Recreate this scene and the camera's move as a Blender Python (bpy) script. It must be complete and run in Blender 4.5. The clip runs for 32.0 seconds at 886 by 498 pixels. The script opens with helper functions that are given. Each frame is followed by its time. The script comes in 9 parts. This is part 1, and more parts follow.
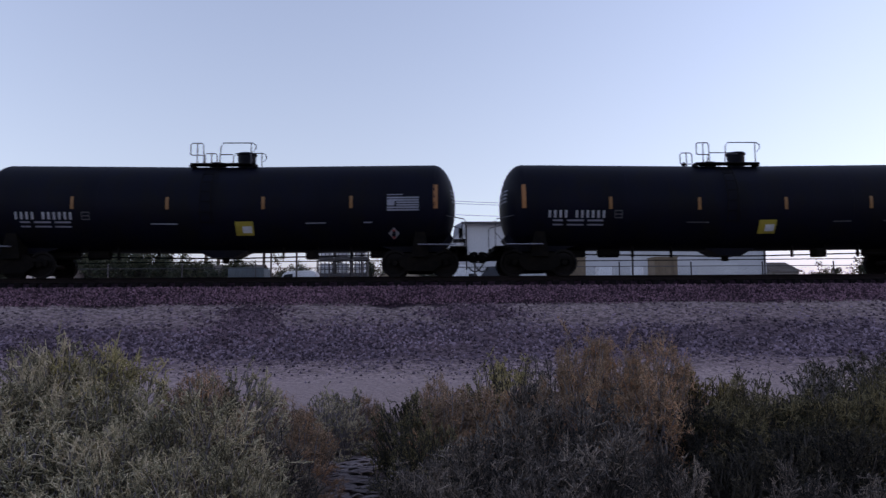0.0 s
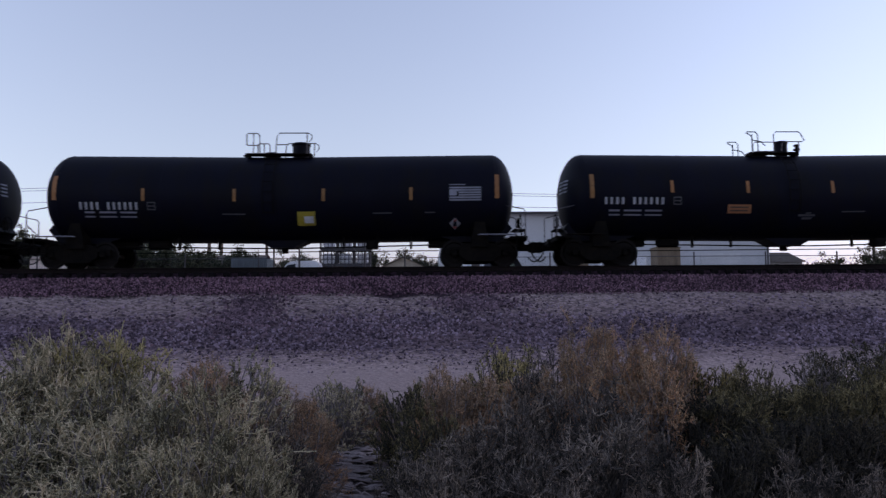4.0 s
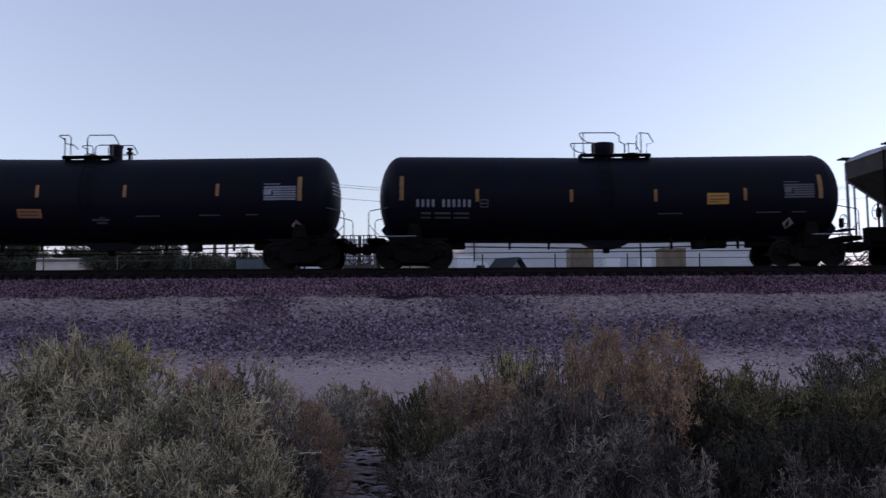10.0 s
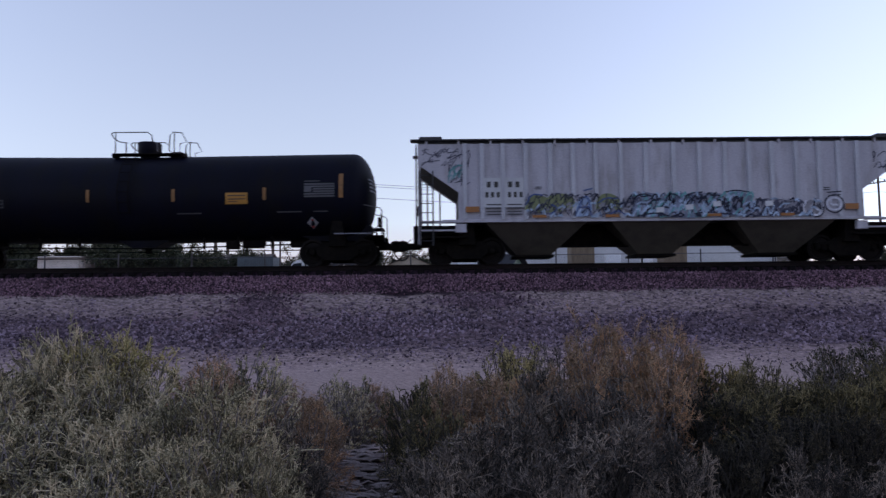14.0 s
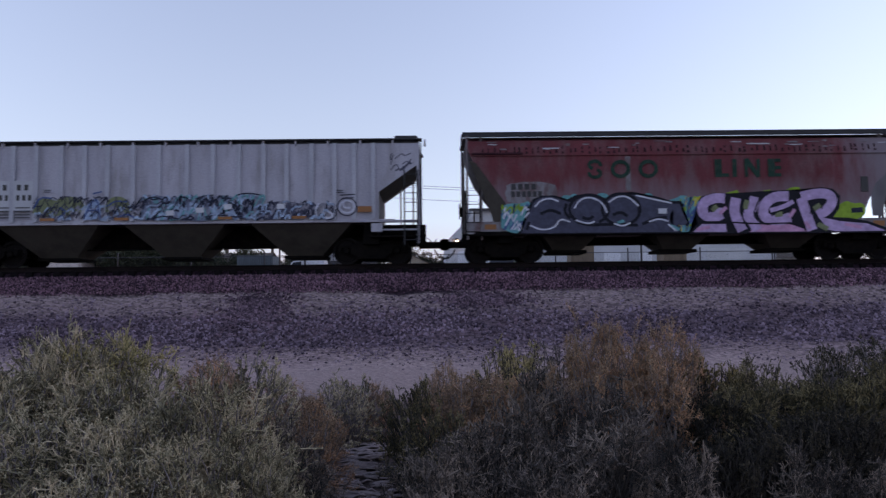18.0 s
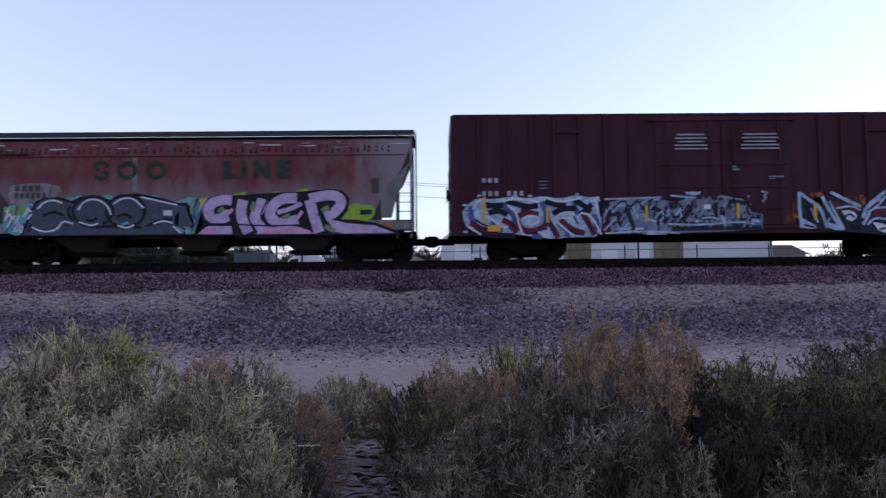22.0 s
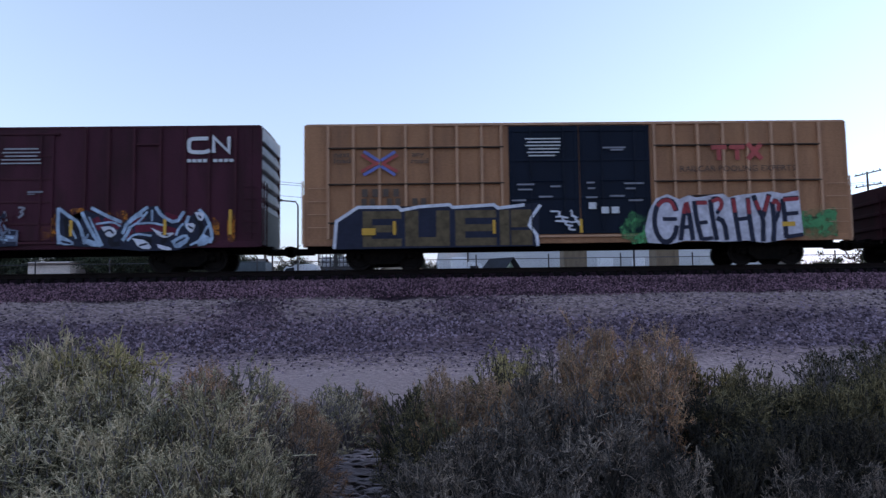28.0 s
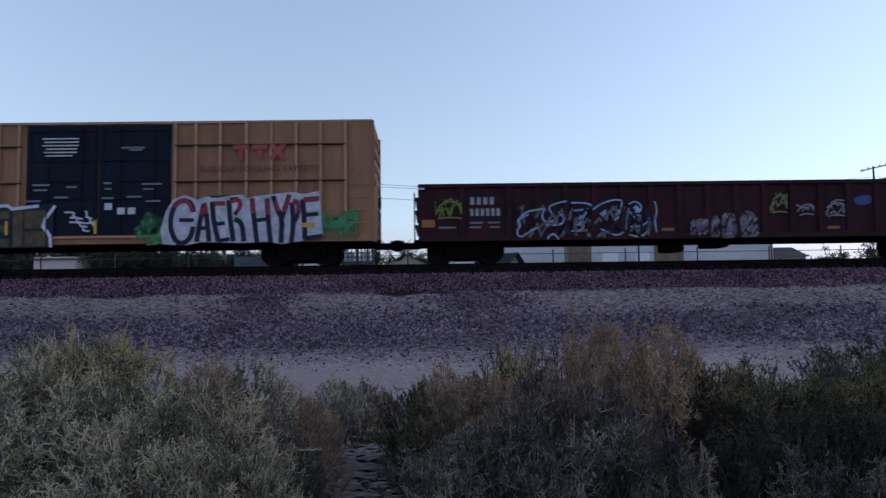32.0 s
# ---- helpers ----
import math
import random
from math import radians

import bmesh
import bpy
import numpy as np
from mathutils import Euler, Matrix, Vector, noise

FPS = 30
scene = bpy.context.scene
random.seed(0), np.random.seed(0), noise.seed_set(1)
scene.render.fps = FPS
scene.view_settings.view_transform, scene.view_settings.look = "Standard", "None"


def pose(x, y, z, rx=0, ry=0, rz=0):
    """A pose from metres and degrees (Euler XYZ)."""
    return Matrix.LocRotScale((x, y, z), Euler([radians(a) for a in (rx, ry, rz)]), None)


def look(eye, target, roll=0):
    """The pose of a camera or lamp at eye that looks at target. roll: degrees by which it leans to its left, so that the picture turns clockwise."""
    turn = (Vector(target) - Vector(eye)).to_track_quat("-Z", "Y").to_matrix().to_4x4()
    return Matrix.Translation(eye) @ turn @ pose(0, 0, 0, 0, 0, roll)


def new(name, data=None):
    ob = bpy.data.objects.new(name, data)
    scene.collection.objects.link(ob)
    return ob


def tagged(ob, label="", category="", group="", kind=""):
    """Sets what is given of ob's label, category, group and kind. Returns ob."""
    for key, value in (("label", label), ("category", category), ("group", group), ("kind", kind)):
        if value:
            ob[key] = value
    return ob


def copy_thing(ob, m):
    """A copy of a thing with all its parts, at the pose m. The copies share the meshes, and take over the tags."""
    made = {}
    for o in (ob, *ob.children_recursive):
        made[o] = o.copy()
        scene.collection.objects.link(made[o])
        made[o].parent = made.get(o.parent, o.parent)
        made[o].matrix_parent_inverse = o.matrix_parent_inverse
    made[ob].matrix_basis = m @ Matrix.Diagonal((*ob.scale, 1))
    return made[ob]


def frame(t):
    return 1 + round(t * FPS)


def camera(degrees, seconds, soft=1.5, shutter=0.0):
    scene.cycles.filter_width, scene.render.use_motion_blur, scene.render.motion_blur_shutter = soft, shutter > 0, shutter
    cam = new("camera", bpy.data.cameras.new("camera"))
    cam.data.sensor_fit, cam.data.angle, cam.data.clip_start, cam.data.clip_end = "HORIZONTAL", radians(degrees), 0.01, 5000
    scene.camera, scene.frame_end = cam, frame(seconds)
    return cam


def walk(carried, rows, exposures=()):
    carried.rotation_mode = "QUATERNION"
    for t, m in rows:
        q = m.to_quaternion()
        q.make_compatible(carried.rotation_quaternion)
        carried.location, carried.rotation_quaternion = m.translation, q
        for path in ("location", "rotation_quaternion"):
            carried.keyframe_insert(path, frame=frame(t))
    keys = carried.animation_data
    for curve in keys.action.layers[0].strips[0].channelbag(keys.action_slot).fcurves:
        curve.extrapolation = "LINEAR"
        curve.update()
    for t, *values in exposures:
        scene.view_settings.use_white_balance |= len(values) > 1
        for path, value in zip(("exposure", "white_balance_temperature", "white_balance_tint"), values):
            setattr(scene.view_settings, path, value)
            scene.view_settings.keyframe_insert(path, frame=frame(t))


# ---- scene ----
cam = camera(62.6, 32.0, soft=1.4, shutter=0.5)
PATH = [
    (0.0, pose(0, 0, 1.6, 95.154, 0.371, -1.280)),
    (0.5, pose(0, 0, 1.6, 94.825, 0.387, -1.134)),
    (1.0, pose(0, 0, 1.6, 94.977, 0.508, -0.746)),
    (1.5, pose(0, 0, 1.6, 94.854, 0.487, -1.056)),
    (2.0, pose(0, 0, 1.6, 94.667, 0.528, -0.887)),
    (2.5, pose(0, 0, 1.6, 94.657, 0.503, -0.802)),
    (3.0, pose(0, 0, 1.6, 94.345, 0.476, -0.987)),
    (3.5, pose(0, 0, 1.6, 94.442, 0.381, -1.096)),
    (5.5, pose(0, 0, 1.6, 94.085, 0.348, -0.929)),
    (6.0, pose(0, 0, 1.6, 94.092, 0.322, -0.984)),
    (6.5, pose(0, 0, 1.6, 94.220, 0.320, -0.941)),
    (7.0, pose(0, 0, 1.6, 94.202, 0.281, -1.033)),
    (7.5, pose(0, 0, 1.6, 94.157, 0.317, -0.911)),
    (8.0, pose(0, 0, 1.6, 94.077, 0.284, -0.897)),
    (8.5, pose(0, 0, 1.6, 93.834, 0.282, -0.907)),
    (9.0, pose(0, 0, 1.6, 94.026, 0.268, -0.741)),
    (9.5, pose(0, 0, 1.6, 94.167, 0.245, -0.812)),
    (10.0, pose(0, 0, 1.6, 94.500, 0.370, -0.679)),
    (10.5, pose(0, 0, 1.6, 94.880, 1.196, -0.800)),
    (11.0, pose(0, 0, 1.6, 93.601, 1.282, -0.902)),
    (11.5, pose(0, 0, 1.6, 93.608, 1.190, 1.408)),
    (12.0, pose(0, 0, 1.6, 93.816, 1.268, 0.625)),
    (12.5, pose(0, 0, 1.6, 94.612, 0.421, -0.654)),
    (13.0, pose(0, 0, 1.6, 94.606, 0.404, -0.656)),
    (13.5, pose(0, 0, 1.6, 94.312, 0.534, -0.660)),
    (15.5, pose(0, 0, 1.6, 94.149, 0.630, -0.302)),
    (16.0, pose(0, 0, 1.6, 93.930, 0.637, -0.168)),
    (16.5, pose(0, 0, 1.6, 93.986, 0.671, -0.257)),
    (17.0, pose(0, 0, 1.6, 94.094, 0.639, -0.444)),
    (17.5, pose(0, 0, 1.6, 94.283, 0.713, -0.637)),
    (18.0, pose(0, 0, 1.6, 94.131, 0.651, -0.624)),
    (18.5, pose(0, 0, 1.6, 94.329, 0.670, -0.748)),
    (19.0, pose(0, 0, 1.6, 94.123, 0.654, -0.852)),
    (19.5, pose(0, 0, 1.6, 94.323, 0.668, -0.616)),
    (20.0, pose(0, 0, 1.6, 94.314, 0.689, -0.633)),
    (20.5, pose(0, 0, 1.6, 94.161, 0.676, -0.635)),
    (21.0, pose(0, 0, 1.6, 94.147, 0.640, -0.704)),
    (21.5, pose(0, 0, 1.6, 93.901, 0.637, -0.752)),
    (22.0, pose(0, 0, 1.6, 93.912, 0.633, -0.846)),
    (22.5, pose(0, 0, 1.6, 93.870, 0.612, -0.890)),
    (23.0, pose(0, 0, 1.6, 93.933, 0.606, -0.943)),
    (23.5, pose(0, 0, 1.6, 94.022, 0.594, -1.014)),
    (24.0, pose(0, 0, 1.6, 94.209, 0.522, -1.097)),
    (24.5, pose(0, 0, 1.6, 94.109, 0.493, -1.482)),
    (25.0, pose(0, 0, 1.6, 95.129, 0.828, -1.124)),
    (25.5, pose(0, 0, 1.6, 95.226, 0.871, -1.148)),
    (27.5, pose(0, 0, 1.6, 94.634, 0.957, -0.898)),
    (28.0, pose(0, 0, 1.6, 94.560, 0.823, -1.150)),
    (28.5, pose(0, 0, 1.6, 94.482, 0.792, -1.009)),
    (29.0, pose(0, 0, 1.6, 93.970, 0.785, -1.106)),
    (29.5, pose(0, 0, 1.6, 94.091, 0.792, -0.973)),
    (30.0, pose(0, 0, 1.6, 94.220, 0.813, -0.884)),
    (30.5, pose(0, 0, 1.6, 94.065, 0.689, -1.248)),
    (31.0, pose(0, 0, 1.6, 94.136, 0.805, -0.996)),
    (31.5, pose(0, 0, 1.6, 94.323, 0.780, -1.032)),
    (32.0, pose(0, 0, 1.6, 94.185, 0.806, -0.806)),
]
walk(cam, PATH, exposures=[(0.0, -0.25, 9200, 45), (9.0, -0.25, 9200, 45), (12.0, -0.15, 9200, 45), (19.5, -0.12, 9200, 45), (22.0, 0.12, 9000, 43), (25.5, 0.14, 9000, 43), (28.5, 0.07, 8350, 35), (32.0, -0.27, 8350, 34)])

# ---- world and light: clear sky just after sunset, the glow low ahead and to the right ----
world = bpy.data.worlds.new("dusk_sky")
scene.world = world
world.use_nodes = True
wn, wl = world.node_tree.nodes, world.node_tree.links
sky = wn.new("ShaderNodeTexSky")
sky.sky_type = "NISHITA"
sky.sun_disc = False
sky.sun_elevation = radians(6.0)
sky.sun_rotation = radians(78.0)
sky.altitude = 700
sky.air_density, sky.dust_density, sky.ozone_density = 1.0, 0.15, 2.6
# an even, hazy gradient: the sky's colours are spread out towards the horizon
where = wn.new("ShaderNodeTexCoord")
spread = wn.new("ShaderNodeMapping")
spread.inputs["Scale"].default_value, spread.inputs["Location"].default_value = (1, 1, 0.5), (0, 0, 0.11)
wl.new(where.outputs["Generated"], spread.inputs["Vector"])
wl.new(spread.outputs[0], sky.inputs["Vector"])
low = wn.new("ShaderNodeSeparateXYZ")
wl.new(where.outputs["Generated"], low.inputs[0])
haze = wn.new("ShaderNodeMapRange")
haze.inputs["From Min"].default_value, haze.inputs["From Max"].default_value = 0.045, 0.11
haze.inputs["To Min"].default_value, haze.inputs["To Max"].default_value = 1.0, 0.0
wl.new(low.outputs["Z"], haze.inputs["Value"])
dusk = wn.new("ShaderNodeMix")                          # dusty pink band along the horizon
dusk.data_type, dusk.blend_type = "RGBA", "MULTIPLY"
dusk.inputs["B"].default_value = (0.92, 0.70, 0.72, 1)
wl.new(haze.outputs[0], dusk.inputs["Factor"])
wl.new(sky.outputs[0], dusk.inputs["A"])
wl.new(dusk.outputs["Result"], wn["Background"].inputs[0])
wn["Background"].inputs[1].default_value = 0.52
sun = new("sun", bpy.data.lights.new("sun", "SUN"))
sun.data.energy, sun.data.angle, sun.data.color = 0.15, radians(20), (1.0, 0.86, 0.72)
sun.matrix_world = look((48.9, 10.4, 5.3), (0, 0, 0))

RAIL = 2.96      # top of rail
DECK = 2.82      # level from which the cars' heights are taken
LIFT = RAIL - DECK
TRACK = 26.55    # middle of the track


# ---- materials ----
def material(name, color, rough=0.75, metal=0.0, vary=0.2, scale=1.5, grain=40.0, bump=0.15, streak=0.0, dirt=None, dirt_amount=0.45, spec=0.5):
    """Base colour broken up at two scales, with fine relief; streak draws the large pattern out downwards; dirt is a second colour in patches."""
    m = bpy.data.materials.new(name)
    m.use_nodes = True
    n, l = m.node_tree.nodes, m.node_tree.links
    b = n["Principled BSDF"]
    b.inputs["Roughness"].default_value, b.inputs["Metallic"].default_value = rough, metal
    b.inputs["Specular IOR Level"].default_value = spec
    co = n.new("ShaderNodeTexCoord")
    mp = n.new("ShaderNodeMapping")
    mp.inputs["Scale"].default_value = (1, 1, 1 - streak)
    l.new(co.outputs["Object"], mp.inputs["Vector"])
    info = n.new("ShaderNodeObjectInfo")
    big = n.new("ShaderNodeTexNoise")
    big.noise_dimensions = "4D"
    big.inputs["Scale"].default_value, big.inputs["Detail"].default_value = scale, 4
    l.new(mp.outputs[0], big.inputs["Vector"])
    l.new(info.outputs["Random"], big.inputs["W"])
    fine = n.new("ShaderNodeTexNoise")
    fine.inputs["Scale"].default_value, fine.inputs["Detail"].default_value = grain, 3
    l.new(co.outputs["Object"], fine.inputs["Vector"])
    ramp = n.new("ShaderNodeValToRGB")
    ramp.color_ramp.elements[0].position, ramp.color_ramp.elements[1].position = 0.3, 0.7
    ramp.color_ramp.elements[0].color = (*[max(0.0, c * (1 - vary)) for c in color], 1)
    ramp.color_ramp.elements[1].color = (*[min(1.0, c * (1 + vary)) for c in color], 1)
    l.new(big.outputs["Fac"], ramp.inputs["Fac"])
    last = ramp.outputs["Color"]
    if dirt:
        spot = n.new("ShaderNodeTexNoise")
        spot.inputs["Scale"].default_value, spot.inputs["Detail"].default_value, spot.inputs["Roughness"].default_value = scale * 1.7, 6, 0.65
        l.new(mp.outputs[0], spot.inputs["Vector"])
        cut = n.new("ShaderNodeMapRange")
        cut.inputs["From Min"].default_value, cut.inputs["From Max"].default_value = 0.56 - dirt_amount * 0.35, 0.75 - dirt_amount * 0.2
        l.new(spot.outputs["Fac"], cut.inputs["Value"])
        mix = n.new("ShaderNodeMix")
        mix.data_type = "RGBA"
        l.new(cut.outputs[0], mix.inputs["Factor"])
        l.new(last, mix.inputs["A"])
        mix.inputs["B"].default_value = (*dirt, 1)
        last = mix.outputs["Result"]
    gr = n.new("ShaderNodeMix")
    gr.data_type, gr.blend_type = "RGBA", "OVERLAY"
    gr.inputs["Factor"].default_value = 0.35
    l.new(last, gr.inputs["A"])
    l.new(fine.outputs["Fac"], gr.inputs["B"])
    l.new(gr.outputs["Result"], b.inputs["Base Color"])
    if bump:
        bp = n.new("ShaderNodeBump")
        bp.inputs["Strength"].default_value, bp.inputs["Distance"].default_value = bump, 0.02
        l.new(fine.outputs["Fac"], bp.inputs["Height"])
        l.new(bp.outputs[0], b.inputs["Normal"])
    return m


def leaf_material(name, a, c, dry, dry_amount=0.3):
    """Leaves: two greens by clump, dry colour in patches, each leaf its own shade."""
    m = bpy.data.materials.new(name)
    m.use_nodes = True
    n, l = m.node_tree.nodes, m.node_tree.links
    b = n["Principled BSDF"]
    b.inputs["Roughness"].default_value = 0.7
    b.inputs["Specular IOR Level"].default_value = 0.25
    co = n.new("ShaderNodeTexCoord")
    geo = n.new("ShaderNodeNewGeometry")
    info = n.new("ShaderNodeObjectInfo")
    big = n.new("ShaderNodeTexNoise")
    big.noise_dimensions = "4D"
    big.inputs["Scale"].default_value, big.inputs["Detail"].default_value = 3.0, 3
    l.new(co.outputs["Object"], big.inputs["Vector"])
    l.new(info.outputs["Random"], big.inputs["W"])
    ramp = n.new("ShaderNodeValToRGB")
    e = ramp.color_ramp.elements
    e[0].position, e[0].color = 0.34, (*a, 1)
    e[1].position, e[1].color = 0.52, (*c, 1)
    d = e.new(0.74 - 0.25 * dry_amount)
    d.color = (*dry, 1)
    add = n.new("ShaderNodeMath")
    add.operation = "MULTIPLY_ADD"
    l.new(geo.outputs["Random Per Island"], add.inputs[0])
    add.inputs[1].default_value = 0.34
    l.new(big.outputs["Fac"], add.inputs[2])
    sub = n.new("ShaderNodeMath")
    sub.operation = "SUBTRACT"
    l.new(add.outputs[0], sub.inputs[0])
    sub.inputs[1].default_value = 0.17
    l.new(sub.outputs[0], ramp.inputs["Fac"])
    l.new(ramp.outputs["Color"], b.inputs["Base Color"])
    return m


def ground_material():
    """Sand, gravel slope, pale berm and ballast, in bands along the track with ragged edges. Under gravel and ballast
    the colour holds the shade between stones.
    """
    m = bpy.data.materials.new("desert_ground")
    m.use_nodes = True
    n, l = m.node_tree.nodes, m.node_tree.links
    b = n["Principled BSDF"]
    b.inputs["Roughness"].default_value = 0.95
    b.inputs["Specular IOR Level"].default_value = 0.15
    geo = n.new("ShaderNodeNewGeometry")
    sep = n.new("ShaderNodeSeparateXYZ")
    l.new(geo.outputs["Position"], sep.inputs[0])
    mp = n.new("ShaderNodeMapping")
    mp.inputs["Scale"].default_value = (0.55, 1, 1)
    l.new(geo.outputs["Position"], mp.inputs["Vector"])
    wob = n.new("ShaderNodeTexNoise")
    wob.inputs["Scale"].default_value, wob.inputs["Detail"].default_value, wob.inputs["Roughness"].default_value = 0.5, 8, 0.72
    l.new(mp.outputs[0], wob.inputs["Vector"])
    ma = n.new("ShaderNodeMath")
    ma.operation = "MULTIPLY_ADD"
    l.new(wob.outputs["Fac"], ma.inputs[0])
    ma.inputs[1].default_value = 3.4
    l.new(sep.outputs["Y"], ma.inputs[2])
    rng = n.new("ShaderNodeMapRange")
    rng.inputs["From Min"].default_value, rng.inputs["From Max"].default_value = 6 + 1.7, 26 + 1.7
    l.new(ma.outputs[0], rng.inputs["Value"])
    ramp = n.new("ShaderNodeValToRGB")
    e = ramp.color_ramp.elements
    # gravel and ballast stops are darkened to paint the gaps' shade between stones
    stops = [(0.0, (0.069, 0.043, 0.039)), (0.26, (0.115, 0.074, 0.069)), (0.35, (0.312, 0.210, 0.196)), (0.50, (0.345, 0.232, 0.219)), (0.585, (0.249, 0.162, 0.162)),
             (0.64, (0.120, 0.074, 0.085)), (0.73, (0.112, 0.068, 0.080)), (0.765, (0.205, 0.134, 0.136)), (0.85, (0.242, 0.165, 0.160)), (0.866, (0.025, 0.011, 0.017)), (1.0, (0.025, 0.011, 0.017))]
    e[0].position, e[0].color = stops[0][0], (*stops[0][1], 1)
    e[1].position, e[1].color = stops[-1][0], (*stops[-1][1], 1)
    for p, c in stops[1:-1]:
        k = e.new(p)
        k.color = (*c, 1)
    l.new(rng.outputs[0], ramp.inputs["Fac"])
    fine = n.new("ShaderNodeTexNoise")
    fine.inputs["Scale"].default_value, fine.inputs["Detail"].default_value, fine.inputs["Roughness"].default_value = 14, 5, 0.75
    l.new(geo.outputs["Position"], fine.inputs["Vector"])
    peb = n.new("ShaderNodeTexVoronoi")
    peb.inputs["Scale"].default_value = 11
    l.new(geo.outputs["Position"], peb.inputs["Vector"])
    ov = n.new("ShaderNodeMix")
    ov.data_type, ov.blend_type = "RGBA", "OVERLAY"
    ov.inputs["Factor"].default_value = 0.75
    yard = n.new("ShaderNodeMapRange")                   # sandy yard beyond the track
    yard.inputs["From Min"].default_value, yard.inputs["From Max"].default_value = 30.0, 31.4
    l.new(ma.outputs[0], yard.inputs["Value"])
    beyond = n.new("ShaderNodeMix")
    beyond.data_type = "RGBA"
    beyond.inputs["B"].default_value = (0.26, 0.19, 0.165, 1)
    l.new(yard.outputs[0], beyond.inputs["Factor"])
    l.new(ramp.outputs["Color"], beyond.inputs["A"])
    l.new(beyond.outputs["Result"], ov.inputs["A"])
    l.new(fine.outputs["Fac"], ov.inputs["B"])
    tone = n.new("ShaderNodeSeparateColor")
    l.new(peb.outputs["Color"], tone.inputs[0])
    spread = n.new("ShaderNodeMapRange")
    spread.inputs["To Min"].default_value, spread.inputs["To Max"].default_value = 0.35, 1.6
    l.new(tone.outputs[0], spread.inputs["Value"])
    stony = n.new("ShaderNodeMapRange")
    stony.inputs["From Min"].default_value, stony.inputs["From Max"].default_value = 15.5, 18.0
    stony.inputs["To Min"].default_value, stony.inputs["To Max"].default_value = 0.12, 0.9
    l.new(sep.outputs["Y"], stony.inputs["Value"])
    mul = n.new("ShaderNodeMix")
    mul.data_type, mul.blend_type = "RGBA", "MULTIPLY"
    l.new(stony.outputs[0], mul.inputs["Factor"])
    l.new(ov.outputs["Result"], mul.inputs["A"])
    l.new(spread.outputs[0], mul.inputs["B"])
    l.new(mul.outputs["Result"], b.inputs["Base Color"])
    bp = n.new("ShaderNodeBump")
    bp.inputs["Strength"].default_value, bp.inputs["Distance"].default_value = 0.8, 0.05
    l.new(peb.outputs["Distance"], bp.inputs["Height"])
    bp2 = n.new("ShaderNodeBump")
    bp2.inputs["Strength"].default_value, bp2.inputs["Distance"].default_value = 0.5, 0.03
    l.new(fine.outputs["Fac"], bp2.inputs["Height"])
    l.new(bp.outputs[0], bp2.inputs["Normal"])
    l.new(bp2.outputs[0], b.inputs["Normal"])
    return m


def glow(name, color, strength):
    m = bpy.data.materials.new(name)
    m.use_nodes = True
    b = m.node_tree.nodes["Principled BSDF"]
    b.inputs["Base Color"].default_value = (*color, 1)
    b.inputs["Emission Color"].default_value = (*color, 1)
    b.inputs["Emission Strength"].default_value = strength
    return m


def stone_material(name, dark, light):
    """Each stone its own shade."""
    m = bpy.data.materials.new(name)
    m.use_nodes = True
    n, l = m.node_tree.nodes, m.node_tree.links
    b = n["Principled BSDF"]
    b.inputs["Roughness"].default_value, b.inputs["Specular IOR Level"].default_value = 0.9, 0.2
    geo = n.new("ShaderNodeNewGeometry")
    big = n.new("ShaderNodeTexNoise")
    big.inputs["Scale"].default_value, big.inputs["Detail"].default_value = 0.6, 4
    l.new(geo.outputs["Position"], big.inputs["Vector"])
    add = n.new("ShaderNodeMath")
    add.operation = "MULTIPLY_ADD"
    l.new(big.outputs["Fac"], add.inputs[0])
    add.inputs[1].default_value = 0.9
    l.new(geo.outputs["Random Per Island"], add.inputs[2])
    rng = n.new("ShaderNodeMapRange")
    rng.inputs["From Min"].default_value, rng.inputs["From Max"].default_value = 0.3, 1.6
    l.new(add.outputs[0], rng.inputs["Value"])
    mix = n.new("ShaderNodeMix")
    mix.data_type = "RGBA"
    mix.inputs["A"].default_value, mix.inputs["B"].default_value = (*dark, 1), (*light, 1)
    few = n.new("ShaderNodeMath")
    few.operation = "POWER"
    few.inputs[1].default_value = 1.9
    l.new(rng.outputs[0], few.inputs[0])
    l.new(few.outputs[0], mix.inputs["Factor"])
    l.new(mix.outputs["Result"], b.inputs["Base Color"])
    return m


GROUND = ground_material()
STONE = stone_material("ballast_stone", (0.028, 0.011, 0.020), (0.40, 0.205, 0.262))
PEBBLE = stone_material("slope_gravel", (0.026, 0.014, 0.023), (0.37, 0.255, 0.315))
SPILL = stone_material("spilled_ballast_stone", (0.026, 0.013, 0.020), (0.31, 0.185, 0.225))
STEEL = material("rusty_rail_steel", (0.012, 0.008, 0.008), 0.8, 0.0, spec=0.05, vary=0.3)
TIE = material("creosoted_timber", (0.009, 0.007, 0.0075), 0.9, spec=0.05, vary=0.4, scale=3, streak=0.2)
TANK_BLACK = material("black_tank_paint", (0.0024, 0.0030, 0.0085), 0.55, spec=0.07, vary=0.25, scale=0.8, grain=25, bump=0.03, streak=0.6, dirt=(0.0045, 0.004, 0.0052), dirt_amount=0.3)
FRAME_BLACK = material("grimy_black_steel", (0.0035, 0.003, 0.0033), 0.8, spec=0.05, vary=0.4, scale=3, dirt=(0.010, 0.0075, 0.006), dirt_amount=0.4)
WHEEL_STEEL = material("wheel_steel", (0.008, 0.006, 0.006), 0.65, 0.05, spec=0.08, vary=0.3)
RUBBER = material("hose_rubber", (0.02, 0.02, 0.02), 0.7)
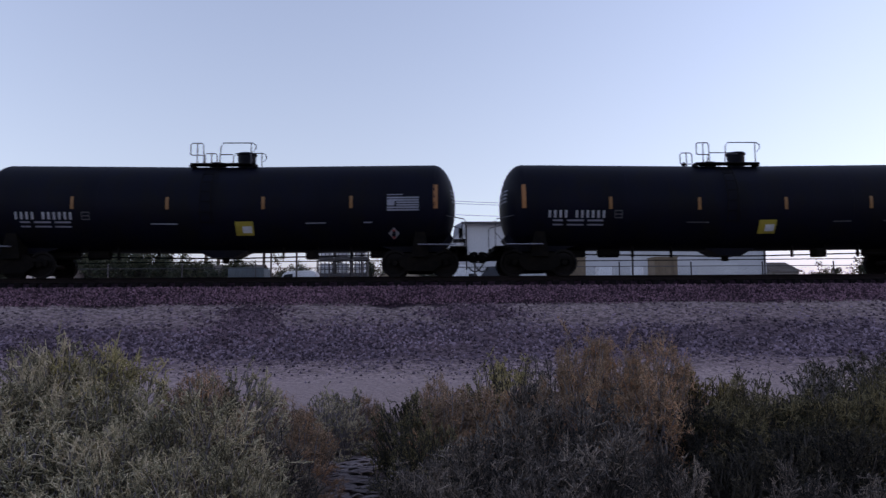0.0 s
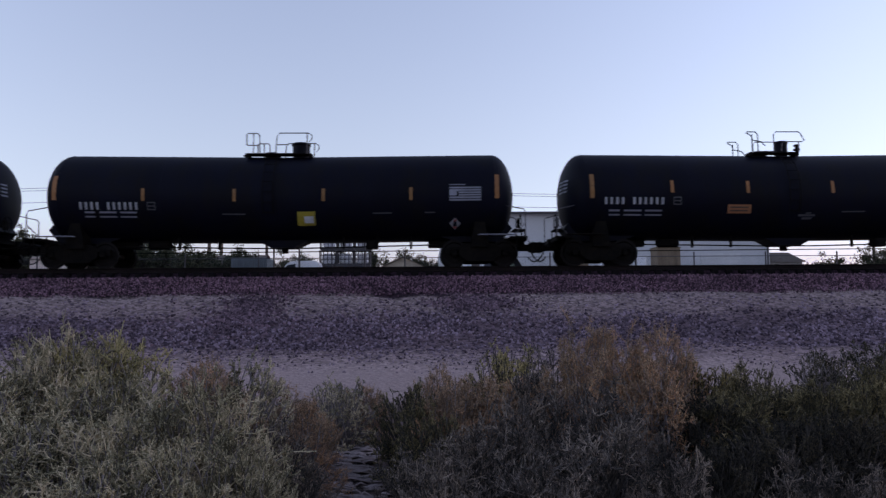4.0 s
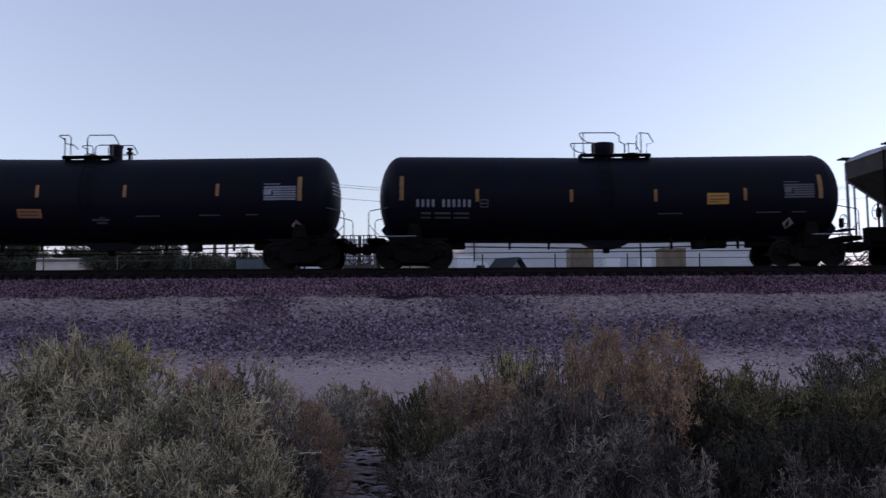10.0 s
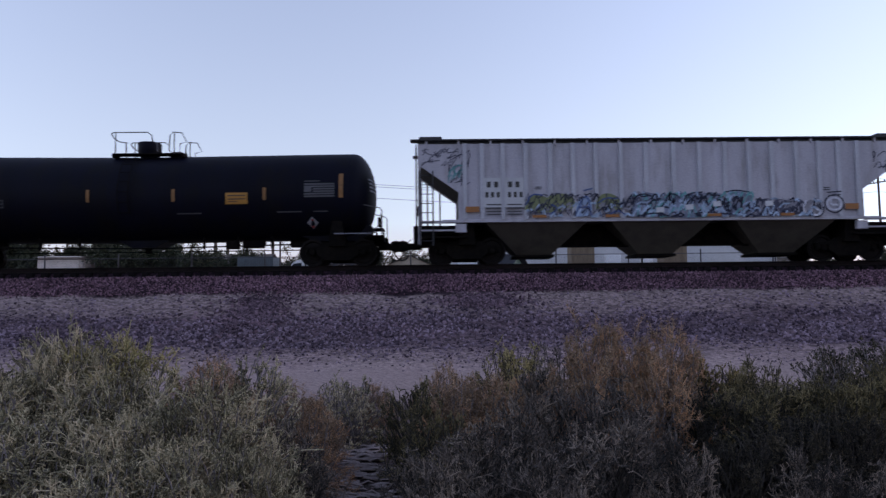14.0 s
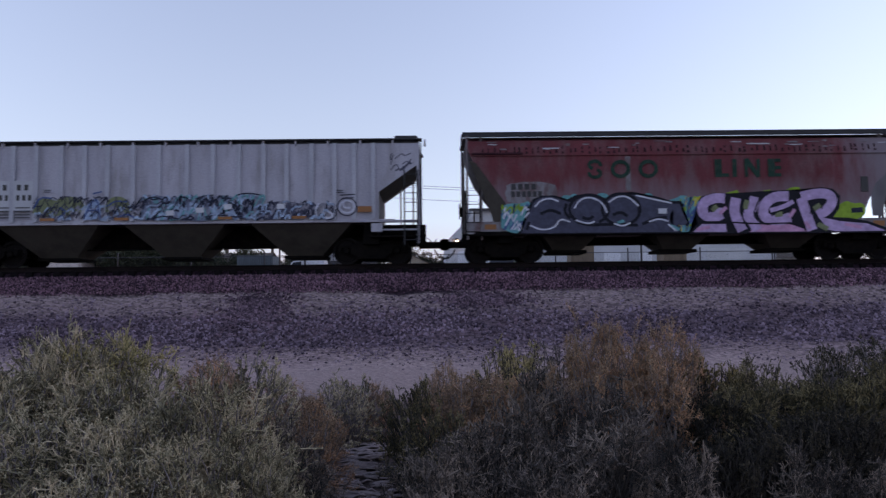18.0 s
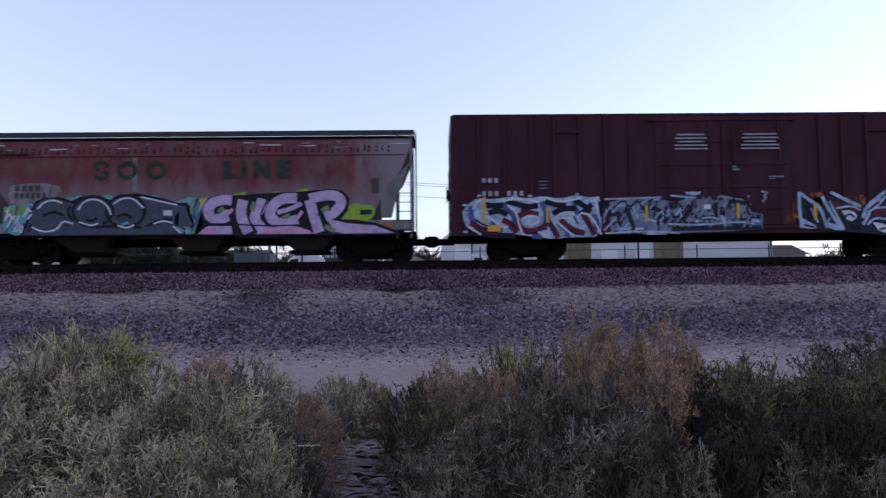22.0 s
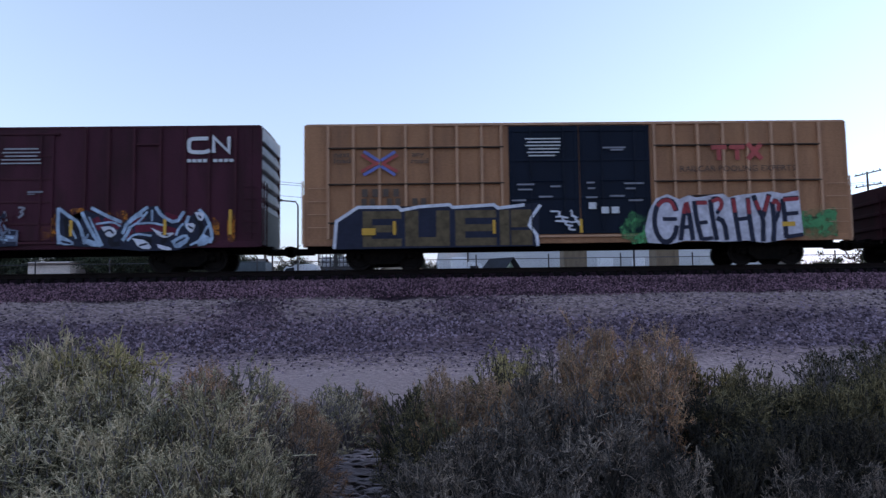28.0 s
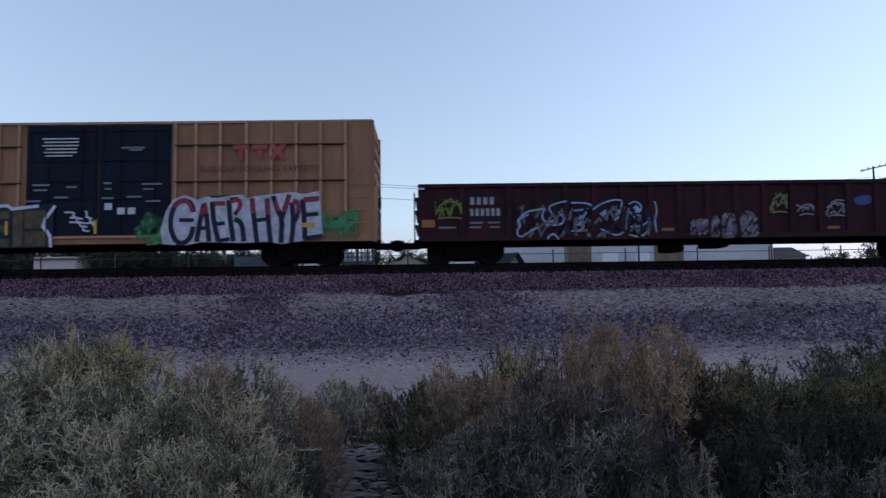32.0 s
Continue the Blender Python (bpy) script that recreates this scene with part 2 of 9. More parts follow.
STENCIL = material("worn_white_stencil", (0.24, 0.25, 0.28), 0.6, vary=0.3, grain=15)
WHITE = material("white_stencil_paint", (0.46, 0.48, 0.52), 0.6, vary=0.12, grain=15)
GREYPAINT = material("faded_grey_stencil", (0.15, 0.16, 0.20), 0.6, vary=0.2, grain=15)
RAIL_GREY = material("dark_grey_handrail", (0.05, 0.05, 0.06), 0.6, vary=0.2)
DIMPAINT = material("dull_grey_stencil", (0.045, 0.046, 0.055), 0.6, vary=0.2, grain=15)
ORANGE = material("orange_reflector", (0.27, 0.085, 0.018), 0.5, vary=0.2)
AMBER = material("yellow_reflector", (0.21, 0.075, 0.014), 0.5, vary=0.2)
YELLOW = material("yellow_placard", (0.30, 0.22, 0.03), 0.5, vary=0.15)
ORANGE_YELLOW = material("orange_yellow_placard", (0.40, 0.155, 0.02), 0.5, vary=0.15)
ORANGE_PLATE = material("orange_placard", (0.30, 0.105, 0.045), 0.5, vary=0.15)
HOPPER_GREY = material("pale_grey_hopper_paint", (0.345, 0.338, 0.390), 0.6, vary=0.12, scale=1.2, grain=20, streak=0.75, dirt=(0.235, 0.225, 0.245), dirt_amount=0.22, bump=0.05)
HOPPER_PATCH = material("lighter_grey_patch", (0.37, 0.385, 0.42), 0.6, vary=0.08)
SLOPE_BROWN = material("dusty_slope_and_shaded_gusset", (0.044, 0.036, 0.031), 0.85, spec=0.2, vary=0.3, dirt=(0.055, 0.048, 0.04), dirt_amount=0.5)
ROOF_DARK = material("dark_roofwalk", (0.02, 0.022, 0.026), 0.8, vary=0.3)
SOO_RED = material("faded_red_hopper_paint", (0.150, 0.034, 0.040), 0.75, spec=0.12, vary=0.2, scale=0.9, grain=18, streak=0.7, dirt=(0.150, 0.075, 0.08), dirt_amount=0.25, bump=0.05)
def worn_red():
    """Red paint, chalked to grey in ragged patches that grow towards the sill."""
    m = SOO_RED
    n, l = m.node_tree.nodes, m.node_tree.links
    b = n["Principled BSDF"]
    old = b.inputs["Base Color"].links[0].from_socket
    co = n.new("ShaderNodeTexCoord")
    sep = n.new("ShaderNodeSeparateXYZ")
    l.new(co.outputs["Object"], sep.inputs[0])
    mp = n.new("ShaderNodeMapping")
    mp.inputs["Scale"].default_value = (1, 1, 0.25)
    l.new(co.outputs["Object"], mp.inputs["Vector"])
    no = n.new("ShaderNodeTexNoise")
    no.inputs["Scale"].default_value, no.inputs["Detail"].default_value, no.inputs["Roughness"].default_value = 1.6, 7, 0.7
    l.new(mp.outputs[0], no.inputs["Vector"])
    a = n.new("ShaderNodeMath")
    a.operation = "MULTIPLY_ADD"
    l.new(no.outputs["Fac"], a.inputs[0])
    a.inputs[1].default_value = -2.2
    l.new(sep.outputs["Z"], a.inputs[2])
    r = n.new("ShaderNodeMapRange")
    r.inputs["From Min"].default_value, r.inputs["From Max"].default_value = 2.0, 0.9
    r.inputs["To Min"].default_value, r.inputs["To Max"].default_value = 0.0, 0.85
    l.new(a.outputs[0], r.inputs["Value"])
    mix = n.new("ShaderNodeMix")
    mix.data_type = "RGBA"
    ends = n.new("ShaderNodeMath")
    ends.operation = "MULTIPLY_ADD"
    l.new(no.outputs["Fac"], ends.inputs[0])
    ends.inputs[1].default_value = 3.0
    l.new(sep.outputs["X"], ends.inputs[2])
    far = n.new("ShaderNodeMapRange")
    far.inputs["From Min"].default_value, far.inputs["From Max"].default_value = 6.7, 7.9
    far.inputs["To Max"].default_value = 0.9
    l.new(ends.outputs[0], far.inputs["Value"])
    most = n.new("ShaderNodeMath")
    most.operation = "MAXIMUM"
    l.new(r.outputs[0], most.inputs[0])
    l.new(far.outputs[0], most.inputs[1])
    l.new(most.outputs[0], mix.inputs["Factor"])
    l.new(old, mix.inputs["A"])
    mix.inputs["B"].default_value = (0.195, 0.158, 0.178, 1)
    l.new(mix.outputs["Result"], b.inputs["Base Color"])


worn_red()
GUSSET = material("dull_grey_gusset_paint", (0.115, 0.108, 0.118), 0.75, vary=0.25, scale=2, streak=0.5)
SOO_GREY = material("bare_grey_undercoat", (0.17, 0.165, 0.18), 0.75, vary=0.25, scale=2.5, streak=0.5, dirt=(0.11, 0.055, 0.055), dirt_amount=0.4)
GREEN_LETTER = material("faded_green_paint", (0.009, 0.042, 0.032), 0.7, spec=0.1, vary=0.3, scale=4, dirt=(0.06, 0.045, 0.04), dirt_amount=0.1)
MAROON = material("maroon_boxcar_paint", (0.057, 0.0135, 0.024), 0.6, spec=0.1, vary=0.2, scale=0.9, grain=20, streak=0.7, dirt=(0.032, 0.010, 0.014), dirt_amount=0.3, bump=0.04)
MAROON_DARK = material("dark_maroon_paint", (0.050, 0.0125, 0.019), 0.65, spec=0.12, vary=0.25, streak=0.6)
# END_GREY: ends turned from the sunset, their shade is in the colour
END_GREY = material("dark_end_sheet", (0.012, 0.0115, 0.0145), 0.6, vary=0.3, scale=2, streak=0.4)
# GALV: the end facing the sunset, its brightness is in the colour
GALV = material("sunset_lit_galvanised_end", (0.19, 0.19, 0.205), 0.55, 0.1, vary=0.25, scale=2, streak=0.4)
END_PALE = material("pale_galvanised_sheet", (0.25, 0.26, 0.285), 0.55, 0.1, vary=0.2, scale=2, streak=0.4)
TAN_YELLOW = material("faded_yellow_boxcar_paint", (0.325, 0.145, 0.080), 0.65, spec=0.15, vary=0.18, scale=0.8, grain=18, streak=0.8, dirt=(0.215, 0.098, 0.060), dirt_amount=0.35, bump=0.04)
TAN_DARK = material("dirty_yellow_rib_paint", (0.385, 0.19, 0.115), 0.65, vary=0.2, streak=0.6)
DOOR_BLUE = material("dark_blue_door_paint", (0.0045, 0.0095, 0.020), 0.6, spec=0.1, vary=0.2, scale=1.2, streak=0.6)
GON_BROWN = material("brown_gondola_paint", (0.046, 0.012, 0.017), 0.7, spec=0.1, vary=0.3, scale=1.0, grain=20, streak=0.6, dirt=(0.027, 0.011, 0.013), dirt_amount=0.35)
RED_MARK = material("faded_red_marking", (0.37, 0.040, 0.038), 0.6, vary=0.2)
BLUE_MARK = material("blue_marking", (0.07, 0.11, 0.33), 0.6, vary=0.2)
BROWN_MARK = material("brown_stencil", (0.055, 0.028, 0.02), 0.6, vary=0.2)
BLACK_MARK = material("black_stencil", (0.02, 0.02, 0.022), 0.6, vary=0.2)


def spray(name, c, v=0.18):
    return material(name, c, 0.6, vary=v, scale=3.5, grain=9, bump=0.0, spec=0.15)


def mist(name, c, cover=0.5):
    """Speckled overspray that lets the paint below show through."""
    m = spray(name, c)
    n, l = m.node_tree.nodes, m.node_tree.links
    co = n.new("ShaderNodeTexCoord")
    tex = n.new("ShaderNodeTexNoise")
    tex.inputs["Scale"].default_value, tex.inputs["Detail"].default_value, tex.inputs["Roughness"].default_value = 2.6, 8, 0.7
    l.new(co.outputs["Object"], tex.inputs["Vector"])
    cut = n.new("ShaderNodeMapRange")
    cut.inputs["From Min"].default_value, cut.inputs["From Max"].default_value = 0.62 - 0.3 * cover, 0.78 - 0.3 * cover
    l.new(tex.outputs["Fac"], cut.inputs["Value"])
    l.new(cut.outputs[0], n["Principled BSDF"].inputs["Alpha"])
    return m


# near-black brown that paints the shadow under the yellow boxcar's side rails
FLANGE_SHADOW = material("shadow_dark_flange", (0.032, 0.017, 0.011), 0.85, vary=0.35, scale=3)
S_BLACK = spray("black_spray_paint", (0.008, 0.008, 0.014))
S_NAVY = spray("navy_spray_paint", (0.014, 0.018, 0.036))
S_SLATE = spray("slate_spray_paint", (0.050, 0.055, 0.085))
S_WHITE = spray("white_spray_paint", (0.50, 0.52, 0.60))
S_LILAC = spray("lilac_spray_paint", (0.41, 0.285, 0.46))
S_YELLOW = spray("yellow_spray_paint", (0.50, 0.40, 0.06))
S_CHALK = spray("chalky_white_spray_paint", (0.42, 0.41, 0.48), 0.25)
S_DIMLIME = spray("dull_lime_spray_paint", (0.115, 0.19, 0.05))
S_DUSK = spray("washed_out_lilac_paint", (0.115, 0.105, 0.135), 0.4)
S_PINK = spray("pink_spray_paint", (0.50, 0.24, 0.38))
S_TEAL = spray("turquoise_spray_paint", (0.045, 0.27, 0.29))
S_LIME = spray("lime_spray_paint", (0.17, 0.31, 0.035))
S_RED = spray("red_spray_paint", (0.29, 0.035, 0.045))
S_LBLUE = spray("pale_blue_spray_paint", (0.20, 0.31, 0.45))
S_ICE = spray("ice_blue_spray_paint", (0.24, 0.35, 0.47), 0.45)
S_STEEL = spray("steel_blue_spray_paint", (0.13, 0.165, 0.235), 0.45)
S_WINE = spray("wine_red_spray_paint", (0.12, 0.012, 0.03), 0.3)
M_GREEN = mist("green_overspray", (0.02, 0.20, 0.085), 0.7)
M_ORANGE = mist("orange_overspray", (0.42, 0.125, 0.02), 0.58)
STRIP = material("bright_yellow_strip", (0.56, 0.27, 0.02), 0.5, vary=0.15)
S_BLUE = spray("blue_spray_paint", (0.035, 0.08, 0.20))
S_OLIVE = spray("olive_spray_paint", (0.15, 0.175, 0.095))
S_TAN = spray("tan_spray_paint", (0.092, 0.064, 0.038), 0.4)
S_PALE = spray("faded_pale_spray_paint", (0.20, 0.20, 0.24))
BARK = material("grey_brush_stems", (0.20, 0.165, 0.165), 0.9, vary=0.3, scale=8)
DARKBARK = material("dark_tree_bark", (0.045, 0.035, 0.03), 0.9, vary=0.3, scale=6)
SAGE = leaf_material("grey_green_leaves", (0.085, 0.071, 0.044), (0.375, 0.312, 0.192), (0.54, 0.415, 0.285), 0.35)
MIDSAGE = leaf_material("olive_leaves", (0.035, 0.029, 0.016), (0.150, 0.119, 0.060), (0.285, 0.212, 0.108), 0.3)
OLIVE = leaf_material("yellow_olive_leaves", (0.095, 0.073, 0.031), (0.325, 0.255, 0.115), (0.45, 0.33, 0.155), 0.35)
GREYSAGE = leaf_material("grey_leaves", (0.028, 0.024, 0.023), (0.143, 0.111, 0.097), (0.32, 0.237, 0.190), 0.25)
RUST = leaf_material("rusty_green_leaves", (0.125, 0.079, 0.060), (0.375, 0.212, 0.142), (0.64, 0.305, 0.165), 0.5)
# near-black sage: the shade on the right-hand shrubs is in the leaf colour
SHADESAGE = leaf_material("shade_dark_leaves", (0.008, 0.0065, 0.006), (0.028, 0.022, 0.014), (0.088, 0.066, 0.043), 0.15)
YELLOWGREEN = leaf_material("yellow_green_leaves", (0.11, 0.090, 0.036), (0.355, 0.290, 0.135), (0.47, 0.35, 0.18), 0.2)
DULLGOLD = leaf_material("dull_golden_leaves", (0.06, 0.042, 0.016), (0.20, 0.14, 0.05), (0.30, 0.20, 0.08), 0.35)
FARGREEN = leaf_material("dark_olive_leaves", (0.022, 0.019, 0.011), (0.080, 0.066, 0.032), (0.15, 0.112, 0.058), 0.2)
SEED = leaf_material("dry_seed_heads", (0.19, 0.108, 0.070), (0.31, 0.185, 0.115), (0.42, 0.262, 0.165), 0.4)
TREE_LEAF = leaf_material("dark_tree_leaves", (0.02, 0.028, 0.016), (0.04, 0.05, 0.026), (0.07, 0.07, 0.04), 0.2)


# ---- mesh helpers ----
# paint marks and twigs made of pieces too small to pick apart
TINY_PIECES = {"lime_edge", "red_shade", "letter_shade", "slogan", "rust_streak", "owner_panel", "small_stencil", "test_panel", "graffiti_tag", "letter_fill", "letter_outline", "letter_highlight", "letter_blush", "scrawl", "door_notice", "door_stencil", "reporting_mark", "relabel_patch", "letter_face", "emblem_line", "head_stencil", "graffiti", "letter_edge", "placard_device", "placard_lines", "white_patch", "door_patch", "stencil_block", "foliage", "branchwork", "seed_crown", "crown", "frond_crown", "dead_skirt", "railway_name", "pool_sign", "pool_emblem", "railway_emblem"}
def part(name, bm, mat, parent=None, label="", smooth=False):
    """One mesh object made of bm, under a thing or a part."""
    me = bpy.data.meshes.new(name)
    bm.to_mesh(me)
    bm.free()
    return mesh_part(name, me, mat, parent, label, smooth)


def mesh_part(name, me, mat, parent=None, label="", smooth=False):
    me.materials.append(mat)
    if smooth:
        me.polygons.foreach_set("use_smooth", [True] * len(me.polygons))
        me.set_sharp_from_angle(angle=radians(40))
    ob = new(name, me)
    if parent:
        ob.parent = parent
    if label:
        tagged(ob, label)
    if name in TINY_PIECES:
        tagged(ob, kind="stuff")
    return ob


def cuboid(bm, x0, x1, y0, y1, z0, z1, bevel=0.0):
    v = [bm.verts.new((x, y, z)) for z in (z0, z1) for y in (y0, y1) for x in (x0, x1)]
    fs = [bm.faces.new([v[i] for i in q]) for q in ((0, 2, 3, 1), (4, 5, 7, 6), (0, 1, 5, 4), (2, 6, 7, 3), (0, 4, 6, 2), (1, 3, 7, 5))]
    if bevel:
        es = {e for f in fs for e in f.edges}
        bmesh.ops.bevel(bm, geom=list(es), offset=bevel, segments=1, affect="EDGES")
    return bm


def block(x0, x1, y0, y1, z0, z1, bevel=0.012):
    return cuboid(bmesh.new(), x0, x1, y0, y1, z0, z1, bevel)


def prism(bm, outline, y0, y1):
    """An outline in x and z, drawn out from y0 to y1."""
    a = [bm.verts.new((x, y0, z)) for x, z in outline]
    b = [bm.verts.new((x, y1, z)) for x, z in outline]
    k = len(outline)
    for i in range(k):
        bm.faces.new((a[i], b[i], b[(i + 1) % k], a[(i + 1) % k]))
    bm.faces.new(a[::-1] if False else a)
    bm.faces.new(b[::-1])
    bmesh.ops.recalc_face_normals(bm, faces=bm.faces[:])
    return bm


def tube(bm, pts, r, n=6, r_end=None):
    """A round bar along the points."""
    pts = [Vector(p) for p in pts]
    rings = []
    for i, p in enumerate(pts):
        d = (pts[min(i + 1, len(pts) - 1)] - pts[max(i - 1, 0)]).normalized()
        s = d.cross(Vector((0, 0, 1)) if abs(d.z) < 0.9 else Vector((1, 0, 0))).normalized()
        u = d.cross(s)
        rr = r if r_end is None else r + (r_end - r) * i / (len(pts) - 1)
        rings.append([bm.verts.new(p + rr * (math.cos(2 * math.pi * k / n) * s + math.sin(2 * math.pi * k / n) * u)) for k in range(n)])
    for a, b in zip(rings, rings[1:]):
        for k in range(n):
            bm.faces.new((a[k], a[(k + 1) % n], b[(k + 1) % n], b[k]))
    bm.faces.new(rings[0][::-1])
    bm.faces.new(rings[-1])
    return bm


def lathe(bm, prof, axis="z", n=24, at=(0, 0, 0)):
    """A profile of (radius, height) turned about an axis."""
    rings = []
    for r, h in prof:
        ring = []
        for k in range(n):
            a = 2 * math.pi * k / n
            c, s = r * math.cos(a), r * math.sin(a)
            p = {"z": (c, s, h), "y": (c, h, -s), "x": (h, c, s)}[axis]
            ring.append(bm.verts.new((p[0] + at[0], p[1] + at[1], p[2] + at[2])))
        rings.append(ring)
    for a, b in zip(rings, rings[1:]):
        for k in range(n):
            bm.faces.new((a[k], a[(k + 1) % n], b[(k + 1) % n], b[k]))
    bm.faces.new(rings[0][::-1])
    bm.faces.new(rings[-1])
    bmesh.ops.recalc_face_normals(bm, faces=bm.faces[:])
    return bm


def thing(name, label, category, m=None, group="", kind=""):
    ob = tagged(new(name), label, category, group, kind)
    if m is not None:
        ob.matrix_basis = m
    return ob


def quick_mesh(name, verts, faces):
    me = bpy.data.meshes.new(name)
    me.from_pydata(verts, [], faces)
    me.update()
    return me


# ---- ground: one sheet, with the railway bank across it ----
BANK = [(-300, 0.0), (12.0, 0.0), (14.0, 0.03), (16.0, 0.16), (17.5, 0.36), (18.6, 0.56), (20.0, 0.98), (21.5, 1.43), (23.1, 1.93), (23.4, 2.02), (24.75, 2.50), (25.1, 2.56), (25.3, 2.58), (25.45, 2.74), (27.65, 2.74), (27.9, 2.6), (28.35, 2.53), (29.8, 2.0), (32, 2.0), (4000, 2.0)]


def bank(y):
    return float(np.interp(y, [p[0] for p in BANK], [p[1] for p in BANK]))


def ground_height(x, y):
    z = bank(y)
    if y < 23.2:
        z += 0.10 * noise.noise((x * 0.35, y * 0.5, 0.3)) + 0.035 * noise.noise((x * 1.6, y * 1.9, 4.0)) * (1.6 if 16 < y < 23 else 1.0)
        if y < 13:
            z += 0.04 * noise.noise((x * 3, y * 3, 9.0))
    else:
        z += 0.02 * noise.noise((x * 0.8, y, 2.0))
    return z


def build_ground():
    xs = [-3000, -1200, -500, -200, -90, -60, -42, -32] + list(np.arange(-26, 26.01, 0.2)) + [32, 42, 60, 90, 200, 500, 1200, 3000]
    ys = [-300, -100, -40, -15, -5, 0, 2.5] + list(np.arange(4, 25.0, 0.16)) + [25.1, 25.3, 25.45, 26.5, 27.65, 27.9, 28.3, 29.0, 29.8, 32, 40, 60, 90, 150, 400, 1200, 4000]
    verts = [(x, y, ground_height(x, y)) for y in ys for x in xs]
    w = len(xs)
    faces = [(j * w + i, j * w + i + 1, (j + 1) * w + i + 1, (j + 1) * w + i) for j in range(len(ys) - 1) for i in range(w - 1)]
    ob = mesh_part("ground", quick_mesh("ground", verts, faces), GROUND, smooth=False)
    ob.data.polygons.foreach_set("use_smooth", [True] * len(faces))
    tagged(ob, "sandy desert ground with a gravelled railway bank", "ground", kind="structure")


build_ground()

OCTA = np.array([(1, 0, 0), (-1, 0, 0), (0, 1, 0), (0, -1, 0), (0, 0, 1), (0, 0, -1)], float)
OCTF = np.array([(0, 2, 4), (2, 1, 4), (1, 3, 4), (3, 0, 4), (2, 0, 5), (1, 2, 5), (3, 1, 5), (0, 3, 5)])
CUBE = np.array([(-1, -1, -1), (1, -1, -1), (1, 1, -1), (-1, 1, -1), (-.8, -.8, 1), (.8, -.8, 1), (.8, .8, 1), (-.8, .8, 1)], float) * 0.75
CUBF = np.array([(0, 3, 2), (0, 2, 1), (4, 5, 6), (4, 6, 7), (0, 1, 5), (0, 5, 4), (1, 2, 6), (1, 6, 5), (2, 3, 7), (2, 7, 6), (3, 0, 4), (3, 4, 7)])


def stones(name, places, sizes, mat, seed, label, base=CUBE, tri=CUBF):
    """Many broken stones in one mesh."""
    rng = np.random.default_rng(seed)
    n, k = len(places), len(base)
    q = rng.normal(size=(n, 4))
    q /= np.linalg.norm(q, axis=1)[:, None]
    w, x, y, z = q.T
    rot = np.stack([np.stack([1 - 2 * (y * y + z * z), 2 * (x * y - z * w), 2 * (x * z + y * w)], 1),
                    np.stack([2 * (x * y + z * w), 1 - 2 * (x * x + z * z), 2 * (y * z - x * w)], 1),
                    np.stack([2 * (x * z - y * w), 2 * (y * z + x * w), 1 - 2 * (x * x + y * y)], 1)], 1)
    shape = base[None] * rng.uniform(0.55, 1.25, (n, k, 1)) * rng.uniform(0.7, 1.2, (n, 1, 3))
    v = np.einsum("nij,nkj->nki", rot, shape) * np.asarray(sizes)[:, None, None] + np.asarray(places)[:, None, :]
    f = (tri[None] + (np.arange(n) * k)[:, None, None]).reshape(-1, 3)
    me = bpy.data.meshes.new(name)
    me.vertices.add(n * k)
    me.vertices.foreach_set("co", v.reshape(-1))
    me.loops.add(len(f) * 3)
    me.loops.foreach_set("vertex_index", f.reshape(-1).astype(np.int32))
    me.polygons.add(len(f))
    me.polygons.foreach_set("loop_start", np.arange(0, len(f) * 3, 3, dtype=np.int32))
    me.polygons.foreach_set("loop_total", np.full(len(f), 3, dtype=np.int32))
    me.update(calc_edges=True)
    ob = mesh_part(name, me, mat)
    return tagged(ob, label, "stones", kind="stuff")


def build_stones():
    rng = np.random.default_rng(11)
    x, y = rng.uniform(-24, 24, 46000), rng.uniform(23.0, 25.08, 46000)
    keep = y > 23.25 + 0.35 * rng.normal(size=len(y)) * 0.6
    x, y = x[keep], y[keep]
    z = np.array([bank(b) for b in y]) + rng.uniform(-0.01, 0.05, len(y))
    stones("ballast", np.stack([x, y, z], 1), rng.uniform(0.023, 0.050, len(x)), STONE, 1, "purplish crushed-rock ballast along the track", OCTA, OCTF)
    sx = np.concatenate([rng.normal(-5.3, 0.5, 2000), rng.normal(1.4, 0.65, 1300), rng.normal(-3.0, 3.0, 1200)])
    sy = np.concatenate([rng.normal(21.7, 0.85, 2000), rng.normal(22.3, 0.35, 1300), rng.normal(20.2, 0.7, 1200)])
    ok = sy < 23.3
    sx, sy = sx[ok], sy[ok]
    stones("spilled_ballast", np.stack([sx, sy, [ground_height(a, b) + 0.004 for a, b in zip(sx, sy)]], 1), rng.uniform(0.025, 0.06, len(sx)), SPILL, 5, "purple ballast spilled down the bank")
    p, s = [], []
    while len(p) < 34000:
        a, b = rng.uniform(-22, 22), rng.triangular(15.0, 19.4, 23.2)
        d = noise.noise((a * 0.28, b * 0.55, 7.0)) + 0.5 * noise.noise((a * 0.9, b * 1.2, 3.0))
        want = np.interp(b, [15.0, 16.2, 18.4, 18.9, 21.0, 21.4, 23.2], [0.0, 0.14, 0.5, 0.95, 0.95, 0.28, 0.28])
        if rng.random() < want * (1 + 1.3 * d):
            p.append((a, b, ground_height(a, b) + 0.004))
            s.append((0.018 + 0.058 * rng.random() ** 1.5) * (0.72 if b < 18.3 else 1.0))
    stones("slope_gravel", np.array(p), np.array(s), PEBBLE, 2, "loose dark gravel spilled down the railway bank", OCTA, OCTF)


build_stones()


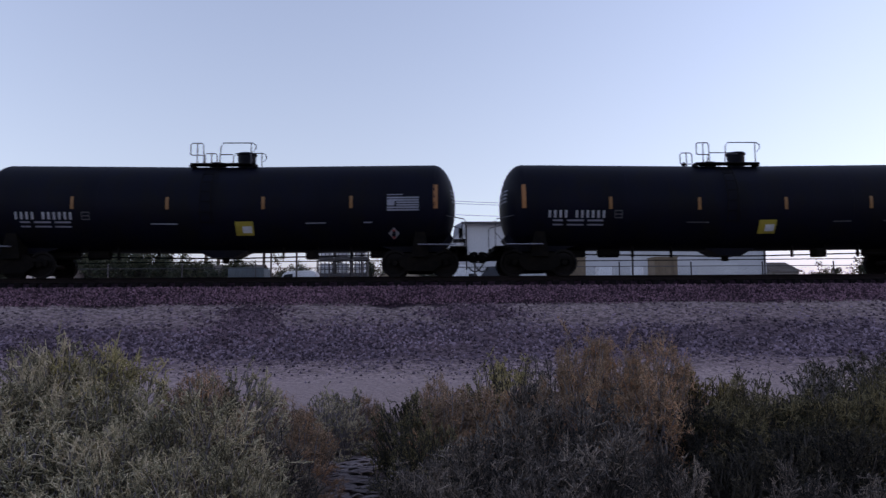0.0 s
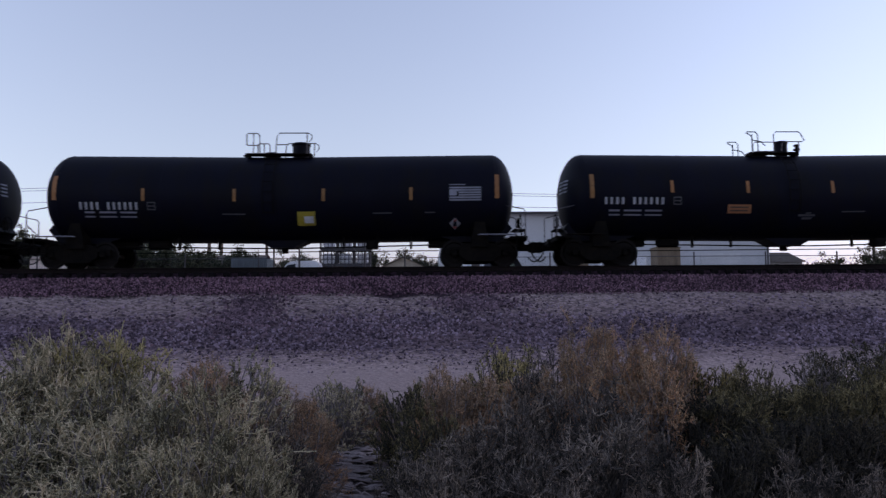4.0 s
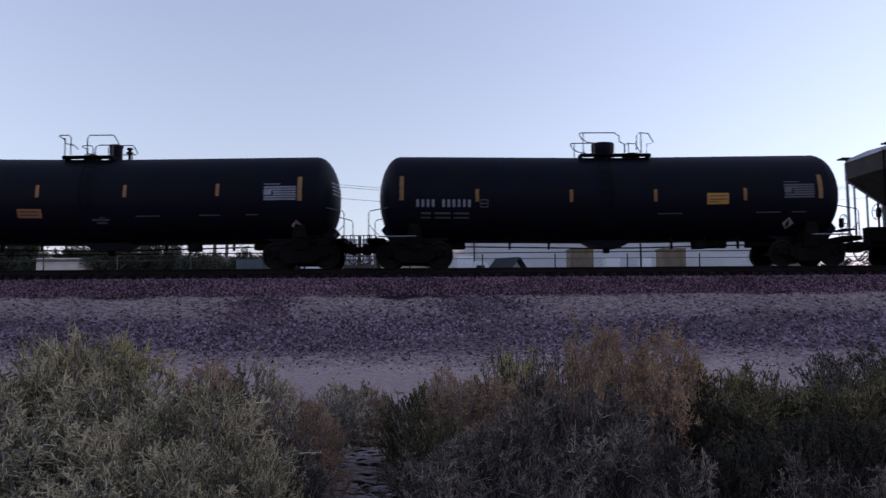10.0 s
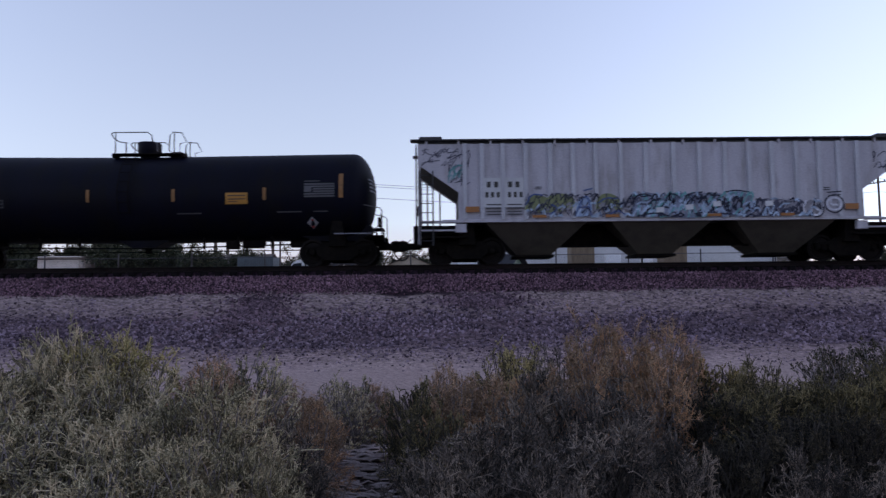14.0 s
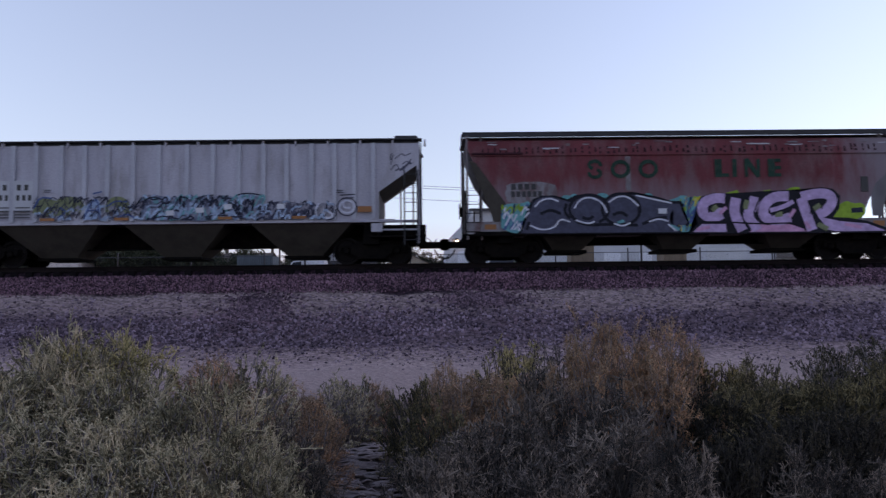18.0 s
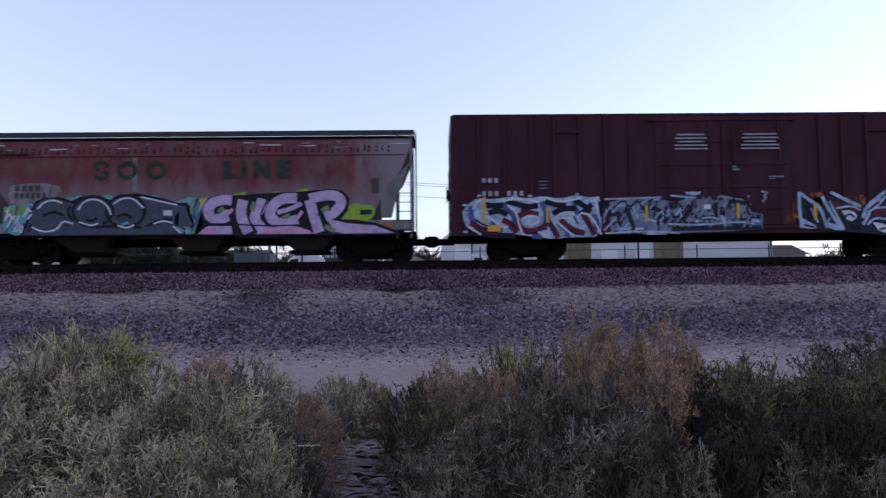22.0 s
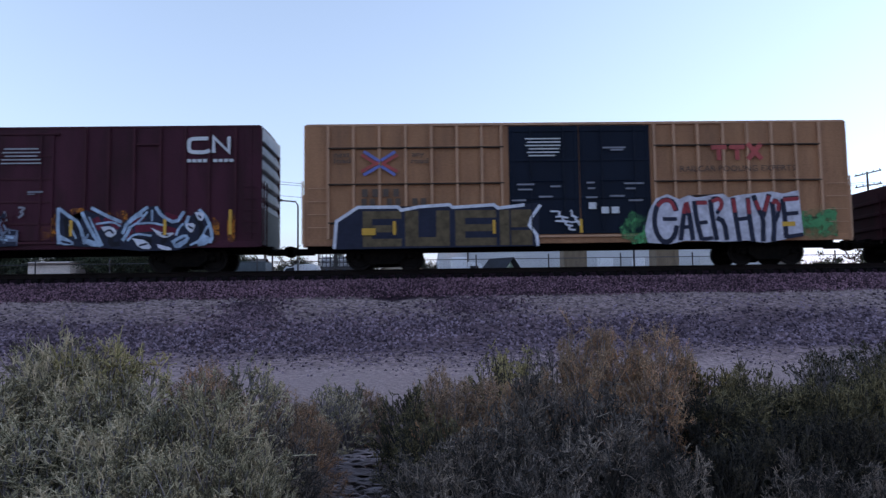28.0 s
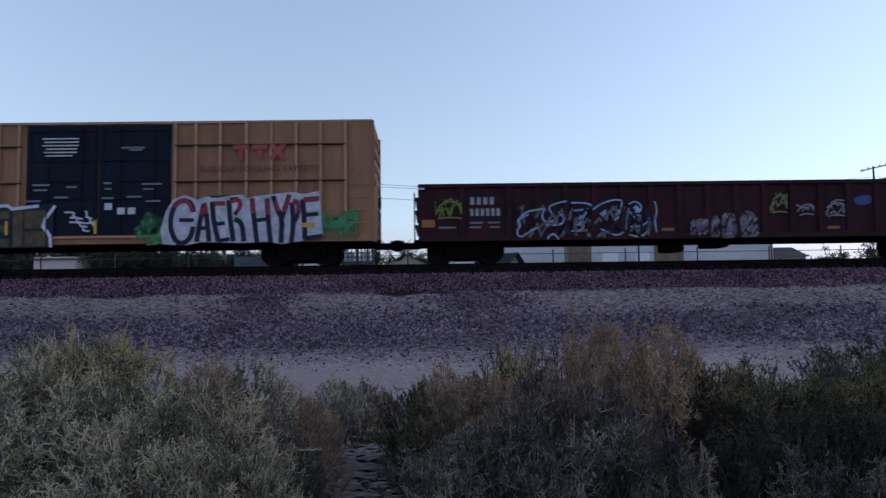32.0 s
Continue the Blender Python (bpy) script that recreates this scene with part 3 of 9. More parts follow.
# ---- track ----
def build_track():
    track = thing("railway_track", "single railway track on wooden ties and ballast", "railway track", pose(0, TRACK, 0), kind="structure")
    for side in (-1, 1):
        bm = bmesh.new()
        prof = [(-0.07, 0), (0.07, 0), (0.07, 0.018), (0.015, 0.04), (0.012, 0.13), (0.036, 0.142), (0.036, 0.172), (0.028, 0.18), (-0.028, 0.18), (-0.036, 0.172), (-0.036, 0.142), (-0.012, 0.13), (-0.015, 0.04), (-0.07, 0.018)]
        a = [bm.verts.new((-90, side * 0.755 + y, RAIL - 0.18 + z)) for y, z in prof]
        b = [bm.verts.new((90, side * 0.755 + y, RAIL - 0.18 + z)) for y, z in prof]
        for i in range(len(prof)):
            j = (i + 1) % len(prof)
            bm.faces.new((a[i], a[j], b[j], b[i]))
        bm.faces.new(a)
        bm.faces.new(b[::-1])
        bmesh.ops.recalc_face_normals(bm, faces=bm.faces[:])
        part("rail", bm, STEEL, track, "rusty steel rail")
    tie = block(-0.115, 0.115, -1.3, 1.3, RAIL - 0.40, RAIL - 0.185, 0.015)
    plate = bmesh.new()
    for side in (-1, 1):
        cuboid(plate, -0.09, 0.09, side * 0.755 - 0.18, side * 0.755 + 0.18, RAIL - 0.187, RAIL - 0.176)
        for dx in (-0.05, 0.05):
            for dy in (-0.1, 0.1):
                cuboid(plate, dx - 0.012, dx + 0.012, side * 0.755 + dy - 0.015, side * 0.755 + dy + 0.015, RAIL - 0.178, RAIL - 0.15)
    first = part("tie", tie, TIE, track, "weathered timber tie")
    pl = part("tie_plate", plate, STEEL, first)
    rnd = random.Random(5)
    for i in range(-48, 49):
        if i == 0:
            continue
        t = new("tie", first.data)
        t.parent = track
        t.matrix_basis = pose(i * 0.5 + rnd.uniform(-0.02, 0.02), rnd.uniform(-0.03, 0.03), 0, 0, 0, rnd.uniform(-0.8, 0.8))
        p = new("tie_plate", pl.data)
        p.parent = t
    far = bmesh.new()
    for i in list(range(-170, -48)) + list(range(49, 171)):
        cuboid(far, i * 0.5 - 0.115, i * 0.5 + 0.115, -1.3, 1.3, RAIL - 0.40, RAIL - 0.185)
    tagged(part("distant_ties", far, TIE, track), kind="stuff")


build_track()


# ---- the train ----
# Places in a car: x along it, y across it (the side seen is -y), z up from the rail. START is a car's middle when the train's travel is nought.
WHEEL_R = 0.457
WHEELSETS = []
CARS = []


def make_truck_meshes():
    w = {}
    bm = bmesh.new()
    lathe(bm, [(0.10, -0.07), (0.13, -0.08), (0.14, -0.02), (0.36, -0.015), (0.40, -0.05), (0.455, -0.05), (0.459, 0.035), (0.487, 0.05), (0.487, 0.075), (0.40, 0.08), (0.36, 0.03), (0.14, 0.06), (0.10, 0.06)], "y", 28)
    w["wheel"] = bm
    bm = bmesh.new()
    lathe(bm, [(0.083, -1.02), (0.083, -0.8), (0.10, -0.7), (0.09, -0.3), (0.085, 0.3), (0.10, 0.7), (0.083, 0.8), (0.083, 1.02)], "y", 12)
    w["axle"] = bm
    bm = bmesh.new()
    lathe(bm, [(0.05, -1.075), (0.10, -1.07), (0.13, -1.03), (0.13, -0.9)], "y", 12)
    for k in range(3):
        a = 2 * math.pi * k / 3
        lathe(bm, [(0.018, -1.09), (0.018, -1.06)], "y", 6, (0.075 * math.cos(a), 0, 0.075 * math.sin(a)))
    w["cap"] = bm
    bm = bmesh.new()
    outline = [(-1.17, 0.40), (-1.17, 0.62), (-1.02, 0.66), (-0.72, 0.66), (-0.5, 0.80), (0.5, 0.80), (0.72, 0.66), (1.02, 0.66), (1.17, 0.62), (1.17, 0.40), (1.06, 0.40), (1.05, 0.56),
               (0.74, 0.56), (0.73, 0.38), (0.44, 0.17), (-0.44, 0.17), (-0.73, 0.38), (-0.74, 0.56), (-1.05, 0.56), (-1.06, 0.40)]
    prism(bm, outline, -0.09, 0.09)
    w["side_frame"] = bm
    bm = bmesh.new()
    for dx in (-0.2, -0.07, 0.07, 0.2):
        for k in range(5):
            z = 0.27 + k * 0.05
            lathe(bm, [(0.035, z - 0.018), (0.062, z - 0.012), (0.062, z + 0.012), (0.035, z + 0.018)], "z", 10, (dx, 0, 0))
    w["springs"] = bm
    bm = bmesh.new()
    prism(bm, [(-0.2, 0.52), (-0.2, 0.72), (0.2, 0.72), (0.2, 0.52), (0.14, 0.46), (-0.14, 0.46)], -1.02, 1.02)
    w["bolster"] = bm
    bm = bmesh.new()
    for s in (-1, 1):
        cuboid(bm, s * 0.36 - 0.03, s * 0.36 + 0.03, -0.75, 0.75, 0.38, 0.48, 0.01)
        for y in (-0.74, 0.74):
            cuboid(bm, s * 0.40 - 0.03, s * 0.40 + 0.03, y - 0.05, y + 0.05, 0.28, 0.58, 0.01)
    w["brake_beam"] = bm
    out = {}
    for k, b in w.items():
        me = bpy.data.meshes.new(k)
        b.to_mesh(me)
        b.free()
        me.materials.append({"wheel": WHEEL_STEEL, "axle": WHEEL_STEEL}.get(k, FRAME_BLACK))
        if k in ("wheel", "axle", "cap", "springs"):
            me.polygons.foreach_set("use_smooth", [True] * len(me.polygons))
            me.set_sharp_from_angle(angle=radians(35))
        out[k] = me
    return out


TRUCK = make_truck_meshes()


def sub(name, me, parent, m=None, label=""):
    ob = new(name, me)
    ob.parent = parent
    if m is not None:
        ob.matrix_basis = m
    if label:
        tagged(ob, label)
    return ob


def truck(car, x):
    """A three-piece freight truck; its wheelsets roll."""
    bol = sub("truck_bolster", TRUCK["bolster"], car, pose(x, 0, LIFT))
    for s in (-1, 1):
        fr = sub("side_frame", TRUCK["side_frame"], car, pose(x, s * 0.99, LIFT), "cast steel truck side frame")
        sub("spring_group", TRUCK["springs"], fr)
    sub("brake_beam", TRUCK["brake_beam"], bol)
    for d in (-0.89, 0.89):
        ws = sub("wheelset", TRUCK["axle"], car, pose(x + d, 0, WHEEL_R + LIFT), "steel wheelset turning under the truck")
        sub("wheel", TRUCK["wheel"], ws, pose(0, -0.755, 0, 0, 0, 180))
        sub("wheel", TRUCK["wheel"], ws, pose(0, 0.755, 0))
        sub("bearing_cap", TRUCK["cap"], ws, pose(0, -0.0, 0))
        sub("bearing_cap", TRUCK["cap"], ws, pose(0, 0, 0, 0, 0, 180))
        WHEELSETS.append((ws, x + d))


def coupler(car, x, end):
    """Draft gear, knuckle and hoses at an end; end is -1 or 1, x the striker's face."""
    bm = bmesh.new()
    x0, x1 = sorted((x - end * 0.35, x + end * 0.45))
    cuboid(bm, x0, x1, -0.10, 0.10, 0.72, 0.96, 0.02)
    part("drawbar", bm, FRAME_BLACK, car)
    bm = bmesh.new()
    a = x + end * 0.42
    prism(bm, [(a, 0.66), (a, 1.02), (a + end * 0.14, 1.05), (a + end * 0.30, 1.0), (a + end * 0.30, 0.70), (a + end * 0.14, 0.64)], -0.22, 0.08)
    cuboid(bm, min(a + end * 0.05, a + end * 0.2), max(a + end * 0.05, a + end * 0.2), 0.08, 0.24, 0.70, 1.0, 0.03)
    part("knuckle", bm, FRAME_BLACK, car, "grimy cast coupler knuckle")
    bm = bmesh.new()
    pts = [(x + end * (0.2 + 0.55 * k / 8), -0.38 + 0.22 * k / 8, 0.74 - 0.42 * math.sin(math.pi * (0.08 + 0.84 * k / 8) / 1.15)) for k in range(9)]
    tube(bm, pts, 0.028, 6)
    part("air_hose", bm, RUBBER, car, "drooping black air hose")
    bm = bmesh.new()
    tube(bm, [(x - end * 0.05, -1.42, 0.98), (x + end * 0.18, -1.36, 0.78), (x + end * 0.22, -0.5, 0.92), (x + end * 0.3, -0.1, 1.06)], 0.014, 5)
    part("cut_lever", bm, FRAME_BLACK, car)


def brake_wheel(car, x, y, z, end):
    bm = bmesh.new()
    pts = [(x + end * 0.12, y + 0.28 * math.cos(a), z + 0.28 * math.sin(a)) for a in [2 * math.pi * k / 16 for k in range(17)]]
    tube(bm, pts, 0.018, 5)
    for k in range(4):
        a = math.pi / 2 * k + 0.4
        tube(bm, [(x + end * 0.08, y, z), (x + end * 0.12, y + 0.27 * math.cos(a), z + 0.27 * math.sin(a))], 0.013, 4)
    cuboid(bm, min(x, x + end * 0.1), max(x, x + end * 0.1), y - 0.11, y + 0.11, z - 0.2, z + 0.14, 0.02)
    part("brake_wheel", bm, FRAME_BLACK, car, "hand brake wheel on its housing")


def ladder(car, x0, x1, y, z0, z1, rungs, mat, name="ladder"):
    bm = bmesh.new()
    for x in (x0, x1):
        cuboid(bm, x - 0.025, x + 0.025, y - 0.02, y + 0.02, z0, z1)
    for k in range(rungs):
        z = z0 + (z1 - z0) * (k + 0.5) / rungs
        tube(bm, [(x0, y - 0.03, z), (x1, y - 0.03, z)], 0.014, 5)
    part(name, bm, mat, car)


def cross_ladder(car, x, y0, y1, z0, z1, rungs, mat):
    bm = bmesh.new()
    for y in (y0, y1):
        cuboid(bm, x - 0.02, x + 0.02, y - 0.025, y + 0.025, z0, z1)
    for k in range(rungs):
        z = z0 + (z1 - z0) * (k + 0.5) / rungs
        tube(bm, [(x, y0, z), (x, y1, z)], 0.014, 5)
    part("end_ladder", bm, mat, car)


def char_bars(bm, surf, x0, x1, z0, z1, count, gap=0.25, skip=()):
    """A row of plain bars, one for each character of a marking."""
    w = (x1 - x0) / count
    for k in range(count):
        if k in skip:
            continue
        surf(bm, x0 + k * w + w * gap / 2, x0 + (k + 1) * w - w * gap / 2, z0, z1)


# ---- tank cars ----
TANK_R, TANK_Z = 1.575, 2.675


def sag(x, half):
    return -0.065 * max(0.0, 1 - abs(x) / (half * 0.85))


def tank_patch(half, off=0.006):
    """Lays a marking on the tank's side."""
    def put(bm, x0, x1, z0, z1):
        nz = 3
        nx = 1
        grid = []
        for j in range(nz + 1):
            z = z0 + (z1 - z0) * j / nz
            row = []
            for i in range(nx + 1):
                x = x0 + (x1 - x0) * i / nx
                r = TANK_R + off
                row.append(bm.verts.new((x, -math.sqrt(max(0.01, r * r - (z - TANK_Z) ** 2)), z + sag(x, half))))
            grid.append(row)
        for a, b in zip(grid, grid[1:]):
            for i in range(nx):
                bm.faces.new((a[i], a[i + 1], b[i + 1], b[i]))
    return put


def marking(car, name, mat, put, spots, label=""):
    bm = bmesh.new()
    for s in spots:
        put(bm, *s)
    return part(name, bm, mat, car, label)


def hoop(pts, r=0.018):
    bm = bmesh.new()
    tube(bm, pts, r, 6)
    return bm


def tank_car(start, half, style, label):
    car = thing("tank_car", label, "tank car", pose(start, TRACK, DECK), group="tank cars of the train")
    CARS.append((car, start))
    put = tank_patch(half)
    # shell: shallow slope down to the middle, ellipsoidal heads
    bm = bmesh.new()
    head = 0.78
    prof = [(TANK_R * math.sin(a), -half + head * (1 - math.cos(a))) for a in [math.pi / 2 * k / 9 for k in range(1, 10)]]
    prof += [(TANK_R, x) for x in np.linspace(-half + head + 0.05, half - head - 0.05, 21)]
    prof += [(r, -x) for r, x in prof[8::-1]]
    n = 48
    rings = []
    for r, x in prof:
        rings.append([bm.verts.new((x, r * math.cos(2 * math.pi * k / n), TANK_Z + sag(x, half) + r * math.sin(2 * math.pi * k / n))) for k in range(n)])
    for a, b in zip(rings, rings[1:]):
        for k in range(n):
            bm.faces.new((a[k], a[(k + 1) % n], b[(k + 1) % n], b[k]))
    bm.faces.new(rings[0][::-1])
    bm.faces.new(rings[-1])
    bmesh.ops.recalc_face_normals(bm, faces=bm.faces[:])
    part("tank_shell", bm, TANK_BLACK, car, smooth=True)
    for x in (-half + head, -half * 0.48, -0.02, half * 0.48, half - head):   # weld seams
        bm = bmesh.new()
        lathe(bm, [(TANK_R - 0.01, x - 0.03), (TANK_R + 0.004, x - 0.015), (TANK_R + 0.004, x + 0.015), (TANK_R - 0.01, x + 0.03)], "x", 48, (0, 0, TANK_Z + sag(x, half)))
        part("weld_seam", bm, TANK_BLACK, car, smooth=True)
    # bottom outlet saddle
    bm = bmesh.new()
    prism(bm, [(-0.95, 1.14), (-0.42, 0.86), (0.42, 0.86), (0.95, 1.14)], -0.5, 0.5)
    part("outlet_skid", bm, TANK_BLACK, car)
    bm = bmesh.new()
    lathe(bm, [(0.09, 0.68), (0.13, 0.70), (0.13, 0.87)], "z", 14)
    part("outlet_valve", bm, FRAME_BLACK, car)
    tx = half - 1.28
    for e in (-1, 1):
        bm = bmesh.new()
        cuboid(bm, *sorted((e * (half - 3.1), e * (half + 0.42))), -0.2, 0.2, 0.86, 1.16, 0.015)
        part("stub_sill", bm, FRAME_BLACK, car)
        bm = bmesh.new()     # bolster and saddle
        prism(bm, [(e * tx - 0.3, 0.80), (e * tx - 0.3, 1.02), (e * tx - 0.16, 1.75), (e * tx + 0.16, 1.75), (e * tx + 0.3, 1.02), (e * tx + 0.3, 0.80)], -1.22, 1.22)
        part("body_bolster", bm, FRAME_BLACK, car)
        bm = bmesh.new()
        prism(bm, [(e * (tx - 1.35), 1.2), (e * (tx - 0.75), 1.02), (e * (tx + 0.8), 1.02), (e * (tx + 1.2), 1.5), (e * (tx + 1.0), 1.75), (e * (tx - 0.9), 1.45)], -0.62, 0.62)
        part("saddle_plate", bm, TANK_BLACK, car)
        truck(car, e * tx)
        coupler(car, e * (half + 0.42), e)
        bm = bmesh.new()     # end platform
        cuboid(bm, *sorted((e * (half - 0.25), e * (half + 0.36))), -1.45, 1.45, 1.10, 1.15, 0.01)
        cuboid(bm, *sorted((e * (half + 0.30), e * (half + 0.36))), -1.45, 1.45, 1.0, 1.15, 0.01)
        part("end_platform", bm, FRAME_BLACK, car)
        bm = bmesh.new()     # pale running step along the side
        cuboid(bm, *sorted((e * (half - 1.35), e * (half - 0.05))), -1.50, -1.28, 1.19, 1.225, 0.008)
        part("side_step", bm, GREYPAINT if style != "c" else FRAME_BLACK, car)
        bm = bmesh.new()     # platform rail, bent to the head
        y = -1.38
        tube(bm, [(e * (half + 0.30), y, 1.12), (e * (half + 0.30), y, 2.02), (e * (half + 0.24), y, 2.10), (e * (half - 0.35), y + 0.15, 2.24)], 0.019, 6)
        part("hand_rail", bm, RAIL_GREY, car)
        bm = bmesh.new()
        tube(bm, [(e * (half + 0.30), 1.38, 1.12), (e * (half + 0.30), 1.38, 2.02), (e * (half + 0.24), 1.38, 2.10), (e * (half - 0.35), 1.25, 2.24)], 0.019, 6)
        part("hand_rail", bm, RAIL_GREY, car)
        bm = bmesh.new()
        tube(bm, [(e * (half + 0.30), y, 1.62), (e * (half - 0.1), y + 0.1, 1.20)], 0.014, 5)
        part("rail_brace", bm, RAIL_GREY, car)
        bm = bmesh.new()
        for k in range(3):
            z = 0.62 + 0.22 * k
            cuboid(bm, *sorted((e * (half - 0.45), e * (half - 0.02))), -1.50, -1.40, z, z + 0.02)
        for x in (half - 0.45, half - 0.02):
            cuboid(bm, e * x - 0.015, e * x + 0.015, -1.47, -1.44, 0.6, 1.2)
        part("sill_step", bm, FRAME_BLACK, car)
    be = {"a": 1, "b": 1, "c": -1, "d": 1}[style]
    brake_wheel(car, be * (half + 0.1), -0.55, 1.72, be)
    bm = bmesh.new()
    cuboid(bm, *sorted((be * (half - 0.1), be * (half + 0.34))), -1.15, -0.25, 1.38, 1.43, 0.01)
    tube(bm, [(be * (half + 0.30), -1.15, 1.12), (be * (half + 0.30), -1.15, 1.42)], 0.02, 5)
    tube(bm, [(be * (half + 0.30), -0.3, 1.12), (be * (half + 0.30), -0.3, 1.42)], 0.02, 5)
    part("brake_step", bm, FRAME_BLACK, car)
    # brake gear below
    bm = bmesh.new()
    tube(bm, [(-half + 2.7, -0.62, 0.90), (-0.9, -0.62, 0.82), (0.9, -0.62, 0.82), (half - 2.7, -0.62, 0.92)], 0.027, 6)
    part("brake_pipe", bm, FRAME_BLACK, car)
    bm = bmesh.new()
    tube(bm, [(-half + 2.7, -0.2, 0.70), (half - 2.7, -0.2, 0.74)], 0.018, 5)
    part("brake_rod", bm, FRAME_BLACK, car)
    for x in (-3.6, -2.2, 2.2, 3.4, 4.6):
        bm = bmesh.new()
        cuboid(bm, x - 0.04, x + 0.04, -0.66, -0.56, 0.78, 1.25, 0.01)
        part("pipe_hanger", bm, FRAME_BLACK, car)
    bm = bmesh.new()
    lathe(bm, [(0.05, -0.42), (0.17, -0.36), (0.17, 0.36), (0.05, 0.42)], "x", 14, (-4.4 if style != "d" else 3.9, -0.3, 0.98))
    part("air_reservoir", bm, FRAME_BLACK, car, smooth=True)
    bm = bmesh.new()
    cuboid(bm, 3.0, 3.4, -0.75, -0.3, 0.78, 1.08, 0.02)
    part("brake_valve", bm, FRAME_BLACK, car)
    # top fittings
    top = TANK_Z + TANK_R - 0.07
    if style == "a":
        lid, drum, plat = (-0.36, 0.33), (0.70, 0.34, 0.55), (-1.10, 1.20)
    elif style == "b":
        lid, drum, plat = (-0.50, 0.32), (0.56, 0.33, 0.55), (-1.25, 1.06)
    elif style == "c":
        lid, drum, plat = (-0.80, 0.32), (0.06, 0.235, 0.58), (-1.48, 0.30)
    else:
        lid, drum, plat = (1.01, 0.32), (-0.04, 0.42, 0.56), (-1.05, 1.50)
    bm = bmesh.new()
    cuboid(bm, plat[0], plat[1], -0.85, -0.42, top - 0.02, top + 0.03, 0.01)
    cuboid(bm, plat[0], plat[1], 0.42, 0.85, top - 0.02, top + 0.03, 0.01)
    cuboid(bm, plat[0], plat[0] + 0.1, -0.85, 0.85, top - 0.1, top - 0.02)
    cuboid(bm, plat[1] - 0.1, plat[1], -0.85, 0.85, top - 0.1, top - 0.02)
    part("top_platform", bm, FRAME_BLACK, car)
    bm = bmesh.new()
    lathe(bm, [(0.26, top - 0.08), (0.26, top + 0.06), (lid[1], top + 0.07), (lid[1], top + 0.14), (lid[1] * 0.6, top + 0.2)], "z", 18, (lid[0], 0, 0))
    for k in range(6):
        a = math.pi / 3 * k
        tube(bm, [(lid[0] + 0.3 * math.cos(a), 0.3 * math.sin(a), top + 0.03), (lid[0] + 0.3 * math.cos(a), 0.3 * math.sin(a), top + 0.19)], 0.02, 5)
    part("manway_lid", bm, FRAME_BLACK, car, smooth=True)
    bm = bmesh.new()
    r = drum[1]
    if style == "d":
        lathe(bm, [(r * 0.7, top - 0.05), (r * 0.98, top + 0.24), (r, top + drum[2] - 0.03), (r * 0.95, top + drum[2])], "z", 22, (drum[0], 0, 0))
    else:
        lathe(bm, [(r * 0.95, top - 0.05), (r * 0.95, top + drum[2] - 0.1), (r * 1.06, top + drum[2] - 0.09), (r * 1.06, top + drum[2] - 0.03), (r * 0.9, top + drum[2])], "z", 22, (drum[0], 0, 0))
    part("valve_housing", bm, TANK_BLACK, car, smooth=True)
    if style == "c":
        bm = bmesh.new()
        lathe(bm, [(0.05, top - 0.05), (0.05, top + 0.22), (0.12, top + 0.23), (0.12, top + 0.29), (0.06, top + 0.3), (0.06, top + 0.38), (0.11, top + 0.39), (0.10, top + 0.45)], "z", 12, (0.60, -0.1, 0))
        part("safety_valve", bm, FRAME_BLACK, car, smooth=True)
    if style in "ab":
        o = drum[0] - 0.70
        rails = [[(-1.09, 0.33), (-1.09, 0.70), (-1.04, 0.74), (-0.69, 0.74), (-0.64, 0.68), (-0.62, 0.0)], [(-1.09, 0.34), (-1.04, 0.31), (-0.66, 0.31)], [(-0.85, 0.0), (-0.85, 0.74)],
                 [(-0.06, 0.0), (-0.02, 0.62), (0.06, 0.75), (1.10, 0.75), (1.22, 0.67), (1.22, 0.54), (1.12, 0.42)], [(-0.03, 0.33), (0.40, 0.33)], [(1.05, 0.0), (1.05, 0.75)]]
        bm = bmesh.new()
        lathe(bm, [(0.04, top - 0.05), (0.04, top + 0.05), (0.09, top + 0.06), (0.09, top + 0.10), (0.03, top + 0.12), (0.05, top + 0.17)], "z", 10, (o - 1.30, -0.1, 0))
        part("vent_valve", bm, FRAME_BLACK, car, smooth=True)
    elif style == "c":
        o = 0.0
        rails = [[(-1.42, 0.62), (-1.61, 0.73), (-1.57, 0.76), (-1.26, 0.76), (-1.18, 0.66), (-1.18, 0.05)], [(-1.42, 0.62), (-1.37, 0.46), (-1.06, 0.40), (-0.92, 0.25)], [(-1.39, 0.0), (-1.39, 0.66)],
                 [(-0.60, 0.0), (-0.60, 0.66), (-0.52, 0.76), (0.30, 0.76), (0.38, 0.70), (0.51, 0.44), (0.40, 0.40)], [(-0.32, 0.05), (-0.30, 0.34), (-0.18, 0.40), (0.44, 0.40)], [(0.30, 0.0), (0.30, 0.40)]]
    else:
        o = 0.0
        rails = [[(-1.08, 0.74), (-1.0, 0.78), (0.20, 0.78), (0.36, 0.66), (0.37, 0.46), (0.54, 0.37), (0.57, 0.08)], [(-1.08, 0.74), (-1.0, 0.58), (-0.80, 0.44), (-0.50, 0.40)], [(-0.93, 0.0), (-0.93, 0.78)], [(-0.55, 0.0), (-0.55, 0.42)],
                 [(0.97, 0.15), (1.0, 0.66), (1.10, 0.78), (1.42, 0.75), (1.60, 0.42), (1.36, 0.36), (1.34, 0.0)], [(1.15, 0.0), (1.15, 0.76)]]
    for y in (-0.84, 0.84):
        for ln in rails:
            part("top_rail", hoop([(o + x, y, top + z) for x, z in ln], 0.02), RAIL_GREY, car)
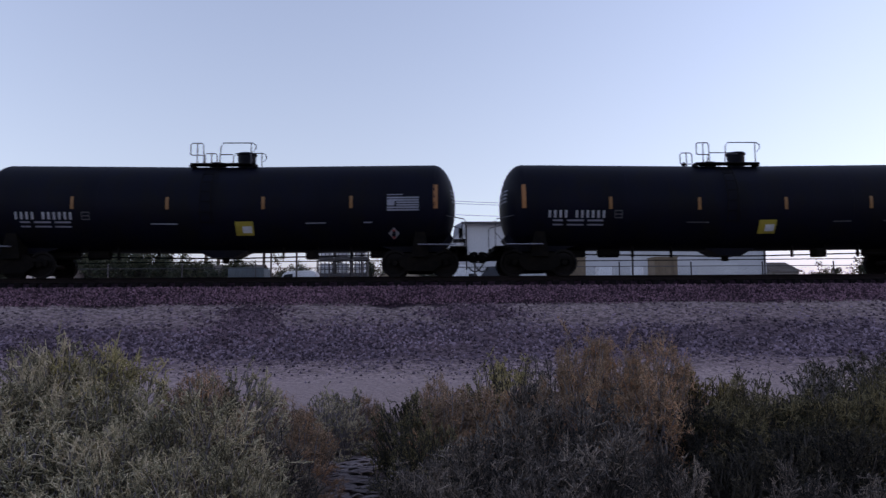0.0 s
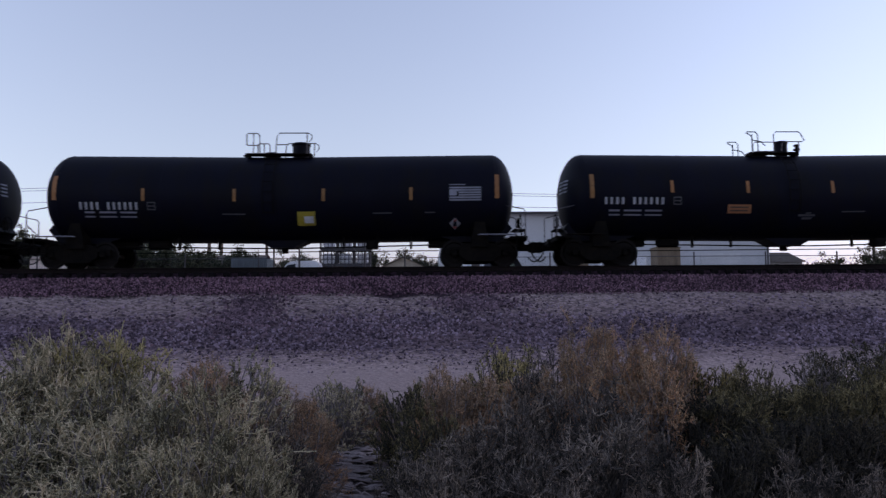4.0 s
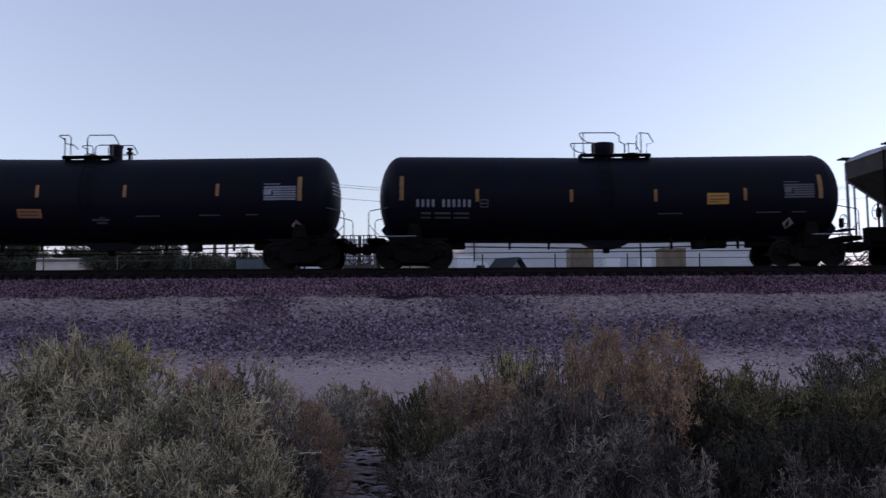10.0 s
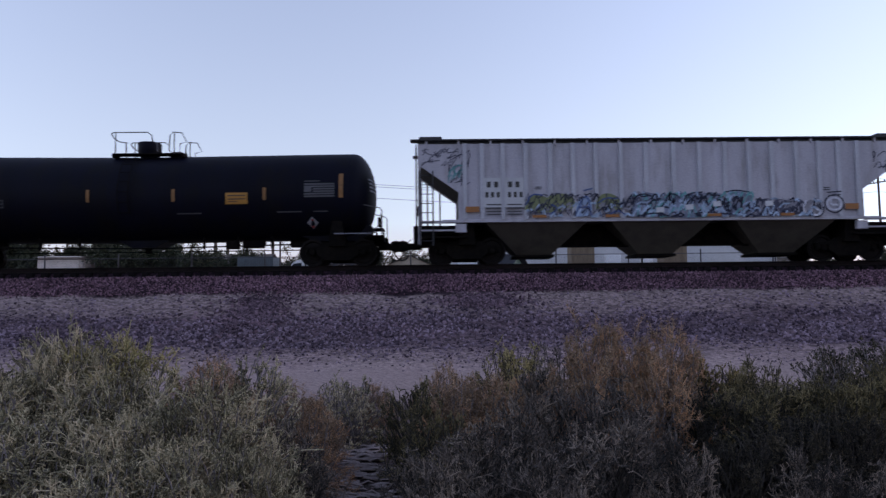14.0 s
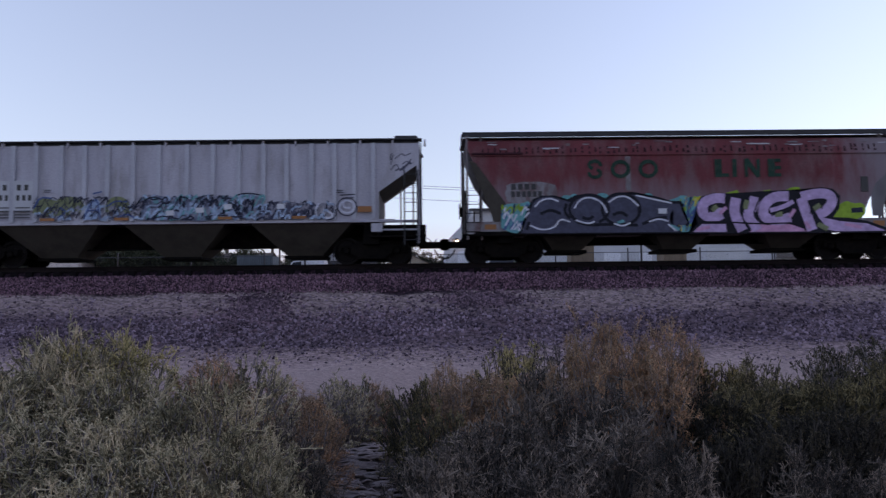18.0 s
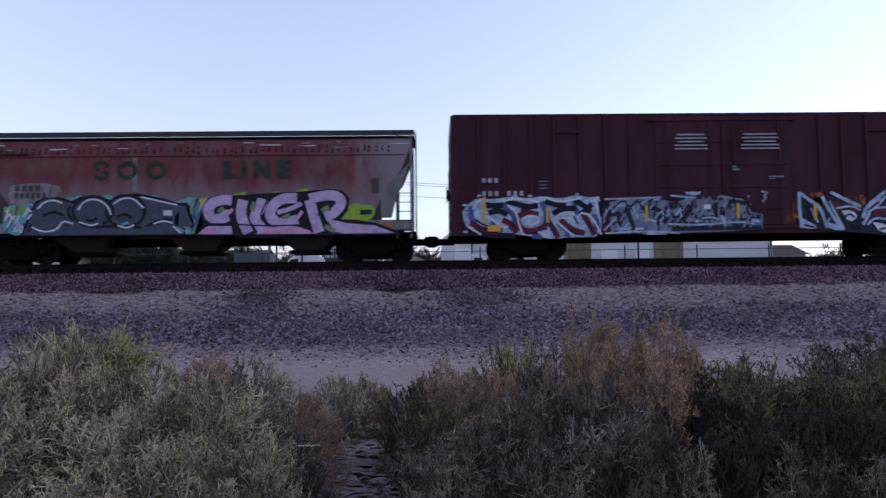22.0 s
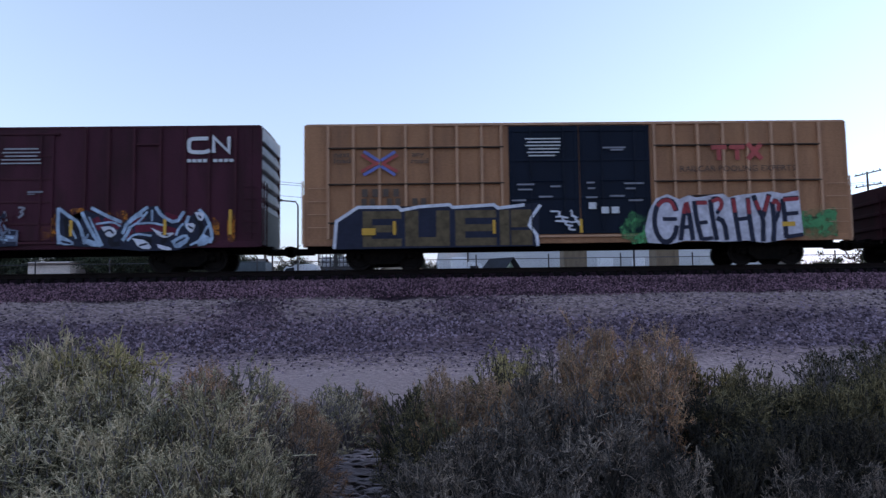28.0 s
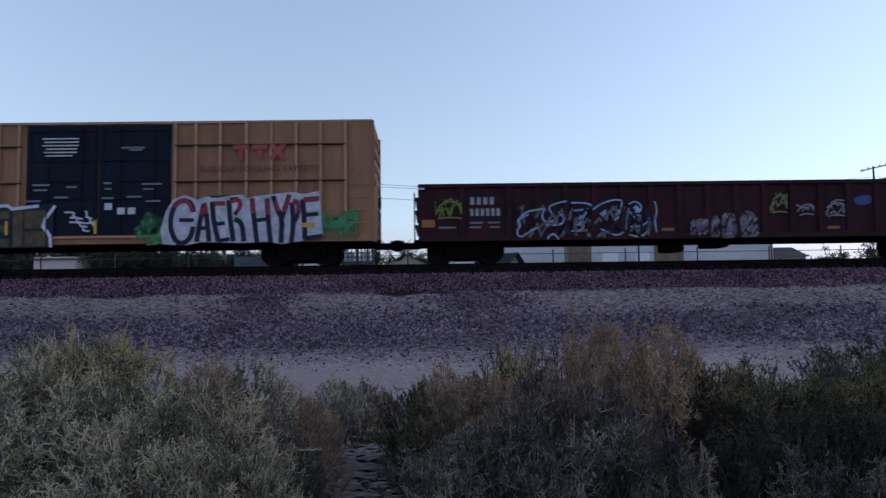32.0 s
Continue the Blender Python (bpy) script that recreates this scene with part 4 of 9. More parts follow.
    # side ladder by the platform
    bm = bmesh.new()
    for x in (-0.48, -0.12):
        pts = [(x, -(TANK_R + 0.09) * math.cos(a), TANK_Z + (TANK_R + 0.09) * math.sin(a)) for a in [radians(78 - 13 * k) for k in range(9)]]
        tube(bm, pts, 0.016, 5)
    for k in range(9):
        a = radians(76 - 12.5 * k)
        tube(bm, [(-0.48, -(TANK_R + 0.09) * math.cos(a), TANK_Z + (TANK_R + 0.09) * math.sin(a)), (-0.12, -(TANK_R + 0.09) * math.cos(a), TANK_Z + (TANK_R + 0.09) * math.sin(a))], 0.013, 5)
    part("side_ladder", bm, FRAME_BLACK, car)
    # markings
    bars = {"a": (-4.85, -1.62, 1.66, 4.68), "b": (-4.58, -1.46, 1.6, 4.62), "c": (-4.58, -1.92, 1.07, 4.25), "d": (-4.8, -1.53, 1.40, 4.53)}[style]
    ends = {"a": (-7.6, 7.6), "b": (-7.6, 7.6), "c": (-7.38, 7.08), "d": (-7.42, 7.17)}[style]
    drop = {"a": 0.16, "b": 0.22, "c": 0.0, "d": 0.24}[style]
    for x in bars:
        marking(car, "reflector", AMBER if style != "c" else ORANGE, put, [(x - 0.055, x + 0.055, 2.65 - drop, 3.08 - drop)], "upright amber reflector strip")
    for x in ends:
        marking(car, "reflector", ORANGE if style in "ab" else AMBER, put, [(x - 0.075, x + 0.075, 2.45, 3.30)], "tall amber reflector strip")
    num = {"a": (-6.85, -4.82, 2.13, 2.38), "b": (-6.8, -4.72, 2.13, 2.38), "c": (-7.0, -4.82, 2.24, 2.48), "d": (-6.95, -4.98, 2.22, 2.48)}[style]
    bm = bmesh.new()
    char_bars(bm, put, num[0], num[1], num[2], num[3], 11, 0.55, (4,))
    part("reporting_mark", bm, STENCIL if style != "d" else GREYPAINT, car)
    bm = bmesh.new()
    for k, (a, b) in enumerate(((0.1, 0.27), (0.34, 0.62), (0.68, 0.95))):
        w = num[1] - num[0]
        up = 0.12 if style in "ab" else 0.0
        put(bm, num[0] + a * w, num[0] + b * w, num[2] - 0.24 + up, num[2] - 0.18 + up)
        put(bm, num[0] + a * w, num[0] + b * w, num[2] - 0.38 + up, num[2] - 0.33 + up)
    part("small_stencil", bm, GREYPAINT if style != "d" else DIMPAINT, car)
    bm = bmesh.new()
    x0 = num[1] + 0.28
    for z in (num[2] - 0.01, num[2] + 0.11, num[2] + 0.23):
        put(bm, x0, x0 + 0.28, z, z + 0.035)
    put(bm, x0, x0 + 0.03, num[2], num[2] + 0.25)
    put(bm, x0 + 0.25, x0 + 0.28, num[2], num[2] + 0.25)
    part("test_panel", bm, DIMPAINT, car)
    lg = {"a": (5.92, 7.02), "b": (5.95, 7.05), "c": (5.85, 6.95), "d": (5.9, 6.95)}[style]
    bm = bmesh.new()
    for k in range(6):
        z = (2.38 if style in "ab" else 2.48) + 0.085 * k
        put(bm, lg[0] + (0.32 if k in (2, 3) else 0), lg[1], z, z + 0.06)
    sh = 0.1 if style in "ab" else 0.0
    put(bm, lg[0], lg[0] + 0.26, 2.66 - sh, 2.82 - sh)
    put(bm, lg[0], lg[0] + 0.55, 3.03 - sh, 3.06 - sh)
    part("owner_panel", bm, GREYPAINT if style != "d" else DIMPAINT, car, "pale owner's panel of stencilled lines")
    if style in "ab":
        marking(car, "placard", YELLOW, put, [(0.68, 1.30, 1.62, 2.08)], "square yellow notice")
        marking(car, "placard_notice", WHITE, tank_patch(half, 0.011), [(0.92, 1.24, 1.70, 1.92)])
    elif style == "c":
        marking(car, "placard", ORANGE_PLATE, put, [(-2.62, -1.80, 1.95, 2.25)], "orange notice plate")
        marking(car, "placard_lines", BROWN_MARK, tank_patch(half, 0.011), [(-2.54, -1.90, 2.13, 2.18), (-2.54, -1.90, 2.02, 2.07)])
    else:
        marking(car, "placard", ORANGE_YELLOW, put, [(3.20, 3.95, 2.29, 2.68)], "yellow notice plate")
        marking(car, "placard_lines", BROWN_MARK, tank_patch(half, 0.011), [(3.27, 3.88, 2.56, 2.60), (3.27, 3.88, 2.44, 2.48), (3.27, 3.6, 2.36, 2.39)])
    for a, b in {"a": ((-2.2, -1.3), (3.1, 3.8), (5.1, 5.4)), "b": ((-1.9, -1.1), (3.3, 3.95), (5.1, 5.45)), "c": ((1.42, 2.25), (3.6, 4.32), (5.2, 5.62)), "d": ((1.5, 2.35), (4.95, 5.8), (6.2, 6.7))}[style]:
        marking(car, "stencil_line", DIMPAINT if style != "a" else GREYPAINT, put, [(a, b, 1.98, 2.02)])
    if style == "c":
        marking(car, "stencil_block", DIMPAINT, put, [(-0.1, 0.5, 1.86, 1.93), (0.05, 0.4, 1.76, 1.83), (0.15, 0.35, 1.95, 1.99)])
    bm = bmesh.new()
    dx, dz, q = 6.15 if style != "c" else 6.93, 1.62, 0.2
    vs = [bm.verts.new((dx + a * q, -math.sqrt((TANK_R + 0.01) ** 2 - (dz + b * q - TANK_Z) ** 2) - 0.012, dz + b * q)) for a, b in ((0, -1), (1, 0), (0, 1), (-1, 0))]
    bm.faces.new(vs)
    placard = part("hazard_placard", bm, STENCIL, car, "white and red diamond placard")
    bm = bmesh.new()
    vs = [bm.verts.new((dx + a * q, -math.sqrt((TANK_R + 0.01) ** 2 - (dz + b * q - TANK_Z) ** 2) - 0.02, dz + b * q)) for a, b in ((0, -0.9), (0.4, -0.5), (-0.4, -0.5))]
    bm.faces.new(vs)
    vs = [bm.verts.new((dx + a * q, -math.sqrt((TANK_R + 0.01) ** 2 - (dz + b * q - TANK_Z) ** 2) - 0.02, dz + b * q)) for a, b in ((-0.25, 0.35), (0.25, 0.35), (0.25, 0.6), (-0.25, 0.6))]
    bm.faces.new(vs)
    part("placard_device", bm, RED_MARK, placard)
    # stencil lines on the head
    for e in (-1, 1):
        bm = bmesh.new()
        for k in range(4):
            z = 2.75 + 0.13 * k
            for y0 in (-0.95, -0.55):
                qv = []
                for y, zz in ((y0, z), (y0 + 0.33, z), (y0 + 0.33, z + 0.06), (y0, z + 0.06)):
                    rr = min(0.999, math.hypot(y, zz - TANK_Z) / TANK_R)
                    qv.append(bm.verts.new((e * (half - head + head * math.sqrt(1 - rr * rr) + 0.012), y, zz)))
                bm.faces.new(qv)
        part("head_stencil", bm, GREYPAINT, car)
    return car


tank_car(-31.73, 8.34, "a", "black tank car with a yellow notice and amber reflectors")
tank_car(-13.45, 8.30, "b", "black tank car with a square yellow notice and top rails")
tank_car(4.85, 8.30, "c", "black tank car with an orange notice and a safety valve")
tank_car(22.87, 8.27, "d", "black tank car with a yellow notice and wide top drum")


# ---- paint on flat car sides ----
def flat(y):
    """Lays a plain bar on a car's side at depth y."""
    def put(bm, x0, x1, z0, z1):
        bm.faces.new([bm.verts.new(p) for p in ((x0, y, z0), (x1, y, z0), (x1, y, z1), (x0, y, z1))])
    return put


def ribbon(bm, pts, w, y):
    """A brush stroke of width w through the points (x, z)."""
    p = [Vector((a, b)) for a, b in pts]
    left, right = [], []
    for i, q in enumerate(p):
        d0 = (p[i] - p[i - 1]).normalized() if i else (p[1] - p[0]).normalized()
        d1 = (p[i + 1] - p[i]).normalized() if i < len(p) - 1 else d0
        d = (d0 + d1)
        d = d.normalized() if d.length > 0.2 else d1
        n = Vector((-d.y, d.x))
        k = min(1.6, 1 / max(0.45, n.dot(Vector((-d1.y, d1.x)))))
        left.append(bm.verts.new((q.x + n.x * w / 2 * k, y, q.y + n.y * w / 2 * k)))
        right.append(bm.verts.new((q.x - n.x * w / 2 * k, y, q.y - n.y * w / 2 * k)))
    for i in range(len(p) - 1):
        bm.faces.new((right[i], right[i + 1], left[i + 1], left[i]))


def rounded(pts, times=2):
    for _ in range(times):
        out = [pts[0]]
        for (a, b), (c, d) in zip(pts, pts[1:]):
            out += [(a * 0.75 + c * 0.25, b * 0.75 + d * 0.25), (a * 0.25 + c * 0.75, b * 0.25 + d * 0.75)]
        pts = out + [pts[-1]]
    return pts


def strokes(car, name, mat, lines, w, y, label="", smooth=2):
    bm = bmesh.new()
    for k, line in enumerate(lines):
        ribbon(bm, rounded(line, smooth) if smooth else line, w, y - 0.0004 * k)
    return part(name, bm, mat, car, label)


def polygon(car, name, mat, pts, y, label=""):
    bm = bmesh.new()
    bm.faces.new([bm.verts.new((a, y, b)) for a, b in pts])
    bmesh.ops.triangulate(bm, faces=bm.faces[:])
    return part(name, bm, mat, car, label)


def cloud(car, name, mat, x0, x1, z0, z1, y, seed, rough=0.22, n=22, label=""):
    """A ragged sprayed patch."""
    r = random.Random(seed)
    cx, cz, a, b = (x0 + x1) / 2, (z0 + z1) / 2, (x1 - x0) / 2, (z1 - z0) / 2
    pts = []
    for k in range(n):
        t = 2 * math.pi * k / n
        q = 1 - r.uniform(0, rough)
        c, s = math.cos(t), math.sin(t)
        e = 0.55
        pts.append((cx + a * q * math.copysign(abs(c) ** e, c), cz + b * q * math.copysign(abs(s) ** e, s)))
    return polygon(car, name, mat, pts, y, label)


def panel(along_x, up_z):
    """Places on a car's painted side from a drawing's units (u to the right, v downwards), with the drawing's slight tilt."""
    def at(u, v):
        return (along_x[0] + along_x[1] * u + along_x[2] * v, up_z[0] + up_z[1] * u + up_z[2] * v)
    return at


def brush(parent, at, name, mat, w, y, lines, label="", smooth=2):
    """Sprayed strokes through places of a drawing; w in its units."""
    return strokes(parent, name, mat, [[at(u, v) for u, v in ln] for ln in lines], w * 0.01952, y, label, smooth)


def shape(parent, at, name, mat, y, pts, label="", smooth=0):
    """A sprayed patch with the given outline."""
    if smooth:
        pts = rounded(list(pts) + [pts[0]], smooth)[:-1]
    return polygon(parent, name, mat, [at(u, v) for u, v in pts], y, label)


def tangle(parent, at, name, mats, w, y, u0, u1, v0, v1, n, seed, reach=14, lean=0.4):
    """Layers of short hooked strokes, as wild letters are filled: one mesh for each paint."""
    rr = random.Random(seed)
    for k, mat in enumerate(mats):
        lines = []
        for i in range(n):
            u, v = u0 + (u1 - u0) * (i + rr.random()) / n, rr.uniform(v0, v1)
            a = rr.choice((-1, 1)) * rr.uniform(0.5, 1.0) * reach
            h = rr.uniform(0.3, 1.0) * (v1 - v0) * 0.45
            ln = [(u - a * 0.5 - lean * h, v + h * rr.uniform(0.3, 1)), (u, v - h * rr.uniform(0.2, 0.9)), (u + a * 0.5, v + h * rr.uniform(-0.2, 0.8))]
            if rr.random() < 0.6:
                ln.append((u + a * rr.uniform(0.5, 1.1) + lean * h, v - h * rr.uniform(0, 1)))
            lines.append([(min(u1, max(u0, p)), min(v1, max(v0, q))) for p, q in ln])
        brush(parent, at, name, mat, w * rr.uniform(0.8, 1.2), y - 0.0012 * k, lines, smooth=rr.choice((0, 1)))


def ring_line(u, v, ru, rv, a0=0, a1=360, n=16):
    return [(u + ru * math.cos(radians(a0 + (a1 - a0) * k / n)), v - rv * math.sin(radians(a0 + (a1 - a0) * k / n))) for k in range(n + 1)]


def lettering(car, name, text, x0, x1, z0, z1, mat, y, fat=0.0, shear=0.0, label="", space=1.0, tilt=0.0):
    """Words in the built-in font, drawn to fill a box on the side."""
    cu = bpy.data.curves.new(name, "FONT")
    cu.body, cu.offset, cu.shear, cu.space_character, cu.resolution_u = text, fat, shear, space, 3
    ob = bpy.data.objects.new(name, cu)
    scene.collection.objects.link(ob)
    bpy.context.view_layer.update()
    me = bpy.data.meshes.new_from_object(ob.evaluated_get(bpy.context.evaluated_depsgraph_get()))
    bpy.data.objects.remove(ob)
    bpy.data.curves.remove(cu)
    co = np.array([v.co[:] for v in me.vertices])
    lo, hi = co.min(0), co.max(0)
    u = (co[:, 0] - lo[0]) / (hi[0] - lo[0])
    v = (co[:, 1] - lo[1]) / (hi[1] - lo[1])
    out = np.stack([x0 + u * (x1 - x0), np.full(len(u), y), z0 + v * (z1 - z0) * (1 + tilt * np.sin(u * 17.0)) ], 1)
    me.vertices.foreach_set("co", out.reshape(-1))
    me.materials.clear()
    me.update()
    return mesh_part(name, me, mat, car, label)


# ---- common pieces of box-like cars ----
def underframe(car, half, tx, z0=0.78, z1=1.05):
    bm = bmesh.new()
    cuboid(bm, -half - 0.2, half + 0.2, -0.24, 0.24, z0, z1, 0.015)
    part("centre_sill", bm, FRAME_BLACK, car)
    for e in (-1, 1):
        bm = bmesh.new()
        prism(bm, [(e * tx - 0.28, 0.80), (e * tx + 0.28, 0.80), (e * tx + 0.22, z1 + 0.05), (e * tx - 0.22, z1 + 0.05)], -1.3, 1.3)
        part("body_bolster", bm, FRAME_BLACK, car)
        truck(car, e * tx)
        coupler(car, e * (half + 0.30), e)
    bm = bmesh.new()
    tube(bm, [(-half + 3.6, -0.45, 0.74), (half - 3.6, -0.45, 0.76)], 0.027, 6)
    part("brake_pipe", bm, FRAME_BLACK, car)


def box_end(car, x, e, z0, z1, mat, ridges=8, w=1.5, side=None):
    """A corrugated steel end."""
    h = (z1 - z0) / ridges
    line = [(x - e * 0.04, z0)]
    for k in range(ridges):
        b = z0 + k * h
        line += [(x, b + 0.06 * h), (x + e * 0.08, b + 0.22 * h), (x + e * 0.074, b + 0.50 * h), (x, b + 0.94 * h)]
    line += [(x, z1), (x - e * 0.04, z1)]
    bm = bmesh.new()
    prism(bm, line, -w, w)
    part("corrugated_end", bm, mat, car)
    for y in (-w - 0.03, w + 0.03):
        part("corner_flange", block(*sorted((x - e * 0.04, x + e * 0.095)), y - 0.025, y + 0.025, z0 - 0.08, z1 + 0.04, 0.008), side or mat, car)


def box_body(car, half, z0, z1, mat, roofmat, w=1.55):
    bm = bmesh.new()
    cuboid(bm, -half, half, -w, w, z0, z1 - 0.08, 0.012)
    part("box_body", bm, mat, car)
    bm = bmesh.new()
    outline = [(-w - 0.02, z1 - 0.10), (w + 0.02, z1 - 0.10), (w + 0.02, z1 - 0.03), (0.9, z1 + 0.02), (0, z1 + 0.05), (-0.9, z1 + 0.02), (-w - 0.02, z1 - 0.03)]
    a = [bm.verts.new((-half - 0.02, y, z)) for y, z in outline]
    b = [bm.verts.new((half + 0.02, y, z)) for y, z in outline]
    for i in range(len(outline)):
        j = (i + 1) % len(outline)
        bm.faces.new((a[i], a[j], b[j], b[i]))
    bm.faces.new(a)
    bm.faces.new(b)
    bmesh.ops.recalc_face_normals(bm, faces=bm.faces[:])
    part("roof", bm, roofmat, car)
    bm = bmesh.new()
    for y in (-w, w):
        s = 1 if y > 0 else -1
        cuboid(bm, -half, half, min(y, y + s * 0.035), max(y, y + s * 0.035), z0 - 0.10, z0 + 0.13, 0.01)
    part("side_sill", bm, mat, car)


def grab_irons(car, x0, x1, zs, y, mat):
    for z in zs:
        bm = bmesh.new()
        tube(bm, [(x0, y, z), (x0, y - 0.07, z), (x1, y - 0.07, z), (x1, y, z)], 0.012, 5)
        part("grab_iron", bm, mat, car)


# ---- maroon boxcar ----
def maroon_boxcar(start):
    car = thing("boxcar", "maroon steel boxcar with white markings and graffiti along the bottom", "boxcar", pose(start, TRACK, DECK))
    CARS.append((car, start))
    half, z0, z1 = 9.38, 1.02, 5.20
    box_body(car, half, z0, z1, MAROON, MAROON_DARK)
    underframe(car, half, 6.75)
    for e in (-1, 1):
        # +x end painted as lit by the glow, -x end as shaded
        box_end(car, e * half, e, z0, z1 - 0.1, GALV if e > 0 else END_GREY, side=MAROON)
        part("end_top_sheet", block(*sorted((e * (half + 0.082), e * (half + 0.10))), -1.48, 1.48, z1 - 0.56, z1 - 0.10, 0.006), END_PALE, car, "pale galvanised top sheet of the end")
        if e > 0:
            # flat dark sheet added over the lowest 1.25 m of this end
            part("lower_end_plate", block(half + 0.082, half + 0.10, -1.48, 1.48, z0, z0 + 1.25, 0.006), END_GREY, car, "dark sheet over the lower part of the end")
        cross_ladder(car, e * (half + 0.16), -1.5, -1.05, 1.0, 3.2, 6, MAROON_DARK)
    brake_wheel(car, -half - 0.1, -0.6, 2.5, -1)
    y = -1.55
    def px(p):
        return (p - 1058) / 51.6
    for p in (619, 665, 713, 755, 801, 847, 891, 1235, 1276, 1321, 1367, 1411, 1453, 1500):
        bm = bmesh.new()
        x = px(p)
        prism(bm, [(x - 0.05, z0 + 0.14), (x - 0.05, z1 - 0.12), (x + 0.05, z1 - 0.12), (x + 0.05, z0 + 0.14)], y - 0.07, y + 0.01)
        part("side_post", bm, MAROON_DARK, car)
    for p in (593, 1523):
        bm = bmesh.new()
        x = px(p)
        cuboid(bm, x - 0.13, x + 0.13, y - 0.02, y + 0.01, z0 + 0.14, z1 - 0.12, 0.006)
        part("corner_post", bm, MAROON, car)
    for a, b in ((936, 1054), (1056, 1180)):      # plug doors
        x0, x1 = px(a), px(b)
        door = part("plug_door", block(x0, x1, y - 0.05, y + 0.02, z0 + 0.2, z1 - 0.3, 0.01), MAROON, car, "maroon plug door")
        for z in (1.8, 2.55, 3.35, 4.15):
            part("door_rib", block(x0 + 0.08, x1 - 0.08, y - 0.075, y - 0.045, z - 0.035, z + 0.035, 0.006), MAROON_DARK, door)
        for x in (x0 + 0.4, x1 - 0.4):
            bm = bmesh.new()
            tube(bm, [(x, y - 0.10, z0 + 0.2), (x, y - 0.10, z1 - 0.3)], 0.022, 6)
            part("lock_rod", bm, MAROON_DARK, door)
    bm = bmesh.new()
    cuboid(bm, px(925), px(1190), y - 0.09, y, z1 - 0.32, z1 - 0.26, 0.005)
    part("door_track", bm, MAROON_DARK, car)
    bm = bmesh.new()
    cuboid(bm, px(925), px(1190), y - 0.11, y, z0 + 0.08, z0 + 0.17, 0.005)
    part("door_track", bm, MAROON_DARK, car)
    y -= 0.042
    put = flat(y - 0.034)
    bm = bmesh.new()                                     # reporting mark and numbers, as bars
    char_bars(bm, put, px(622), px(655), 2.76, 2.92, 3, 0.4)
    char_bars(bm, put, px(622), px(700), 2.30, 2.47, 7, 0.42, (3,))
    part("reporting_mark", bm, STENCIL, car)
    bm = bmesh.new()
    for z in (2.54, 2.66, 2.78):
        put(bm, px(727), px(741), z, z + 0.03)
    part("test_panel", bm, GREYPAINT, car)
    for a, b in ((970, 1030), (1090, 1160)):
        bm = bmesh.new()
        q = flat(y - 0.085)
        for k, inset in enumerate((0.0, 0.02, 0.12, 0.03, 0.10)):
            q(bm, px(a) + inset, px(b) - inset, 3.86 + 0.125 * k, 3.91 + 0.125 * k)
        part("door_notice", bm, STENCIL, car)
    marking(car, "door_stencil", GREYPAINT, flat(y - 0.085), [(px(1138), px(1165), 2.86, 2.92), (px(1138), px(1150), 2.80, 2.83), (px(1073), px(1086), 3.12, 3.18), (px(1073), px(1080), 3.22, 3.28)])
    # railway emblem as one bent band
    lines = [[(px(1452), 4.70), (px(1424), 4.70), (px(1418), 4.62), (px(1418), 4.30), (px(1424), 4.22), (px(1449), 4.22), (px(1455), 4.30)],
             [(px(1462), 4.20), (px(1462), 4.74), (px(1489), 4.22), (px(1489), 4.76)]]
    bm = bmesh.new()
    ribbon(bm, rounded(lines[0], 1), 0.13, y - 0.035)
    ribbon(bm, lines[1], 0.13, y - 0.037)
    part("railway_emblem", bm, WHITE, car, "white bent-band railway emblem")
    bm = bmesh.new()
    char_bars(bm, put, px(1414), px(1498), 3.87, 3.98, 9, 0.25, (4,))
    part("emblem_line", bm, WHITE, car)
    for p in (760, 1323):                                 # inspection hatch outlines
        bm = bmesh.new()
        cuboid(bm, px(p), px(p) + 0.85, y - 0.045, y, 4.48, 4.54, 0.005)
        part("hatch_bar", bm, MAROON_DARK, car)
    def pz(v):
        return max(0.94, 5.20 - (v - 198) / 51.3)
    def paint(ox, g, name, mat, w_, depth, lines):
        """Brush strokes given in thirds of a unit from ox along the side."""
        strokes(g, name, mat, [[(px(ox + a / 3), pz(330 + b / 3)) for a, b in ln] for ln in lines], w_, y - depth, smooth=1)
    def backing(ox, mat, pts, depth, label):
        return polygon(car, "graffiti", mat, [(px(ox + a / 3), pz(330 + b / 3)) for a, b in pts], y - depth, label)
    at = panel((-16.39946, 0.0195263, -0.0001490), (9.39570, -0.0001146, -0.0197215))
    def first(u, v):
        return at(360 + u / 3, 330 + v / 3)
    def third(u, v):
        return at(760 + u / 2.38, 200 + v / 2.38)
    # black, wine-red and ice-blue letters
    g = shape(car, first, "graffiti", S_ICE, y - 0.038, [(50, 160), (90, 118), (130, 92), (210, 100), (320, 84), (400, 96), (480, 82), (560, 98), (660, 78), (720, 92), (792, 84), (800, 300), (620, 300), (540, 310), (440, 300), (330, 282), (110, 276), (62, 236)], "jagged graffiti in black, wine red, white and ice blue", 1)
    brush(g, first, "letter_shade", S_BLUE, 10.5, y - 0.044, [[(100, 135), (92, 190), (125, 245)], [(262, 128), (305, 162), (335, 205), (300, 262)], [(470, 112), (505, 185), (480, 260)], [(560, 226), (615, 272), (600, 300)], [(632, 128), (668, 178)], [(752, 180), (768, 262)], [(195, 226), (262, 262)], [(420, 292), (470, 296)]], smooth=1)
